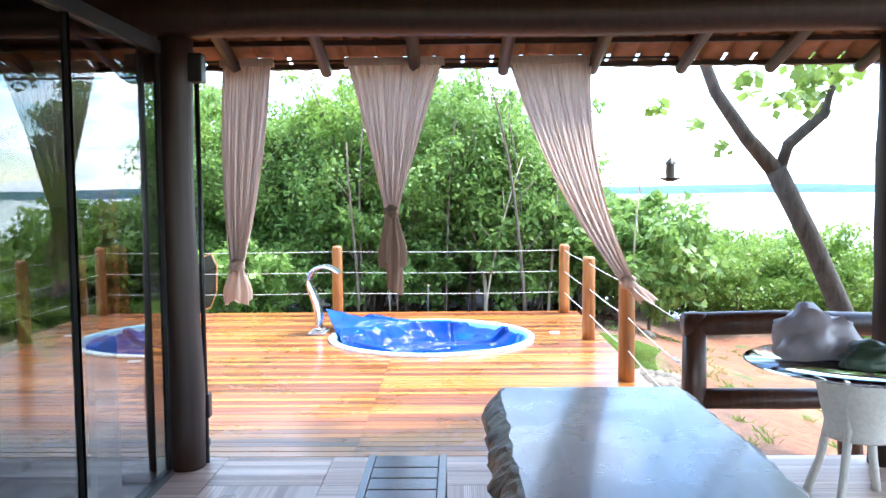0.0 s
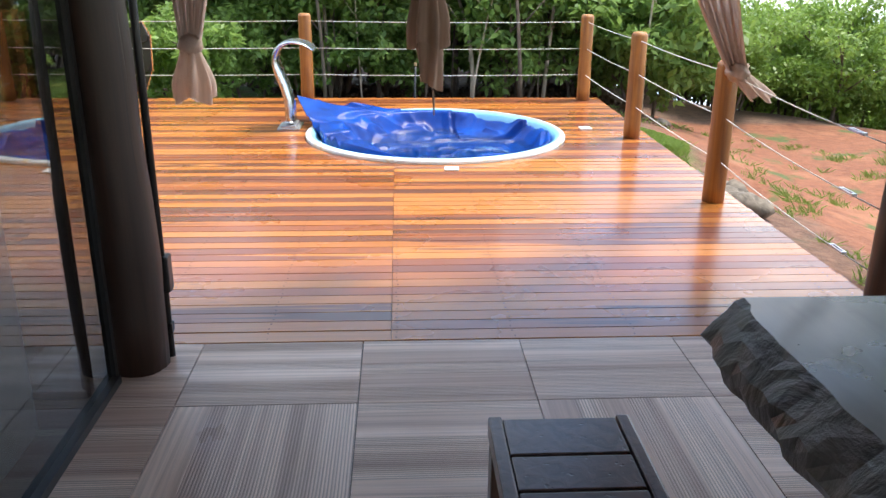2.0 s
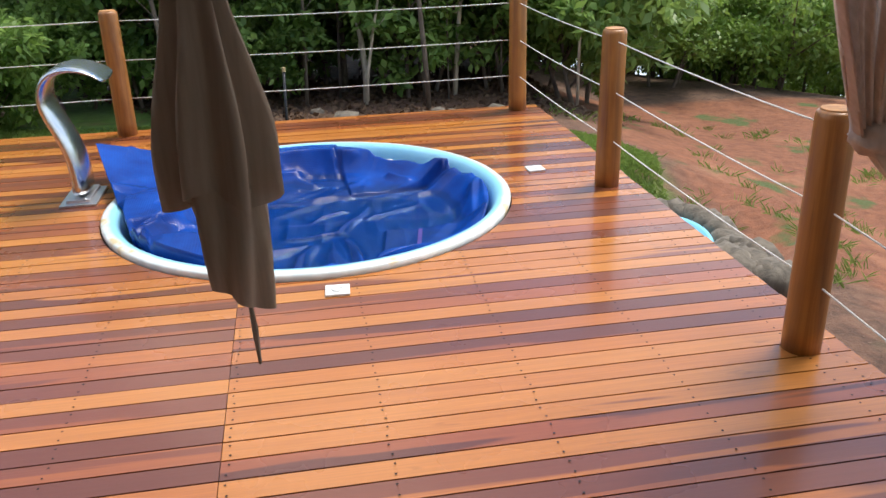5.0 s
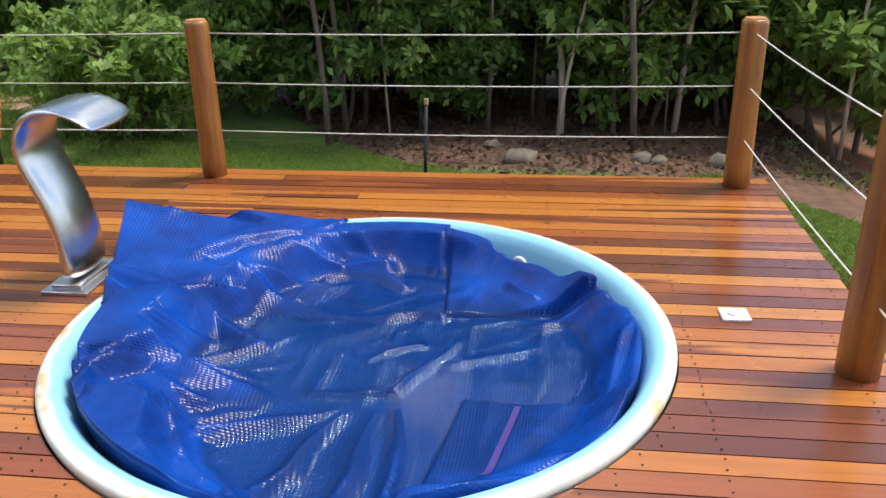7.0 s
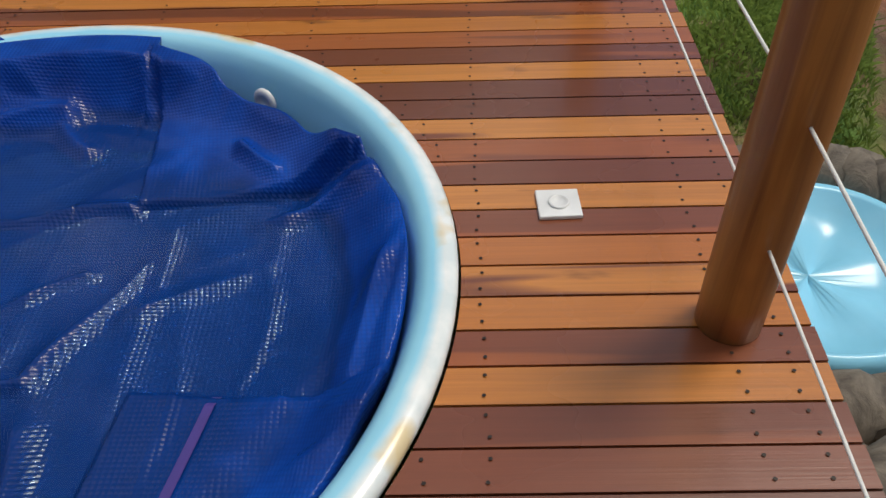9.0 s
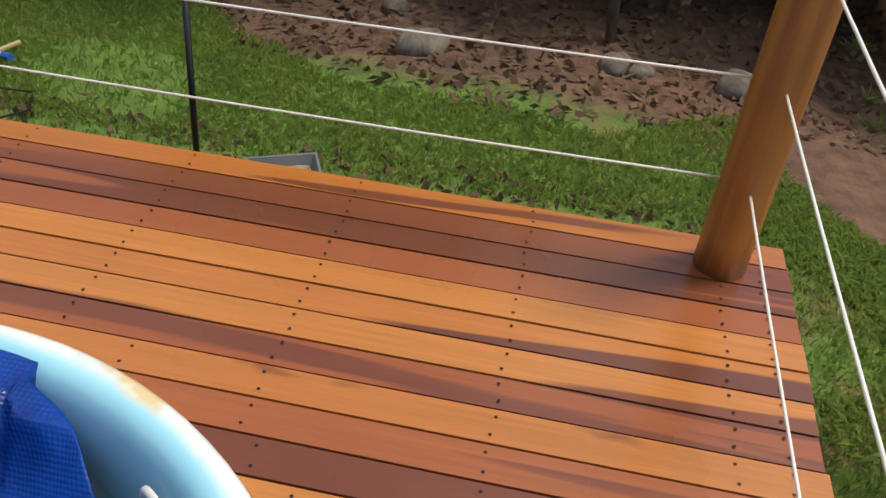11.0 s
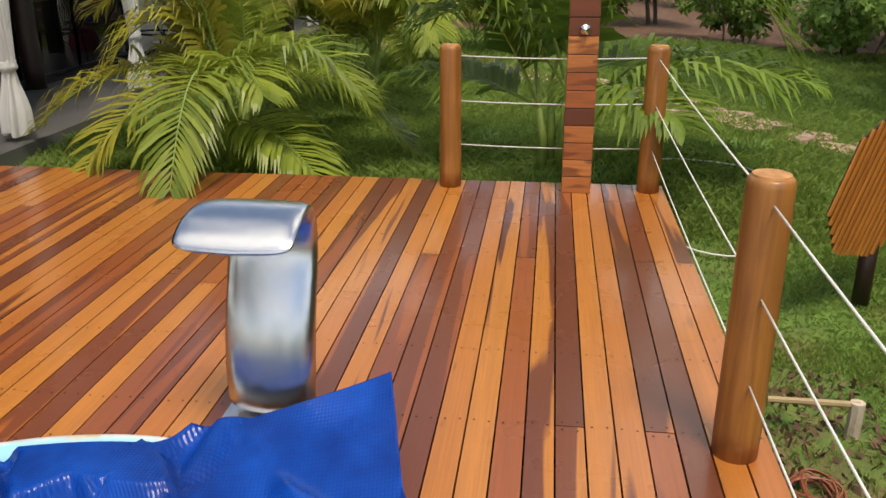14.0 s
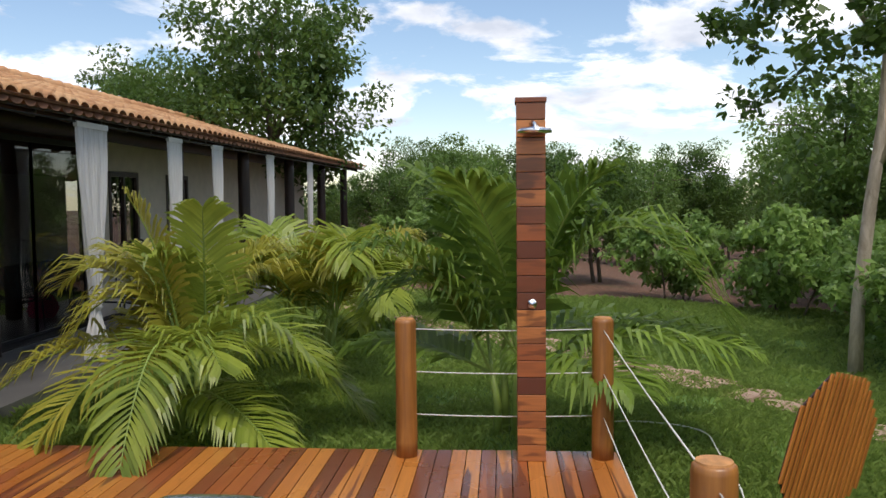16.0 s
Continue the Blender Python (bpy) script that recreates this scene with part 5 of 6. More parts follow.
# ---------------------------------------------------------------- trees
def leaf_cloud(rng, centres, radii, per, size, stretch=1.0):
    """leaves scattered in clumps: each a small folded blade of two triangles sharing a midrib"""
    n = len(centres) * per
    c = np.repeat(centres, per, 0)
    r = np.repeat(radii, per)
    d = rng.normal(size=(n, 3))
    d /= np.linalg.norm(d, axis=1)[:, None]
    rad = r * rng.random(n) ** 0.45
    p = c + d * rad[:, None] * np.array([1, 1, 0.75])
    ax = d * 0.6 + rng.normal(size=(n, 3)) * 0.7 + np.array([0, 0, -0.35])
    ax /= np.linalg.norm(ax, axis=1)[:, None]
    sd = np.cross(ax, rng.normal(size=(n, 3)) * 0.5 + np.array([0, 0, 1.0]))
    sd /= np.linalg.norm(sd, axis=1)[:, None] + 1e-6
    nn = np.cross(sd, ax)
    L = size * (0.6 + 0.8 * rng.random(n))[:, None]
    Wd = L * 0.27 * stretch
    V = np.stack([p - ax * L * 0.5, p + sd * Wd + nn * L * 0.06, p + ax * L * 0.55, p - sd * Wd + nn * L * 0.06], 1).reshape(-1, 3)
    k = np.arange(n) * 4
    F = np.stack([k, k + 1, k + 2, k + 3], -1)
    return V, F


def make_tree(name, label, seed, height, spread, leafmat, barkmat=None, clumps=46, per=70, leaf=0.14, trunk=0.07, low=0.35, stems=1, lean=(0, 0)):
    rng = np.random.default_rng(seed)
    t = thing(name, label, "tree")
    bm = bmesh.new()
    tips = []
    for s in range(stems):
        a0 = rng.random() * 6.28
        bx, by = (0.25 * math.cos(a0), 0.25 * math.sin(a0)) if stems > 1 else (0, 0)
        top = Vector((lean[0] + bx * 3 + rng.normal() * 0.15, lean[1] + by * 3 + rng.normal() * 0.15, height * (0.72 + 0.1 * rng.random())))
        pts = [Vector((bx, by, -0.25)).lerp(top, u) + Vector((0.10 * math.sin(u * 5 + a0), 0.10 * math.cos(u * 4 + a0), 0)) * u for u in np.linspace(0, 1, 8)]
        tube(bm, pts, [trunk * (1.15 - 0.85 * u) for u in np.linspace(0, 1, 8)], 9, True, 0.15)
        for b in range(6):
            u = 0.35 + 0.6 * rng.random()
            o = pts[int(u * 7)]
            a = rng.random() * 6.28
            q = o + Vector((math.cos(a) * spread * (0.4 + 0.5 * rng.random()), math.sin(a) * spread * (0.4 + 0.5 * rng.random()), height * (0.1 + 0.22 * rng.random())))
            mid = o.lerp(q, 0.5) + Vector((0, 0, 0.12 * height * rng.random()))
            tube(bm, [o, mid, q], [trunk * 0.5, trunk * 0.32, trunk * 0.1], 6)
            tips += [q, mid]
    part("trunk", bm, barkmat or BARK, t, "", True)
    c = []
    zc, hz = height * (low + 1) / 2, height * (1 - low) / 2
    while len(c) < clumps:
        d = rng.normal(size=3)
        d /= np.linalg.norm(d)
        rr = 0.45 + 0.6 * rng.random()
        lob = 1 + 0.35 * math.sin(3 * math.atan2(d[1], d[0]) + seed) * (1 - abs(d[2]))
        c.append((lean[0] * 0.8 + d[0] * spread * rr * lob, lean[1] * 0.8 + d[1] * spread * rr * lob, zc + d[2] * hz * rr))
    for q in tips:
        c.append(tuple(q))
    c = np.array(c)
    rad = spread * (0.16 + 0.20 * rng.random(len(c)))
    V, F = leaf_cloud(rng, c, rad, per, leaf)
    ob = new("crown", arrays_mesh("crown", V, F, leafmat))
    ob.parent = t
    return t


def plant(tree, spots, group):
    first = True
    for x, y, s, r in spots:
        m = pose(x, y, float(ground_h(x, y)), 0, 0, r)
        if first:
            tree.matrix_basis = m @ Matrix.Scale(s, 4)
            tree["group"] = group
            first = False
        else:
            c = copy_thing(tree, m)
            c.scale = (s, s, s)


rng = np.random.default_rng(11)


def scatter(n, x0, x1, y0, y1, s0, s1, gap=0.9, avoid=None):
    out = []
    tries = 0
    while len(out) < n and tries < 4000:
        tries += 1
        x, y = x0 + (x1 - x0) * rng.random(), y0 + (y1 - y0) * rng.random()
        if avoid and avoid(x, y):
            continue
        if all((x - a) ** 2 + (y - b) ** 2 > gap * gap for a, b, _, _ in out):
            out.append((x, y, s0 + (s1 - s0) * rng.random(), rng.random() * 360))
    return [q for q in out if q[0] > -5.0 or q[1] > 5.3 or q[0] < -26]


GF = "trees of the wood behind the deck"
wood_a = make_tree("forest_tree", "slender green woodland tree behind the deck", 1, 4.6, 1.35, LEAF_N, None, 80, 110, 0.105, 0.045, 0.25)
wood_b = make_tree("forest_tree", "leafy many-stemmed woodland tree behind the deck", 2, 4.0, 1.5, LEAF_N, None, 80, 110, 0.10, 0.035, 0.18, 3)
wood_c = make_tree("forest_tree", "light green feathery woodland tree behind the deck", 3, 5.0, 1.2, LEAF_B, None, 60, 90, 0.10, 0.04, 0.38, 2)
wood_d = make_tree("understory_bush", "dense leafy understory bush in the wood", 4, 1.9, 0.95, LEAF_N, None, 46, 70, 0.12, 0.025, 0.05, 3)
wood_e = make_tree("bright_bush", "bright green leafy bush on the slope", 6, 2.2, 1.15, LEAF_B, None, 70, 100, 0.09, 0.03, 0.05, 3)
plant(wood_a, scatter(15, -9.5, 0.2, 3.7, 7.5, 0.8, 1.05, 1.1), GF)
plant(wood_b, scatter(13, -9.5, 0.6, 3.8, 8.0, 0.85, 1.1, 1.1), GF)
plant(wood_c, scatter(6, -8.0, 0.6, 4.0, 8.5, 0.75, 0.98, 1.6), GF)
plant(wood_d, scatter(30, -8.5, 2.2, 3.5, 6.5, 0.75, 1.25, 0.75), "bushes under the trees")
plant(wood_e, scatter(26, 1.6, 12.0, 4.3, 14.0, 0.85, 1.15, 1.1, lambda x, y: x + y < 7.6 or (x > 5 and y < 6.0)) + scatter(8, 8.3, 14, -4.0, 6, 0.85, 1.1, 1.4), "bushes on the slope")

# thin bare stems at the wood's near edge
for k in range(15):
    x, y = -3.4 + 5.6 * rng.random(), 2.6 + 1.5 * rng.random()
    h = 2.2 + 2.2 * rng.random()
    r0 = 0.012 + 0.03 * rng.random() ** 2
    st = thing("sapling", "thin bare sapling stem at the edge of the wood", "sapling", (x, y, float(ground_h(x, y))), 0, "saplings at the wood's edge")
    lx, ly = 0.25 * rng.normal(), 0.25 * rng.normal()
    bm = tube(bmesh.new(), [(lx * u * u + 0.05 * math.sin(4 * u + k), ly * u, h * u - 0.1) for u in np.linspace(0, 1, 7)], [r0 * (1 - 0.6 * u) for u in np.linspace(0, 1, 7)], 7)
    for q in range(3):
        u = 0.3 + 0.2 * q
        an = rng.random() * 6.28
        tube(bm, [(lx * u * u, ly * u, h * u - 0.1), (lx * u * u + 0.3 * math.cos(an), ly * u + 0.3 * math.sin(an), h * u + 0.25)], [r0 * 0.4, r0 * 0.15], 5)
    part("stem", bm, BARK if k % 3 else PALEBARK, st, "", True)

# the garden to the west
dark_a = make_tree("garden_tree", "tall dark green spreading garden tree", 21, 6.2, 2.2, LEAF_D, None, 130, 130, 0.13, 0.10, 0.22)
dark_b = make_tree("garden_tree", "rounded dark green garden tree", 22, 5.0, 2.0, LEAF_G, None, 120, 120, 0.12, 0.07, 0.12, 2)
GW = "trees at the garden's end"
far_wood = scatter(30, -46, -27, -9, 16, 0.5, 0.68, 2.4) + scatter(9, -24, -13, 7.2, 13, 0.5, 0.66, 1.9)
plant(dark_a, [(-22.5, -6.6, 1.28, 30), (-24.5, -11.0, 1.0, 140), (-31, -13.5, 1.2, 200), (-30, 6.0, 0.68, 260), (-17.0, -16.5, 1.0, 100), (-34, -4, 0.72, 45), (-26, 0.5, 0.6, 10)], GW)
plant(dark_b, [(-17.0, 6.4, 0.95, 0), (-15.6, 7.4, 0.85, 120), (-19.5, 1.6, 0.62, 45), (-22, 7.0, 0.84, 200), (-23.0, -1.5, 0.68, 300), (-12.4, 7.8, 0.78, 20), (-27, 3.6, 0.74, 160), (-29, -2.0, 0.8, 220), (-36, 1, 0.86, 60), (-8.8, 6.2, 0.62, 140), (-17.8, -1.2, 0.5, 10)] + far_wood, GW)
edge_bush = make_tree("garden_bush", "leafy dark bush at the lawn's edge", 31, 1.7, 0.9, LEAF_N, None, 40, 70, 0.13, 0.02, 0.05, 3)
plant(edge_bush, [(-16.8, 2.6, 1.0, 0), (-15.2, 4.2, 1.1, 70), (-12.2, 4.6, 1.0, 30), (-10.4, 4.3, 0.9, 180), (-18.5, 0.2, 0.9, 90), (-19.5, -2.0, 1.0, 220), (-6.4, 5.4, 0.95, 20), (-4.85, 2.75, 0.8, 200), (-13.6, 5.2, 1.0, 300), (-7.9, 5.4, 0.8, 100)], "bushes at the lawn's edge")


def make_lone_trees():
    # pale trunk at the lawn with overhanging leaves
    g = float(ground_h(-10.2, 3.35))
    t = thing("shade_tree", "tall pale-barked tree standing on the lawn", "tree", (-10.2, 3.35, g))
    bm = bmesh.new()
    pts = [(0, 0, -0.2), (0.02, 0.02, 0.8), (0.03, 0.12, 1.9), (0.0, 0.26, 2.9), (0.05, 0.30, 4.2), (0.1, 0.45, 6.0)]
    tube(bm, pts, [0.085, 0.075, 0.07, 0.06, 0.05, 0.03], 14, True, 0.12)
    tube(bm, [(0.02, 0.2, 2.4), (0.1, 0.7, 3.2), (0.2, 1.3, 4.4)], [0.06, 0.045, 0.02], 9)
    tube(bm, [(0.0, 0.28, 3.6), (0.5, -0.4, 4.2), (0.8, -0.9, 4.3)], [0.04, 0.03, 0.01], 8)
    part("trunk", bm, PALEBARK, t, "smooth pale trunk", True)
    r = np.random.default_rng(8)
    c = np.concatenate([np.array([0.5, -0.65, 4.0]) + r.normal(size=(34, 3)) * np.array([0.45, 0.4, 0.65]), np.array([0.3, 0.5, 5.5]) + r.normal(size=(46, 3)) * np.array([1.1, 1.1, 0.6])])
    V, F = leaf_cloud(r, c, 0.22 + 0.15 * r.random(len(c)), 70, 0.10, 1.6)
    ob = new("crown", arrays_mesh("crown", V, F, LEAF_D))
    ob.parent = t
    # forked tree beyond the railing
    g = float(ground_h(2.0, -3.55))
    t = thing("forked_tree", "dark forked tree trunk with sparse leaves beside the veranda", "tree", (1.95, -3.76, g))
    bm = bmesh.new()
    o = Vector((1.95, -3.76, g))
    tube(bm, [Vector(p) - o for p in ((1.95, -3.76, g - 0.2), (1.84, -3.78, 0.5), (1.52, -3.78, 1.2), (1.25, -3.78, 1.73))], [0.10, 0.092, 0.085, 0.08], 14, True, 0.15)
    tube(bm, [Vector(p) - o for p in ((1.27, -3.78, 1.69), (1.0, -3.78, 2.0), (0.75, -3.78, 2.36), (0.62, -3.75, 2.72), (0.5, -3.7, 3.3))], [0.07, 0.06, 0.052, 0.045, 0.03], 12, True, 0.15)
    tube(bm, [Vector(p) - o for p in ((1.27, -3.78, 1.69), (1.35, -3.78, 1.93), (1.63, -3.78, 2.18), (1.73, -3.76, 2.46), (1.82, -3.74, 3.2))], [0.06, 0.05, 0.048, 0.04, 0.03], 12, True, 0.15)
    part("trunk", bm, make_bark("dark_tree_bark", (0.03, 0.024, 0.02), (0.12, 0.10, 0.08)), t, "rough dark forked trunk", True)
    c = np.array([1.4, -3.75, 2.43]) - np.array(o) + r.normal(size=(34, 3)) * np.array([0.42, 0.3, 0.33])
    V, F = leaf_cloud(r, c, 0.10 + 0.08 * r.random(len(c)), 9, 0.10, 1.9)
    ob = new("crown", arrays_mesh("crown", V, F, LEAF_B))
    ob.parent = t


make_lone_trees()


# ---------------------------------------------------------------- areca palms
def frond_mesh(bm, base, azim, length, rise, droop, leaflets=46, leaf_len=0.42, rngp=None, half=0.0135):
    """one arching frond: a stalk with two ranks of narrow folded leaflets"""
    ca, sa_ = math.cos(azim), math.sin(azim)
    pts = []
    for u in np.linspace(0, 1, 14):
        out = length * (u * math.cos(rise) * 0.95 + 0.10 * u * u)
        up = length * (u * math.sin(rise)) - droop * length * u ** 2.4
        pts.append(Vector(base) + Vector((ca * out, sa_ * out, up)))
    tube(bm, pts, [0.013 * (1 - 0.85 * u) + 0.0015 for u in np.linspace(0, 1, 14)], 5)
    nf = len(bm.faces)
    side = Vector((-sa_, ca, 0))
    for k in range(leaflets):
        u = 0.16 + 0.84 * (k + 0.5) / leaflets
        f = u * 13
        i = min(int(f), 12)
        p = pts[i].lerp(pts[i + 1], f - i)
        d = (pts[i + 1] - pts[i]).normalized()
        upv = side.cross(d).normalized()
        if upv.z < 0:
            upv = -upv
        L = leaf_len * math.sin(math.pi * min(1.0, 0.16 + 0.80 * u)) ** 0.6 * (0.9 + 0.2 * rngp.random())
        for s in (-1, 1):
            ax = (side * s * (0.95 - 0.40 * u) + d * (0.34 + 0.45 * u) + upv * (0.30 + 0.10 * rngp.normal())).normalized()
            wd = ax.cross(upv).normalized() * half
            q1 = p + ax * L * 0.4 - Vector((0, 0, 0.01))
            q2 = p + ax * L * 0.78 - Vector((0, 0, L * (0.13 + 0.07 * rngp.random())))
            q3 = p + ax * L - Vector((0, 0, L * (0.34 + 0.16 * rngp.random())))
            a = [bm.verts.new(w) for w in (p - wd * 0.4, p + wd * 0.4, q1 + wd * 1.15, q1 - wd * 1.15, q2 + wd * 0.9, q2 - wd * 0.9, q3)]
            for fc in ((0, 1, 2, 3), (3, 2, 4, 5)):
                bm.faces.new([a[z] for z in fc]).material_index = 1
            bm.faces.new((a[5], a[4], a[6])).material_index = 1
    return bm


def areca(at, scale, seed, fronds, yellow=0.2, label="clumped areca palm with arching green and yellow fronds", spread=0.25, blade=FROND, leaf_len=0.44, half=0.0135):
    r = np.random.default_rng(seed)
    g = float(ground_h(at[0], at[1]))
    p = thing("areca_palm", label, "palm", (at[0], at[1], g), 0, "areca palms of the garden")
    stems = max(3, len(fronds) // 3)
    bases = []
    for s in range(stems):
        a = 6.283 * s / stems + r.random()
        b = Vector((spread * math.cos(a) * r.random(), spread * math.sin(a) * r.random(), 0))
        h = scale * (0.22 + 0.3 * r.random())
        part("cane", tube(bmesh.new(), [b - Vector((0, 0, 0.1)), b + Vector((0.03, 0.0, h * 0.5)), b + Vector((0.05 * math.cos(a), 0.05 * math.sin(a), h))], [0.03 * scale, 0.026 * scale, 0.018 * scale], 8), RACHIS, p, "", True)
        bases.append(b + Vector((0.05 * math.cos(a), 0.05 * math.sin(a), h)))
    for k, (az, ln, rise, dr) in enumerate(fronds):
        bm = frond_mesh(bmesh.new(), bases[k % stems], radians(az), ln * scale, radians(rise), dr, 44, leaf_len * scale, r, half)
        yel = r.random() < yellow
        part("frond", bm, [RACHIS, FRONDY if yel else blade], p, "yellowing frond" if yel else "")
    return p


def rosette(seed, n, ln=1.5):
    r = np.random.default_rng(seed)
    return [(360 * k / n + 25 * r.random(), ln * (0.75 + 0.4 * r.random()), 38 + 45 * r.random(), 0.35 + 0.4 * r.random()) for k in range(n)]


# the big clump at the deck's west edge, fronds hanging over the boards
areca((-6.80, -3.05), 1.15, 41, [(5, 1.45, 40, 0.85), (-35, 1.35, 30, 0.75), (-62, 1.5, 62, 0.75), (-95, 1.55, 66, 0.62), (40, 1.4, 55, 0.6), (75, 1.4, 50, 0.75), (95, 1.2, 30, 0.8), (120, 1.3, 70, 0.4), (180, 1.4, 60, 0.5), (215, 1.3, 55, 0.6), (250, 1.45, 70, 0.45), (20, 1.5, 80, 0.25), (-20, 1.3, 72, 0.4), (-80, 1.2, 20, 0.6), (55, 1.1, 15, 0.5), (300, 1.4, 82, 0.2), (150, 1.1, 25, 0.5)], 0.28)
areca((-8.75, -2.45), 1.25, 42, rosette(42, 18, 1.45), 0.3)
areca((-11.2, -2.3), 1.1, 43, rosette(43, 14, 1.4), 0.35)
areca((-13.6, -1.6), 1.0, 44, rosette(44, 12, 1.4), 0.3)
areca((-15.2, -3.4), 1.05, 46, rosette(46, 12, 1.4), 0.3)
# the tall one behind the shower
areca((-6.75, -0.55), 1.25, 45, [(86, 2.55, 67, 0.86), (70, 1.3, 25, 0.3), (96, 1.5, 75, 0.4), (-70, 1.5, 66, 0.4), (-95, 1.3, 55, 0.55), (-35, 1.7, 72, 0.3), (140, 1.7, 68, 0.4), (200, 1.6, 72, 0.3), (250, 1.75, 72, 0.32), (30, 1.0, 20, 0.3), (110, 1.5, 20, 0.45), (-110, 1.0, 25, 0.35), (60, 1.6, 76, 0.3)], 0.0, "tall dark green palm with long arching fronds behind the shower", 0.12, FROND_D, 0.5, 0.019)


# ---------------------------------------------------------------- lawn blades
def build_lawn():
    r = np.random.default_rng(77)

    def strip(n, x0, x1, y0, y1, size):
        x, y = x0 + (x1 - x0) * r.random(n), y0 + (y1 - y0) * r.random(n)
        keep = (y < lawn_edge(x) + 0.06 + 0.15 * np.sin(x * 2.1) + 0.1 * np.sin(x * 5.3)) & ~((x > DX0 - 0.02) & (x < DX1 + 0.02) & (y < DY1 + 0.015)) & (y > -4.55)
        keep &= ~((x > 0.2) & (y < -0.45)) & (x < 1.2 - 0.55 * np.maximum(0, y - 0.2) + 0.1 * np.sin(y * 4))
        bare = np.sin(x * 2.3 + 1.0) * np.sin(y * 3.1 + x) > 0.55
        keep &= ~(bare & (r.random(n) < 0.75))
        keep &= ~((x > -4.4) & (x < 0.4) & (y < 0.85) & (r.random(n) < 0.78 + 0.25 * np.sin(x * 3.7) * np.cos(y * 5 + x)))
        x, y = x[keep], y[keep]
        n = len(x)
        z = ground_h(x, y)
        a = r.random(n) * 6.283
        h = size * (0.5 + 0.9 * r.random(n))
        w = size * 0.085
        lx, ly = np.cos(a), np.sin(a)
        tilt = r.normal(size=(n, 2)) * 0.5
        V = np.zeros((n, 4, 3))
        V[:, 0] = np.stack([x - lx * w, y - ly * w, z - 0.01], -1)
        V[:, 1] = np.stack([x + lx * w, y + ly * w, z - 0.01], -1)
        V[:, 2] = np.stack([x + lx * w * 0.7 + tilt[:, 0] * h * 0.45, y + ly * w * 0.7 + tilt[:, 1] * h * 0.45, z + h * 0.65], -1)
        V[:, 3] = np.stack([x + tilt[:, 0] * h * 1.1, y + tilt[:, 1] * h * 1.1, z + h * 0.85], -1)
        return V.reshape(-1, 3)

    parts_ = [strip(120000, -6.0, 1.4, 0.1, 2.7, 0.036), strip(100000, -9.5, -5.7, -4.6, 2.8, 0.055), strip(60000, -16, -9.5, -4.6, 5.2, 0.08), strip(36000, -9.5, -4.6, 2.6, 5.2, 0.06), strip(26000, 0.15, 1.4, -0.5, 1.2, 0.032)]
    V = np.concatenate(parts_)
    k = np.arange(len(V) // 4) * 4
    F = np.stack([k, k + 1, k + 2, k + 3], -1)
    tagged(new("lawn_grass", arrays_mesh("lawn_grass", V, F, GRASS)), "short green lawn with a few bare patches", "grass", kind="stuff")


build_lawn()


def build_weeds():
    """loose tufts and creeping weeds on the red earth, and leaf litter under the trees"""
    r = np.random.default_rng(61)
    VV = []
    for k in range(420):
        x, y = 0.9 + 7.5 * r.random(), -5.5 + 9.0 * r.random()
        if x + y > 7.2 or (r.random() > 0.35 and abs(math.sin(x * 1.1 + y * 0.7)) < 0.75):
            continue
        n = 22
        a = r.random(n) * 6.283
        rad = 0.10 * r.random(n) * (0.5 + r.random())
        px, py = x + rad * np.cos(a), y + rad * np.sin(a)
        pz = ground_h(px, py)
        h = 0.03 + 0.06 * r.random(n)
        lean = r.normal(size=(n, 2)) * 0.06
        w = 0.0035
        V = np.zeros((n, 4, 3))
        V[:, 0] = np.stack([px - w, py, pz - 0.01], -1)
        V[:, 1] = np.stack([px + w, py, pz - 0.01], -1)
        V[:, 2] = np.stack([px + w * 0.8 + lean[:, 0] * 0.5, py + lean[:, 1] * 0.5, pz + h * 0.6], -1)
        V[:, 3] = np.stack([px + lean[:, 0], py + lean[:, 1], pz + h], -1)
        VV.append(V.reshape(-1, 3))
    V = np.concatenate(VV)
    k = np.arange(len(V) // 4) * 4
    tagged(new("weeds", arrays_mesh("weeds", V, np.stack([k, k + 1, k + 2, k + 3], -1), GRASS)), "scattered green weeds on the red earth", "weeds", kind="stuff")
    n = 16000
    x, y = -9.0 + 12.0 * r.random(n), 1.4 + 3.7 * r.random(n)
    verge = r.random(n) < 0.16
    x, y = np.where(verge, -4.4 + 4.7 * r.random(n), x), np.where(verge, 0.14 + 0.85 * r.random(n) ** 1.4, y)
    ok = verge | (y > lawn_edge(x) + 0.04 + 0.15 * np.sin(x * 2.1)) & (x < 1.6)
    x, y = x[ok], y[ok]
    n = len(x)
    z = ground_h(x, y) + 0.008 + 0.015 * r.random(n)
    a = r.random(n) * 6.283
    L = (0.025 + 0.04 * r.random(n)) * np.where(verge[ok], 0.42, 0.65)
    ca, sa2 = np.cos(a) * L, np.sin(a) * L
    t1, t2 = r.normal(size=n) * 0.012, r.normal(size=n) * 0.012
    V = np.stack([np.stack([x - ca, y - sa2, z + t1], -1), np.stack([x + sa2 * 0.45, y - ca * 0.45, z + t2], -1), np.stack([x + ca, y + sa2, z - t1], -1), np.stack([x - sa2 * 0.45, y + ca * 0.45, z - t2], -1)], 1).reshape(-1, 3)
    k = np.arange(n) * 4
    tagged(new("leaf_litter", arrays_mesh("leaf_litter", V, np.stack([k, k + 1, k + 2, k + 3], -1), DRYLEAF)), "dry brown fallen leaves under the trees", "leaf litter", kind="stuff")


build_weeds()


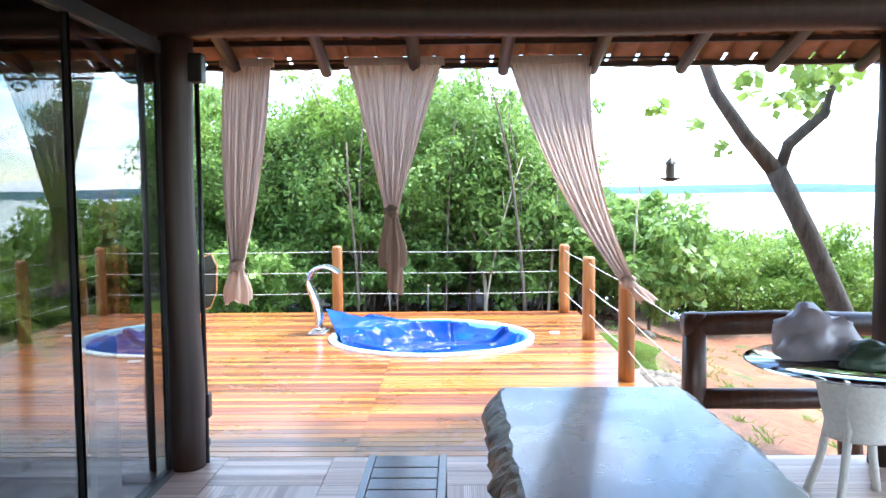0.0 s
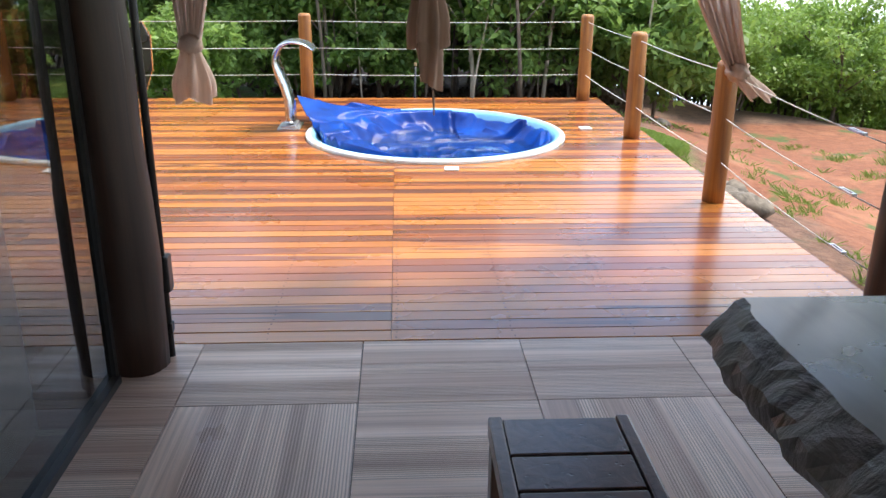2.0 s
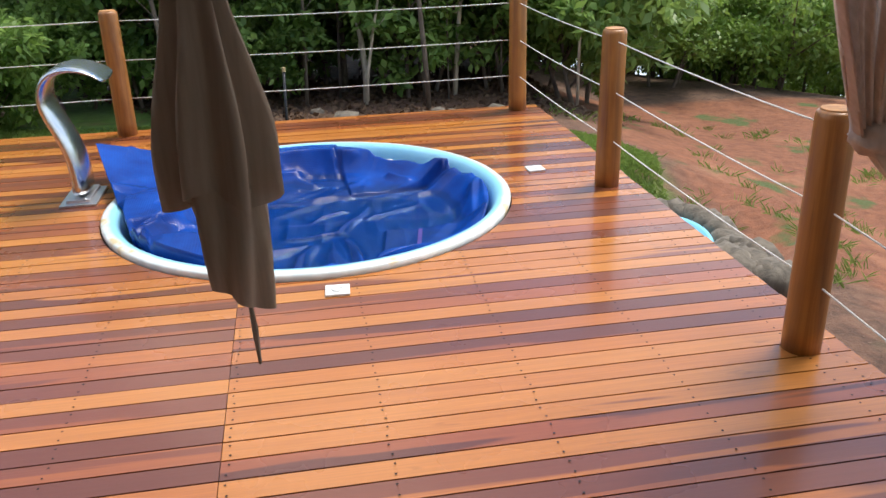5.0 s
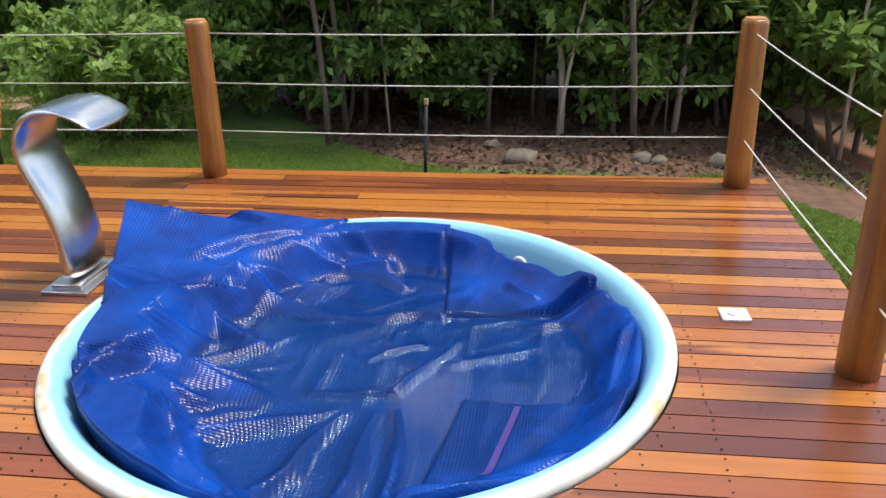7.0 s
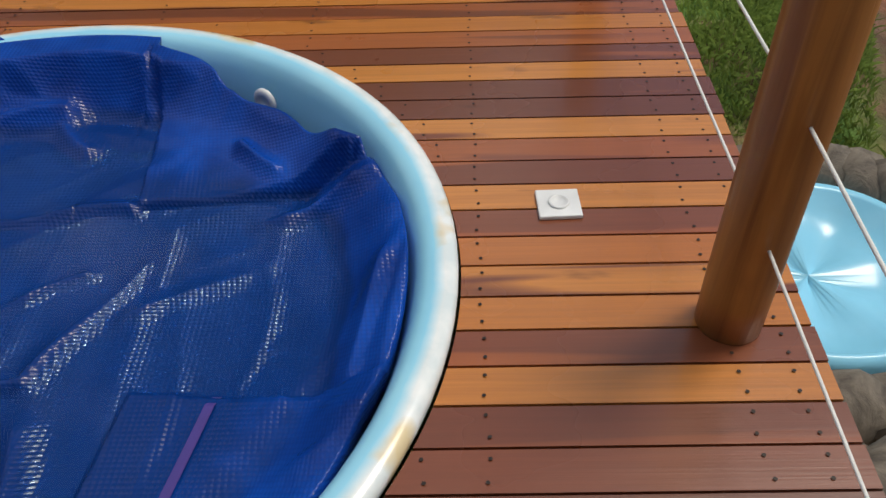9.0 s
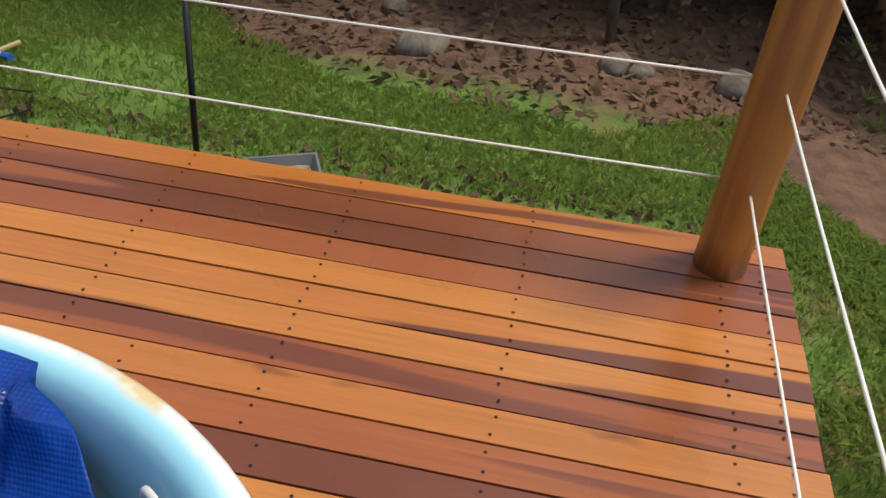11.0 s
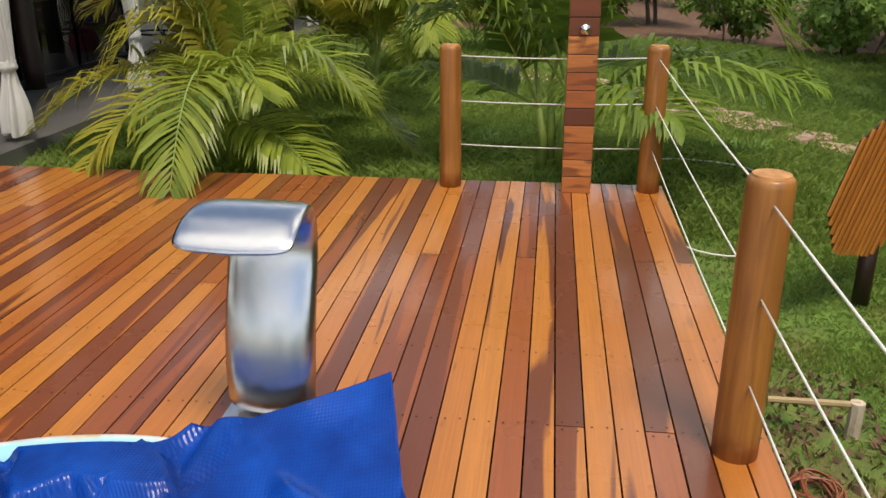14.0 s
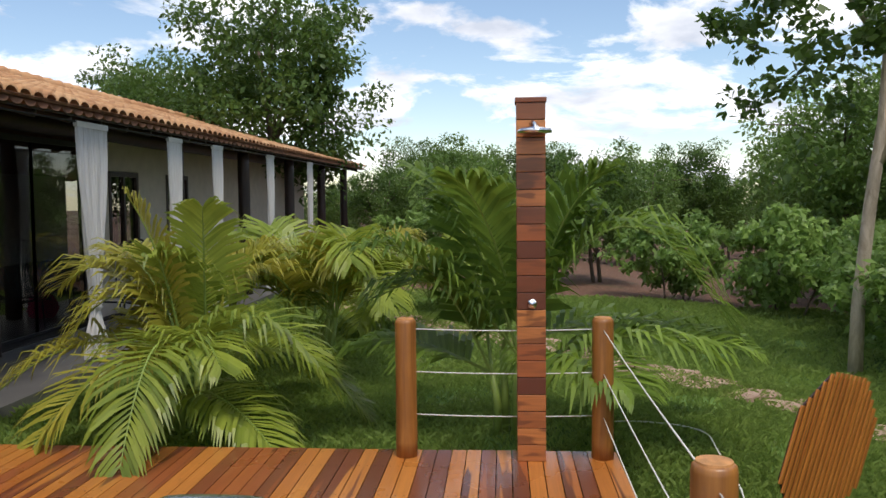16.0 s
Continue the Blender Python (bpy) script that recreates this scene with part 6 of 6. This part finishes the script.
# ---------------------------------------------------------------- flagstone path
def build_path():
    r = np.random.default_rng(9)
    ctrl = [(-15.2, -3.7), (-13.37, -2.79), (-11.83, -1.6), (-10.29, 0.12), (-8.84, 1.39), (-8.04, 1.94), (-7.0, 2.6), (-5.9, 3.25), (-4.6, 4.3)]
    path = thing("stone_path", "narrow winding path of pinkish flagstones across the lawn", "path")
    path["kind"] = "structure"
    step = 0
    pos = []
    for (x0, y0), (x1, y1) in zip(ctrl, ctrl[1:]):
        L = math.hypot(x1 - x0, y1 - y0)
        n = int(L / 0.34)
        for i in range(n):
            t = i / n
            for side in (-0.16, 0.16):
                nx, ny = -(y1 - y0) / L, (x1 - x0) / L
                pos.append((x0 + (x1 - x0) * t + nx * side + r.normal() * 0.03, y0 + (y1 - y0) * t + ny * side + r.normal() * 0.03, math.atan2(y1 - y0, x1 - x0)))
    for x, y, a in pos:
        bm = bmesh.new()
        k = 7
        ring = []
        for i in range(k):
            b = 6.283 * i / k
            rr = 0.15 + 0.05 * r.random()
            ring.append((rr * math.cos(b) * 1.25, rr * math.sin(b)))
        lo = [bm.verts.new((px * 1.05, py * 1.05, -0.03)) for px, py in ring]
        hi = [bm.verts.new((px, py, 0.035 + 0.006 * r.random())) for px, py in ring]
        bm.faces.new(hi)
        for i in range(k):
            bm.faces.new((lo[i], lo[(i + 1) % k], hi[(i + 1) % k], hi[i]))
        ob = part("flagstone", bm, FLAG, path)
        ob.matrix_basis = pose(x, y, float(ground_h(x, y)), r.normal() * 2, r.normal() * 2, math.degrees(a) + r.normal() * 12)


build_path()


# ---------------------------------------------------------------- lower pool east of the deck
def build_lower_pool():
    z = -0.72
    p = thing("lower_pool", "empty light blue moulded spa basin edged with rough stones", "pool", (0.66, -1.08, z))
    bm = bmesh.new()
    seg = 44
    rings = []
    for r, h in ((1.06, -0.1), (1.05, 0.0), (1.0, 0.03), (0.94, 0.02), (0.86, -0.03), (0.5, -0.05), (0.001, -0.055)):
        ring = []
        for k in range(seg):
            a = 6.283 * k / seg
            sx, sy = 0.44, 0.45 * (1 + 0.06 * math.cos(2 * a))
            ring.append(bm.verts.new((r * sx * math.cos(a), r * sy * math.sin(a), h + 0.012 * math.sin(5 * a) * (r < 0.9))))
        rings.append(ring)
    for a, b in zip(rings, rings[1:]):
        for k in range(seg):
            bm.faces.new((a[k], a[(k + 1) % seg], b[(k + 1) % seg], b[k]))
    part("basin", bm, SKYBLUE, p, "smooth light blue basin", True)
    r = np.random.default_rng(14)
    for k in range(26):
        a = 6.283 * k / 26
        bm = bmesh.new()
        bmesh.ops.create_icosphere(bm, subdivisions=2, radius=1.0)
        sz = (0.15 + 0.06 * r.random(), 0.10 + 0.04 * r.random(), 0.09 + 0.05 * r.random())
        off = Vector((r.random() * 9, r.random() * 9, 0))
        for v in bm.verts:
            v.co = Vector((v.co.x * sz[0], v.co.y * sz[1], v.co.z * sz[2])) * (1 + 0.35 * noise.noise(v.co * 1.7 + off))
        x, y = 0.66 + 0.57 * math.cos(a), -1.08 + 0.60 * math.sin(a) * (1 + 0.06 * math.cos(2 * a))
        if x < 0.24:
            bm.free()
            continue
        ob = link_bm("edge_stone", bm, ROCK, None, True)
        ob.matrix_basis = pose(x, y, z - 0.03, 0, 0, math.degrees(a) + 90)
        tagged(ob, "rough grey stone bordering the lower pool", "stone", "stones round the lower pool")
    for k in range(22):
        x, y = 0.38 + 0.62 * r.random(), -1.72 - 0.8 * (k + r.random()) / 22
        bm = bmesh.new()
        bmesh.ops.create_icosphere(bm, subdivisions=2, radius=1.0)
        sz = (0.16 + 0.07 * r.random(), 0.10 + 0.05 * r.random(), 0.10 + 0.05 * r.random())
        off = Vector((r.random() * 9, r.random() * 9, 0))
        for v in bm.verts:
            v.co = Vector((v.co.x * sz[0], v.co.y * sz[1], v.co.z * sz[2])) * (1 + 0.4 * noise.noise(v.co * 1.7 + off))
        ob = link_bm("edge_stone", bm, ROCK, None, True)
        ob.matrix_basis = pose(x, y, float(ground_h(x, y)) + 0.05, 0, 0, 360 * r.random())
        tagged(ob, "rough grey stone bordering the lower pool", "stone", "stones round the lower pool")


build_lower_pool()


# ---------------------------------------------------------------- slatted round board on the lawn
SLATW = make_post_wood("orange_slat_wood", (0.72, 0.27, 0.05), (0.48, 0.15, 0.028))


def build_slat_board():
    b = thing("slatted_board", "octagonal slatted hardwood table top standing on edge in the grass", "table top")
    M = pose(-4.95, 1.10, 0.30, 0, 0, 0) @ Matrix.Rotation(radians(38), 4, "Z") @ Matrix.Rotation(radians(8), 4, "Y") @ Matrix.Rotation(radians(-14), 4, "X")
    b.matrix_basis = M
    n = 17
    for k in range(n):
        u = (k - (n - 1) / 2) * 0.046
        hh = min(0.40, 0.40 + 0.17 - abs(u)) if abs(u) > 0.17 else 0.40
        part("slat", boxed(-0.013, -0.002, u - 0.0115, u + 0.0115, -hh, hh, 0.002), SLATW, b)
    # added dark sheet: gives the gaps between the slats their shade
    back = bmesh.new()
    rim = [(-0.385, -0.19), (-0.19, -0.39), (0.19, -0.39), (0.385, -0.19), (0.385, 0.19), (0.19, 0.39), (-0.19, 0.39), (-0.385, 0.19)]
    lo, hi = [[back.verts.new((x, 0.96 * p, 0.96 * q)) for p, q in rim] for x in (-0.024, -0.014)]
    back.faces.new(lo[::-1])
    back.faces.new(hi)
    for i in range(8):
        back.faces.new((lo[i], lo[(i + 1) % 8], hi[(i + 1) % 8], hi[i]))
    part("backing", back, LOG, b, "added dark sheet standing in for shade between the slats")
    part("batten", boxed(-0.035, -0.024, -0.34, 0.34, 0.14, 0.19), LOG, b)
    part("batten", boxed(-0.035, -0.024, -0.34, 0.34, -0.19, -0.14), LOG, b)
    s = thing("board_stand", "dark stump post holding the slatted board", "stand", (-5.10, 1.13, float(ground_h(-5.10, 1.13))))
    part("stump", tube(bmesh.new(), [(0, 0, -0.05), (0, 0, 0.45)], 0.045, 12, True, 0.1), LOG, s, "", True)


build_slat_board()


# ---------------------------------------------------------------- odds and ends on the lawn north of the deck
def gz(x, y, d=0.0):
    return float(ground_h(x, y)) + d


def build_clutter():
    cane = thing("cane_stick", "dry cane pole lying in the grass beside the deck", "stick", (-3.1, 0.97, gz(-3.1, 0.97, 0.03)))
    part("cane", tube(bmesh.new(), [(-0.1, -0.3, 0.0), (0.0, 0.1, 0.005), (0.1, 0.42, 0.0)], 0.012, 8), BAMBOO, cane)
    pl = thing("planted_rod", "thin dark iron rod stuck upright in the lawn", "rod", (-1.80, 0.64, gz(-1.8, 0.64)))
    part("rod", tube(bmesh.new(), [(0, 0, -0.1), (0.025, 0.05, 0.76)], 0.012, 8), BLACK, pl, "", True)
    part("cap", tube(bmesh.new(), [(0.025, 0.05, 0.76), (0.026, 0.052, 0.795)], 0.016, 8), BAMBOO, pl)
    sp = thing("lawn_sprinkler", "small green and orange lawn sprinkler on a spike", "sprinkler", (-3.58, 1.26, gz(-3.58, 1.26)))
    part("spike", tube(bmesh.new(), [(0, 0, -0.05), (0, 0, 0.06)], 0.008, 8), REDP, sp, "orange spike")
    bm = tube(bmesh.new(), [(0, 0, 0.06), (0, 0, 0.11)], 0.016, 10)
    box(bm, -0.05, 0.05, -0.008, 0.008, 0.11, 0.125)
    part("head", bm, TEAL, sp, "dark green rotor head")
    hs = thing("garden_hose", "short white garden hose with a blue tap end in the grass", "hose", (-3.22, 1.27, gz(-3.22, 1.27, 0.03)))
    part("hose", tube(bmesh.new(), [(-0.25, 0.0, 0.02), (-0.1, 0.05, 0.0), (0.1, 0.04, 0.0), (0.22, -0.01, 0.01)], 0.009, 8), ROPE, hs, "", True)
    part("tap_end", tube(bmesh.new(), [(0.22, -0.01, 0.01), (0.27, -0.03, 0.015)], 0.017, 8), BLUEP, hs, "blue plastic end")
    h2 = thing("garden_hose", "long pale garden hose looping through the grass", "hose", (-6.3, 0.5, gz(-6.3, 0.5, 0.03)))
    pts = [(0.9 * math.cos(a) * (0.6 + 0.05 * a), 0.45 * math.sin(a) + 0.08 * math.sin(3 * a), 0.0) for a in np.linspace(0.2, 7.5, 60)]
    pts = [(x, y, gz(-6.3 + x, 0.5 + y) - gz(-6.3, 0.5) + 0.015) for x, y, _ in pts]
    part("hose", tube(bmesh.new(), pts, 0.006, 7), ROPE, h2, "", True)
    cup = thing("plastic_cup", "pale pink plastic cup tipped in the grass", "cup", (-3.06, 0.68, gz(-3.06, 0.68, 0.01)))
    part("cup", lathe(bmesh.new(), [(0.001, 0.0), (0.028, 0.0), (0.038, 0.09), (0.035, 0.09), (0.026, 0.006), (0.001, 0.006)], 18), plain("pale_pink", (0.72, 0.55, 0.55), 0.5), cup, "", True)
    pm = thing("small_pump", "teal and grey water pump lying beside the deck", "pump", (-2.83, 0.84, gz(-2.83, 0.84, 0.03)))
    bm = tube(bmesh.new(), [(0, -0.08, 0.06), (0, 0.04, 0.06)], [0.055, 0.06], 16)
    part("motor", bm, TEAL, pm, "", True)
    part("face", tube(bmesh.new(), [(0, -0.10, 0.06), (0, -0.08, 0.06)], [0.075, 0.075], 18), STEEL, pm, "grey round face")
    part("lead", tube(bmesh.new(), [(0.02, 0.05, 0.05), (0.15, 0.14, 0.0), (0.22, 0.0, 0.0), (0.12, -0.12, 0.0)], 0.005, 6), BLACK, pm)
    tr = thing("mortar_tray", "grey plastic mortar tray with dried sand beside the deck", "tray", (-1.47, 0.70, gz(-1.47, 0.70, -0.01)), 25)
    bm = bmesh.new()
    lo = [bm.verts.new(p) for p in ((-0.10, -0.08, 0.0), (0.10, -0.08, 0.0), (0.10, 0.08, 0.0), (-0.10, 0.08, 0.0))]
    hi = [bm.verts.new(p) for p in ((-0.14, -0.115, 0.08), (0.14, -0.115, 0.08), (0.14, 0.115, 0.08), (-0.14, 0.115, 0.08))]
    i2 = [bm.verts.new(p) for p in ((-0.13, -0.105, 0.08), (0.13, -0.105, 0.08), (0.13, 0.105, 0.08), (-0.13, 0.105, 0.08))]
    i1 = [bm.verts.new(p) for p in ((-0.10, -0.08, 0.015), (0.10, -0.08, 0.015), (0.10, 0.08, 0.015), (-0.10, 0.08, 0.015))]
    for a, b in ((lo, hi), (hi, i2), (i2, i1)):
        for k in range(4):
            bm.faces.new((a[k], a[(k + 1) % 4], b[(k + 1) % 4], b[k]))
    bm.faces.new(i1)
    part("tub", bm, plain("grey_tub", (0.16, 0.17, 0.18), 0.6), tr)
    bm = bmesh.new()
    bmesh.ops.create_grid(bm, x_segments=10, y_segments=8, size=1.0, matrix=Matrix.Translation((0, 0, 0.04)) @ Matrix.Diagonal((0.108, 0.086, 1, 1)))
    for v in bm.verts:
        v.co.z += 0.02 * noise.noise(v.co * 9)
    part("sand", bm, plain("damp_sand", (0.30, 0.22, 0.14), 0.95, 0.0, 0.2, 30.0, 0.4), tr, "dried tan sand", True)
    sg = link_bm("sponge", boxed(-0.03, 0.03, -0.02, 0.02, 0.0, 0.025, 0.005), YELLOW)
    sg.location = (-1.46, 0.72, gz(-1.47, 0.70, 0.042))
    tagged(sg, "yellow sponge on the sand in the tray", "sponge")
    coil = thing("cord_coil", "tangled coil of orange cord in the grass", "cord", (-3.34, 0.42, gz(-3.34, 0.42, 0.02)))
    r = np.random.default_rng(3)
    pts = [((0.09 + 0.03 * math.sin(a * 0.37)) * math.cos(a), (0.07 + 0.03 * math.cos(a * 0.53)) * math.sin(a), 0.02 + 0.015 * math.sin(a * 0.71)) for a in np.linspace(0, 60, 320)]
    part("cord", tube(bmesh.new(), pts, 0.0045, 5), REDP, coil)
    # ledger stick under the deck's edge by the post
    st = thing("offcut_stick", "short grey timber offcut leaning in the grass", "offcut", (-3.82, 0.55, gz(-3.82, 0.55)))
    part("stick", tube(bmesh.new(), [(-0.02, -0.2, 0.14), (0.02, 0.15, 0.16)], 0.014, 7), BAMBOO, st)
    part("stake", tube(bmesh.new(), [(0.02, 0.14, -0.1), (0.02, 0.14, 0.17)], 0.03, 8), PALEBARK, st)
    # rocks at the wood's edge
    for k in range(6):
        x, y = -1.5 + 3.2 * r.random(), 1.9 + 0.7 * r.random()
        s = 0.05 + 0.08 * r.random()
        bm = bmesh.new()
        bmesh.ops.create_icosphere(bm, subdivisions=2, radius=1.0)
        off = Vector((r.random() * 9, 0, 0))
        for v in bm.verts:
            v.co = Vector((v.co.x * s * 1.3, v.co.y * s, v.co.z * s * 0.7)) * (1 + 0.35 * noise.noise(v.co * 1.7 + off))
        ob = link_bm("stone", bm, ROCK, None, True)
        ob.matrix_basis = pose(x, y, gz(x, y, s * 0.2), 0, 0, 360 * r.random())
        tagged(ob, "weathered stone lying at the wood's edge", "stone", "stones at the wood's edge")


build_clutter()


# ---------------------------------------------------------------- chairs on the long veranda
def string_chair(at, turn, mat, label):
    c = thing("string_chair", label, "chair", (*at, -0.03), turn, "string chairs on the veranda")
    bm = bmesh.new()
    loop = [(0.36 * math.cos(a), 0.05 + 0.0 * a, 0.72 + 0.42 * math.sin(a)) for a in np.linspace(0, 6.283, 26)]
    tube(bm, [(x, 0.18 + 0.35 * (z - 0.3) * 0.6 - 0.3, z) for x, _, z in loop], 0.012, 8, False)
    tube(bm, [(0.36 * math.cos(a), -0.25 + 0.25 * math.sin(a), 0.36) for a in np.linspace(0, 6.283, 24)], 0.012, 8, False)
    part("hoop", bm, BLACK, c, "", True)
    bm = bmesh.new()
    for k in range(15):
        a = radians(200 + 140 * k / 14)
        x = 0.34 * (k / 14 * 2 - 1)
        zt = 0.72 + 0.42 * math.sqrt(max(0.0, 1 - (x / 0.36) ** 2))
        tube(bm, [(x * 0.35, -0.02, 0.36), (x, 0.18 + 0.21 * (zt - 0.3) - 0.3, zt)], 0.005, 5)
    part("strings", bm, mat, c, "stretched plastic strings")
    for sx in (-0.25, 0.25):
        for sy in (-0.42, 0.0):
            part("leg", tube(bmesh.new(), [(sx, sy, 0.36), (sx * 1.1, sy, 0.0)], 0.011, 8), BLACK, c)


string_chair((-11.3, -5.45), 60, TEAL, "round string chair with dark green cords")
string_chair((-12.6, -5.2), 70, BLUEP, "round string chair with dark blue cords")
lump("pink_cushion", "bright pink cushion on the veranda floor", "cushion", (-12.0, -5.35, -0.03), (0.2, 0.2, 0.22), PINK, 2.2, 0.15)


# ---------------------------------------------------------------- floor tiles and deck boards, piece by piece
def tile_mesh(name, sx, sy):
    bm = boxed(-sx / 2 + 0.002, sx / 2 - 0.002, -sy / 2 + 0.002, sy / 2 - 0.002, -0.0115, 0.0, 0.0)
    me = bpy.data.meshes.new(name)
    bm.to_mesh(me)
    bm.free()
    me.materials.append(TILE)
    return me


def build_tiles():
    floor = bpy.data.objects["floor"]
    TS = 0.626
    full = tile_mesh("tile", TS, TS)
    first = tile_mesh("tile", TS, 0.49)
    for i in range(-1, 12):
        for j in range(11):
            x = -2.74 + TS * i + TS / 2
            if j == 0:
                me, y = first, DY0 - 0.006 - 0.245
            else:
                me, y = full, DY0 - 0.006 - 0.49 - TS * (j - 1) - TS / 2
            if x - TS / 2 < -3.45 or x > 4.4:
                continue
            ob = new("tile", me)
            ob.parent = floor
            turn = 90 if (i + j) % 2 and j > 0 else 0
            if j == 0 and i % 2:
                turn = 0
            ob.matrix_basis = pose(x, y, -0.0005, 0, 0, turn)


build_tiles()


# wood of each board from the north edge to the south: L sapwood, D heartwood, X two-tone, M red
EAST_TONES = "LDDMLXXDLMDLDDLMDLDLXLDLDDDLMDLLXLDMLDLDLLLLLMLXDDXLLMDLLMLXLML"
WEST_TONES = "LLDXLLDXMLLDDDLDLXDLLDMLDXLLDMLXLDLDXLMDLDLDMDLMLDLMXXMMLMLXMLL"


def board_pieces(row):
    y0 = DY0 + row * BOARD + 0.002
    y1 = y0 + BOARD - 0.0062
    y1 = min(y1, DY1)
    rr = RO + 0.006
    r = random.Random(100 + row)
    cuts = [JOINT_X]
    if row > 54:
        cuts = [r.choice(JOISTS[3:-4])]
    elif r.random() < 0.22:
        cuts = [r.choice(JOISTS[2:5]), JOINT_X]
    ends = [DX0 + r.uniform(0, 0.006)] + cuts + [DX1 - r.uniform(0, 0.008)]
    ys = np.linspace(y0, y1, 6)
    hit = min(abs(y0 - POOL[1]), abs(y1 - POOL[1])) < rr or (y0 < POOL[1] < y1)
    out = []
    for a, b in zip(ends, ends[1:]):
        left, right = np.full(6, a + 0.0012), np.full(6, b - 0.0012)
        if not hit:
            out.append((left, right, ys))
            continue
        half = np.sqrt(np.maximum(0.0, rr * rr - (ys - POOL[1]) ** 2))
        cl, cr = POOL[0] - half, POOL[0] + half
        l2, r2 = left, np.minimum(right, cl)
        l3, r3 = np.maximum(left, cr), right
        if (half <= 0).any() and (half > 0).any():
            # the circle nicks only one long edge of the board: notch both pieces to meet on its middle line
            mid = POOL[0]
            if a < mid < b:
                out.append((left, np.minimum(np.full(6, mid), np.where(half > 0, cl, mid)), ys))
                out.append((np.maximum(np.full(6, mid), np.where(half > 0, cr, mid)), right, ys))
                continue
        if (r2 - l2 > 0.01).all():
            out.append((l2, r2, ys))
        elif (r2 - l2).max() > 0.02:
            out.append((l2, np.maximum(r2, l2 + 0.001), ys))
        if (r3 - l3 > 0.01).all():
            out.append((l3, r3, ys))
        elif (r3 - l3).max() > 0.02:
            out.append((np.minimum(l3, r3 - 0.001), r3, ys))
    return out


def build_boards():
    rows = int(round((DY1 - DY0) / BOARD))
    sv, sf = [], []
    for row in range(rows):
        for left, right, ys in board_pieces(row):
            bm = bmesh.new()
            n = len(ys)
            tl = [bm.verts.new((left[i], ys[i], 0.0)) for i in range(n)]
            tr = [bm.verts.new((right[i], ys[i], 0.0)) for i in range(n)]
            bl = [bm.verts.new((left[i], ys[i], -0.024)) for i in range(n)]
            br = [bm.verts.new((right[i], ys[i], -0.024)) for i in range(n)]
            for i in range(n - 1):
                bm.faces.new((tl[i], tr[i], tr[i + 1], tl[i + 1]))
                bm.faces.new((tl[i + 1], bl[i + 1], bl[i], tl[i]))
                bm.faces.new((tr[i], br[i], br[i + 1], tr[i + 1]))
            bm.faces.new((tl[0], bl[0], br[0], tr[0]))
            bm.faces.new((tl[-1], tr[-1], br[-1], bl[-1]))
            for v in bm.verts:
                v.co.z += 0.0012 * math.sin(row * 12.9 + left[0] * 3)
            mid = (left.mean() + right.mean()) / 2
            tones = EAST_TONES if mid > JOINT_X else WEST_TONES
            k = rows - 1 - row
            if mid < -4.6 and right.mean() < -3.2:
                k = (k * 5 + 3) % rows
            part("deck_board", bm, DECK[tones[k]], deck)
            y0, y1 = ys[0], ys[-1]
            xs = [x for x in JOISTS if left.max() + 0.01 < x < right.min() - 0.01]
            xs += [e for e in (left.max() + 0.022, right.min() - 0.022) if not any(abs(e - x) < 0.09 for x in xs) and abs(e - JOINT_X + 0.022) > 0.005]
            for x in xs:
                for y in (y0 + 0.02, y1 - 0.02):
                    if math.hypot(x - POOL[0], y - POOL[1]) < RO + 0.02:
                        continue
                    b = len(sv)
                    dx = 0.004 * math.sin(row * 7.7 + x * 31 + y * 90)
                    for q in range(6):
                        a = 6.283 * q / 6
                        sv.append((x + dx + 0.0044 * math.cos(a), y + 0.0044 * math.sin(a), 0.0022))
                    sf.append([b + q for q in range(6)])
    me = arrays_mesh("deck_screws", np.array(sv), np.array(sf), SCREW)
    ob = new("deck_screws", me)
    ob.parent = deck
    tagged(ob, "rows of dark screw heads", kind="stuff")


build_boards()
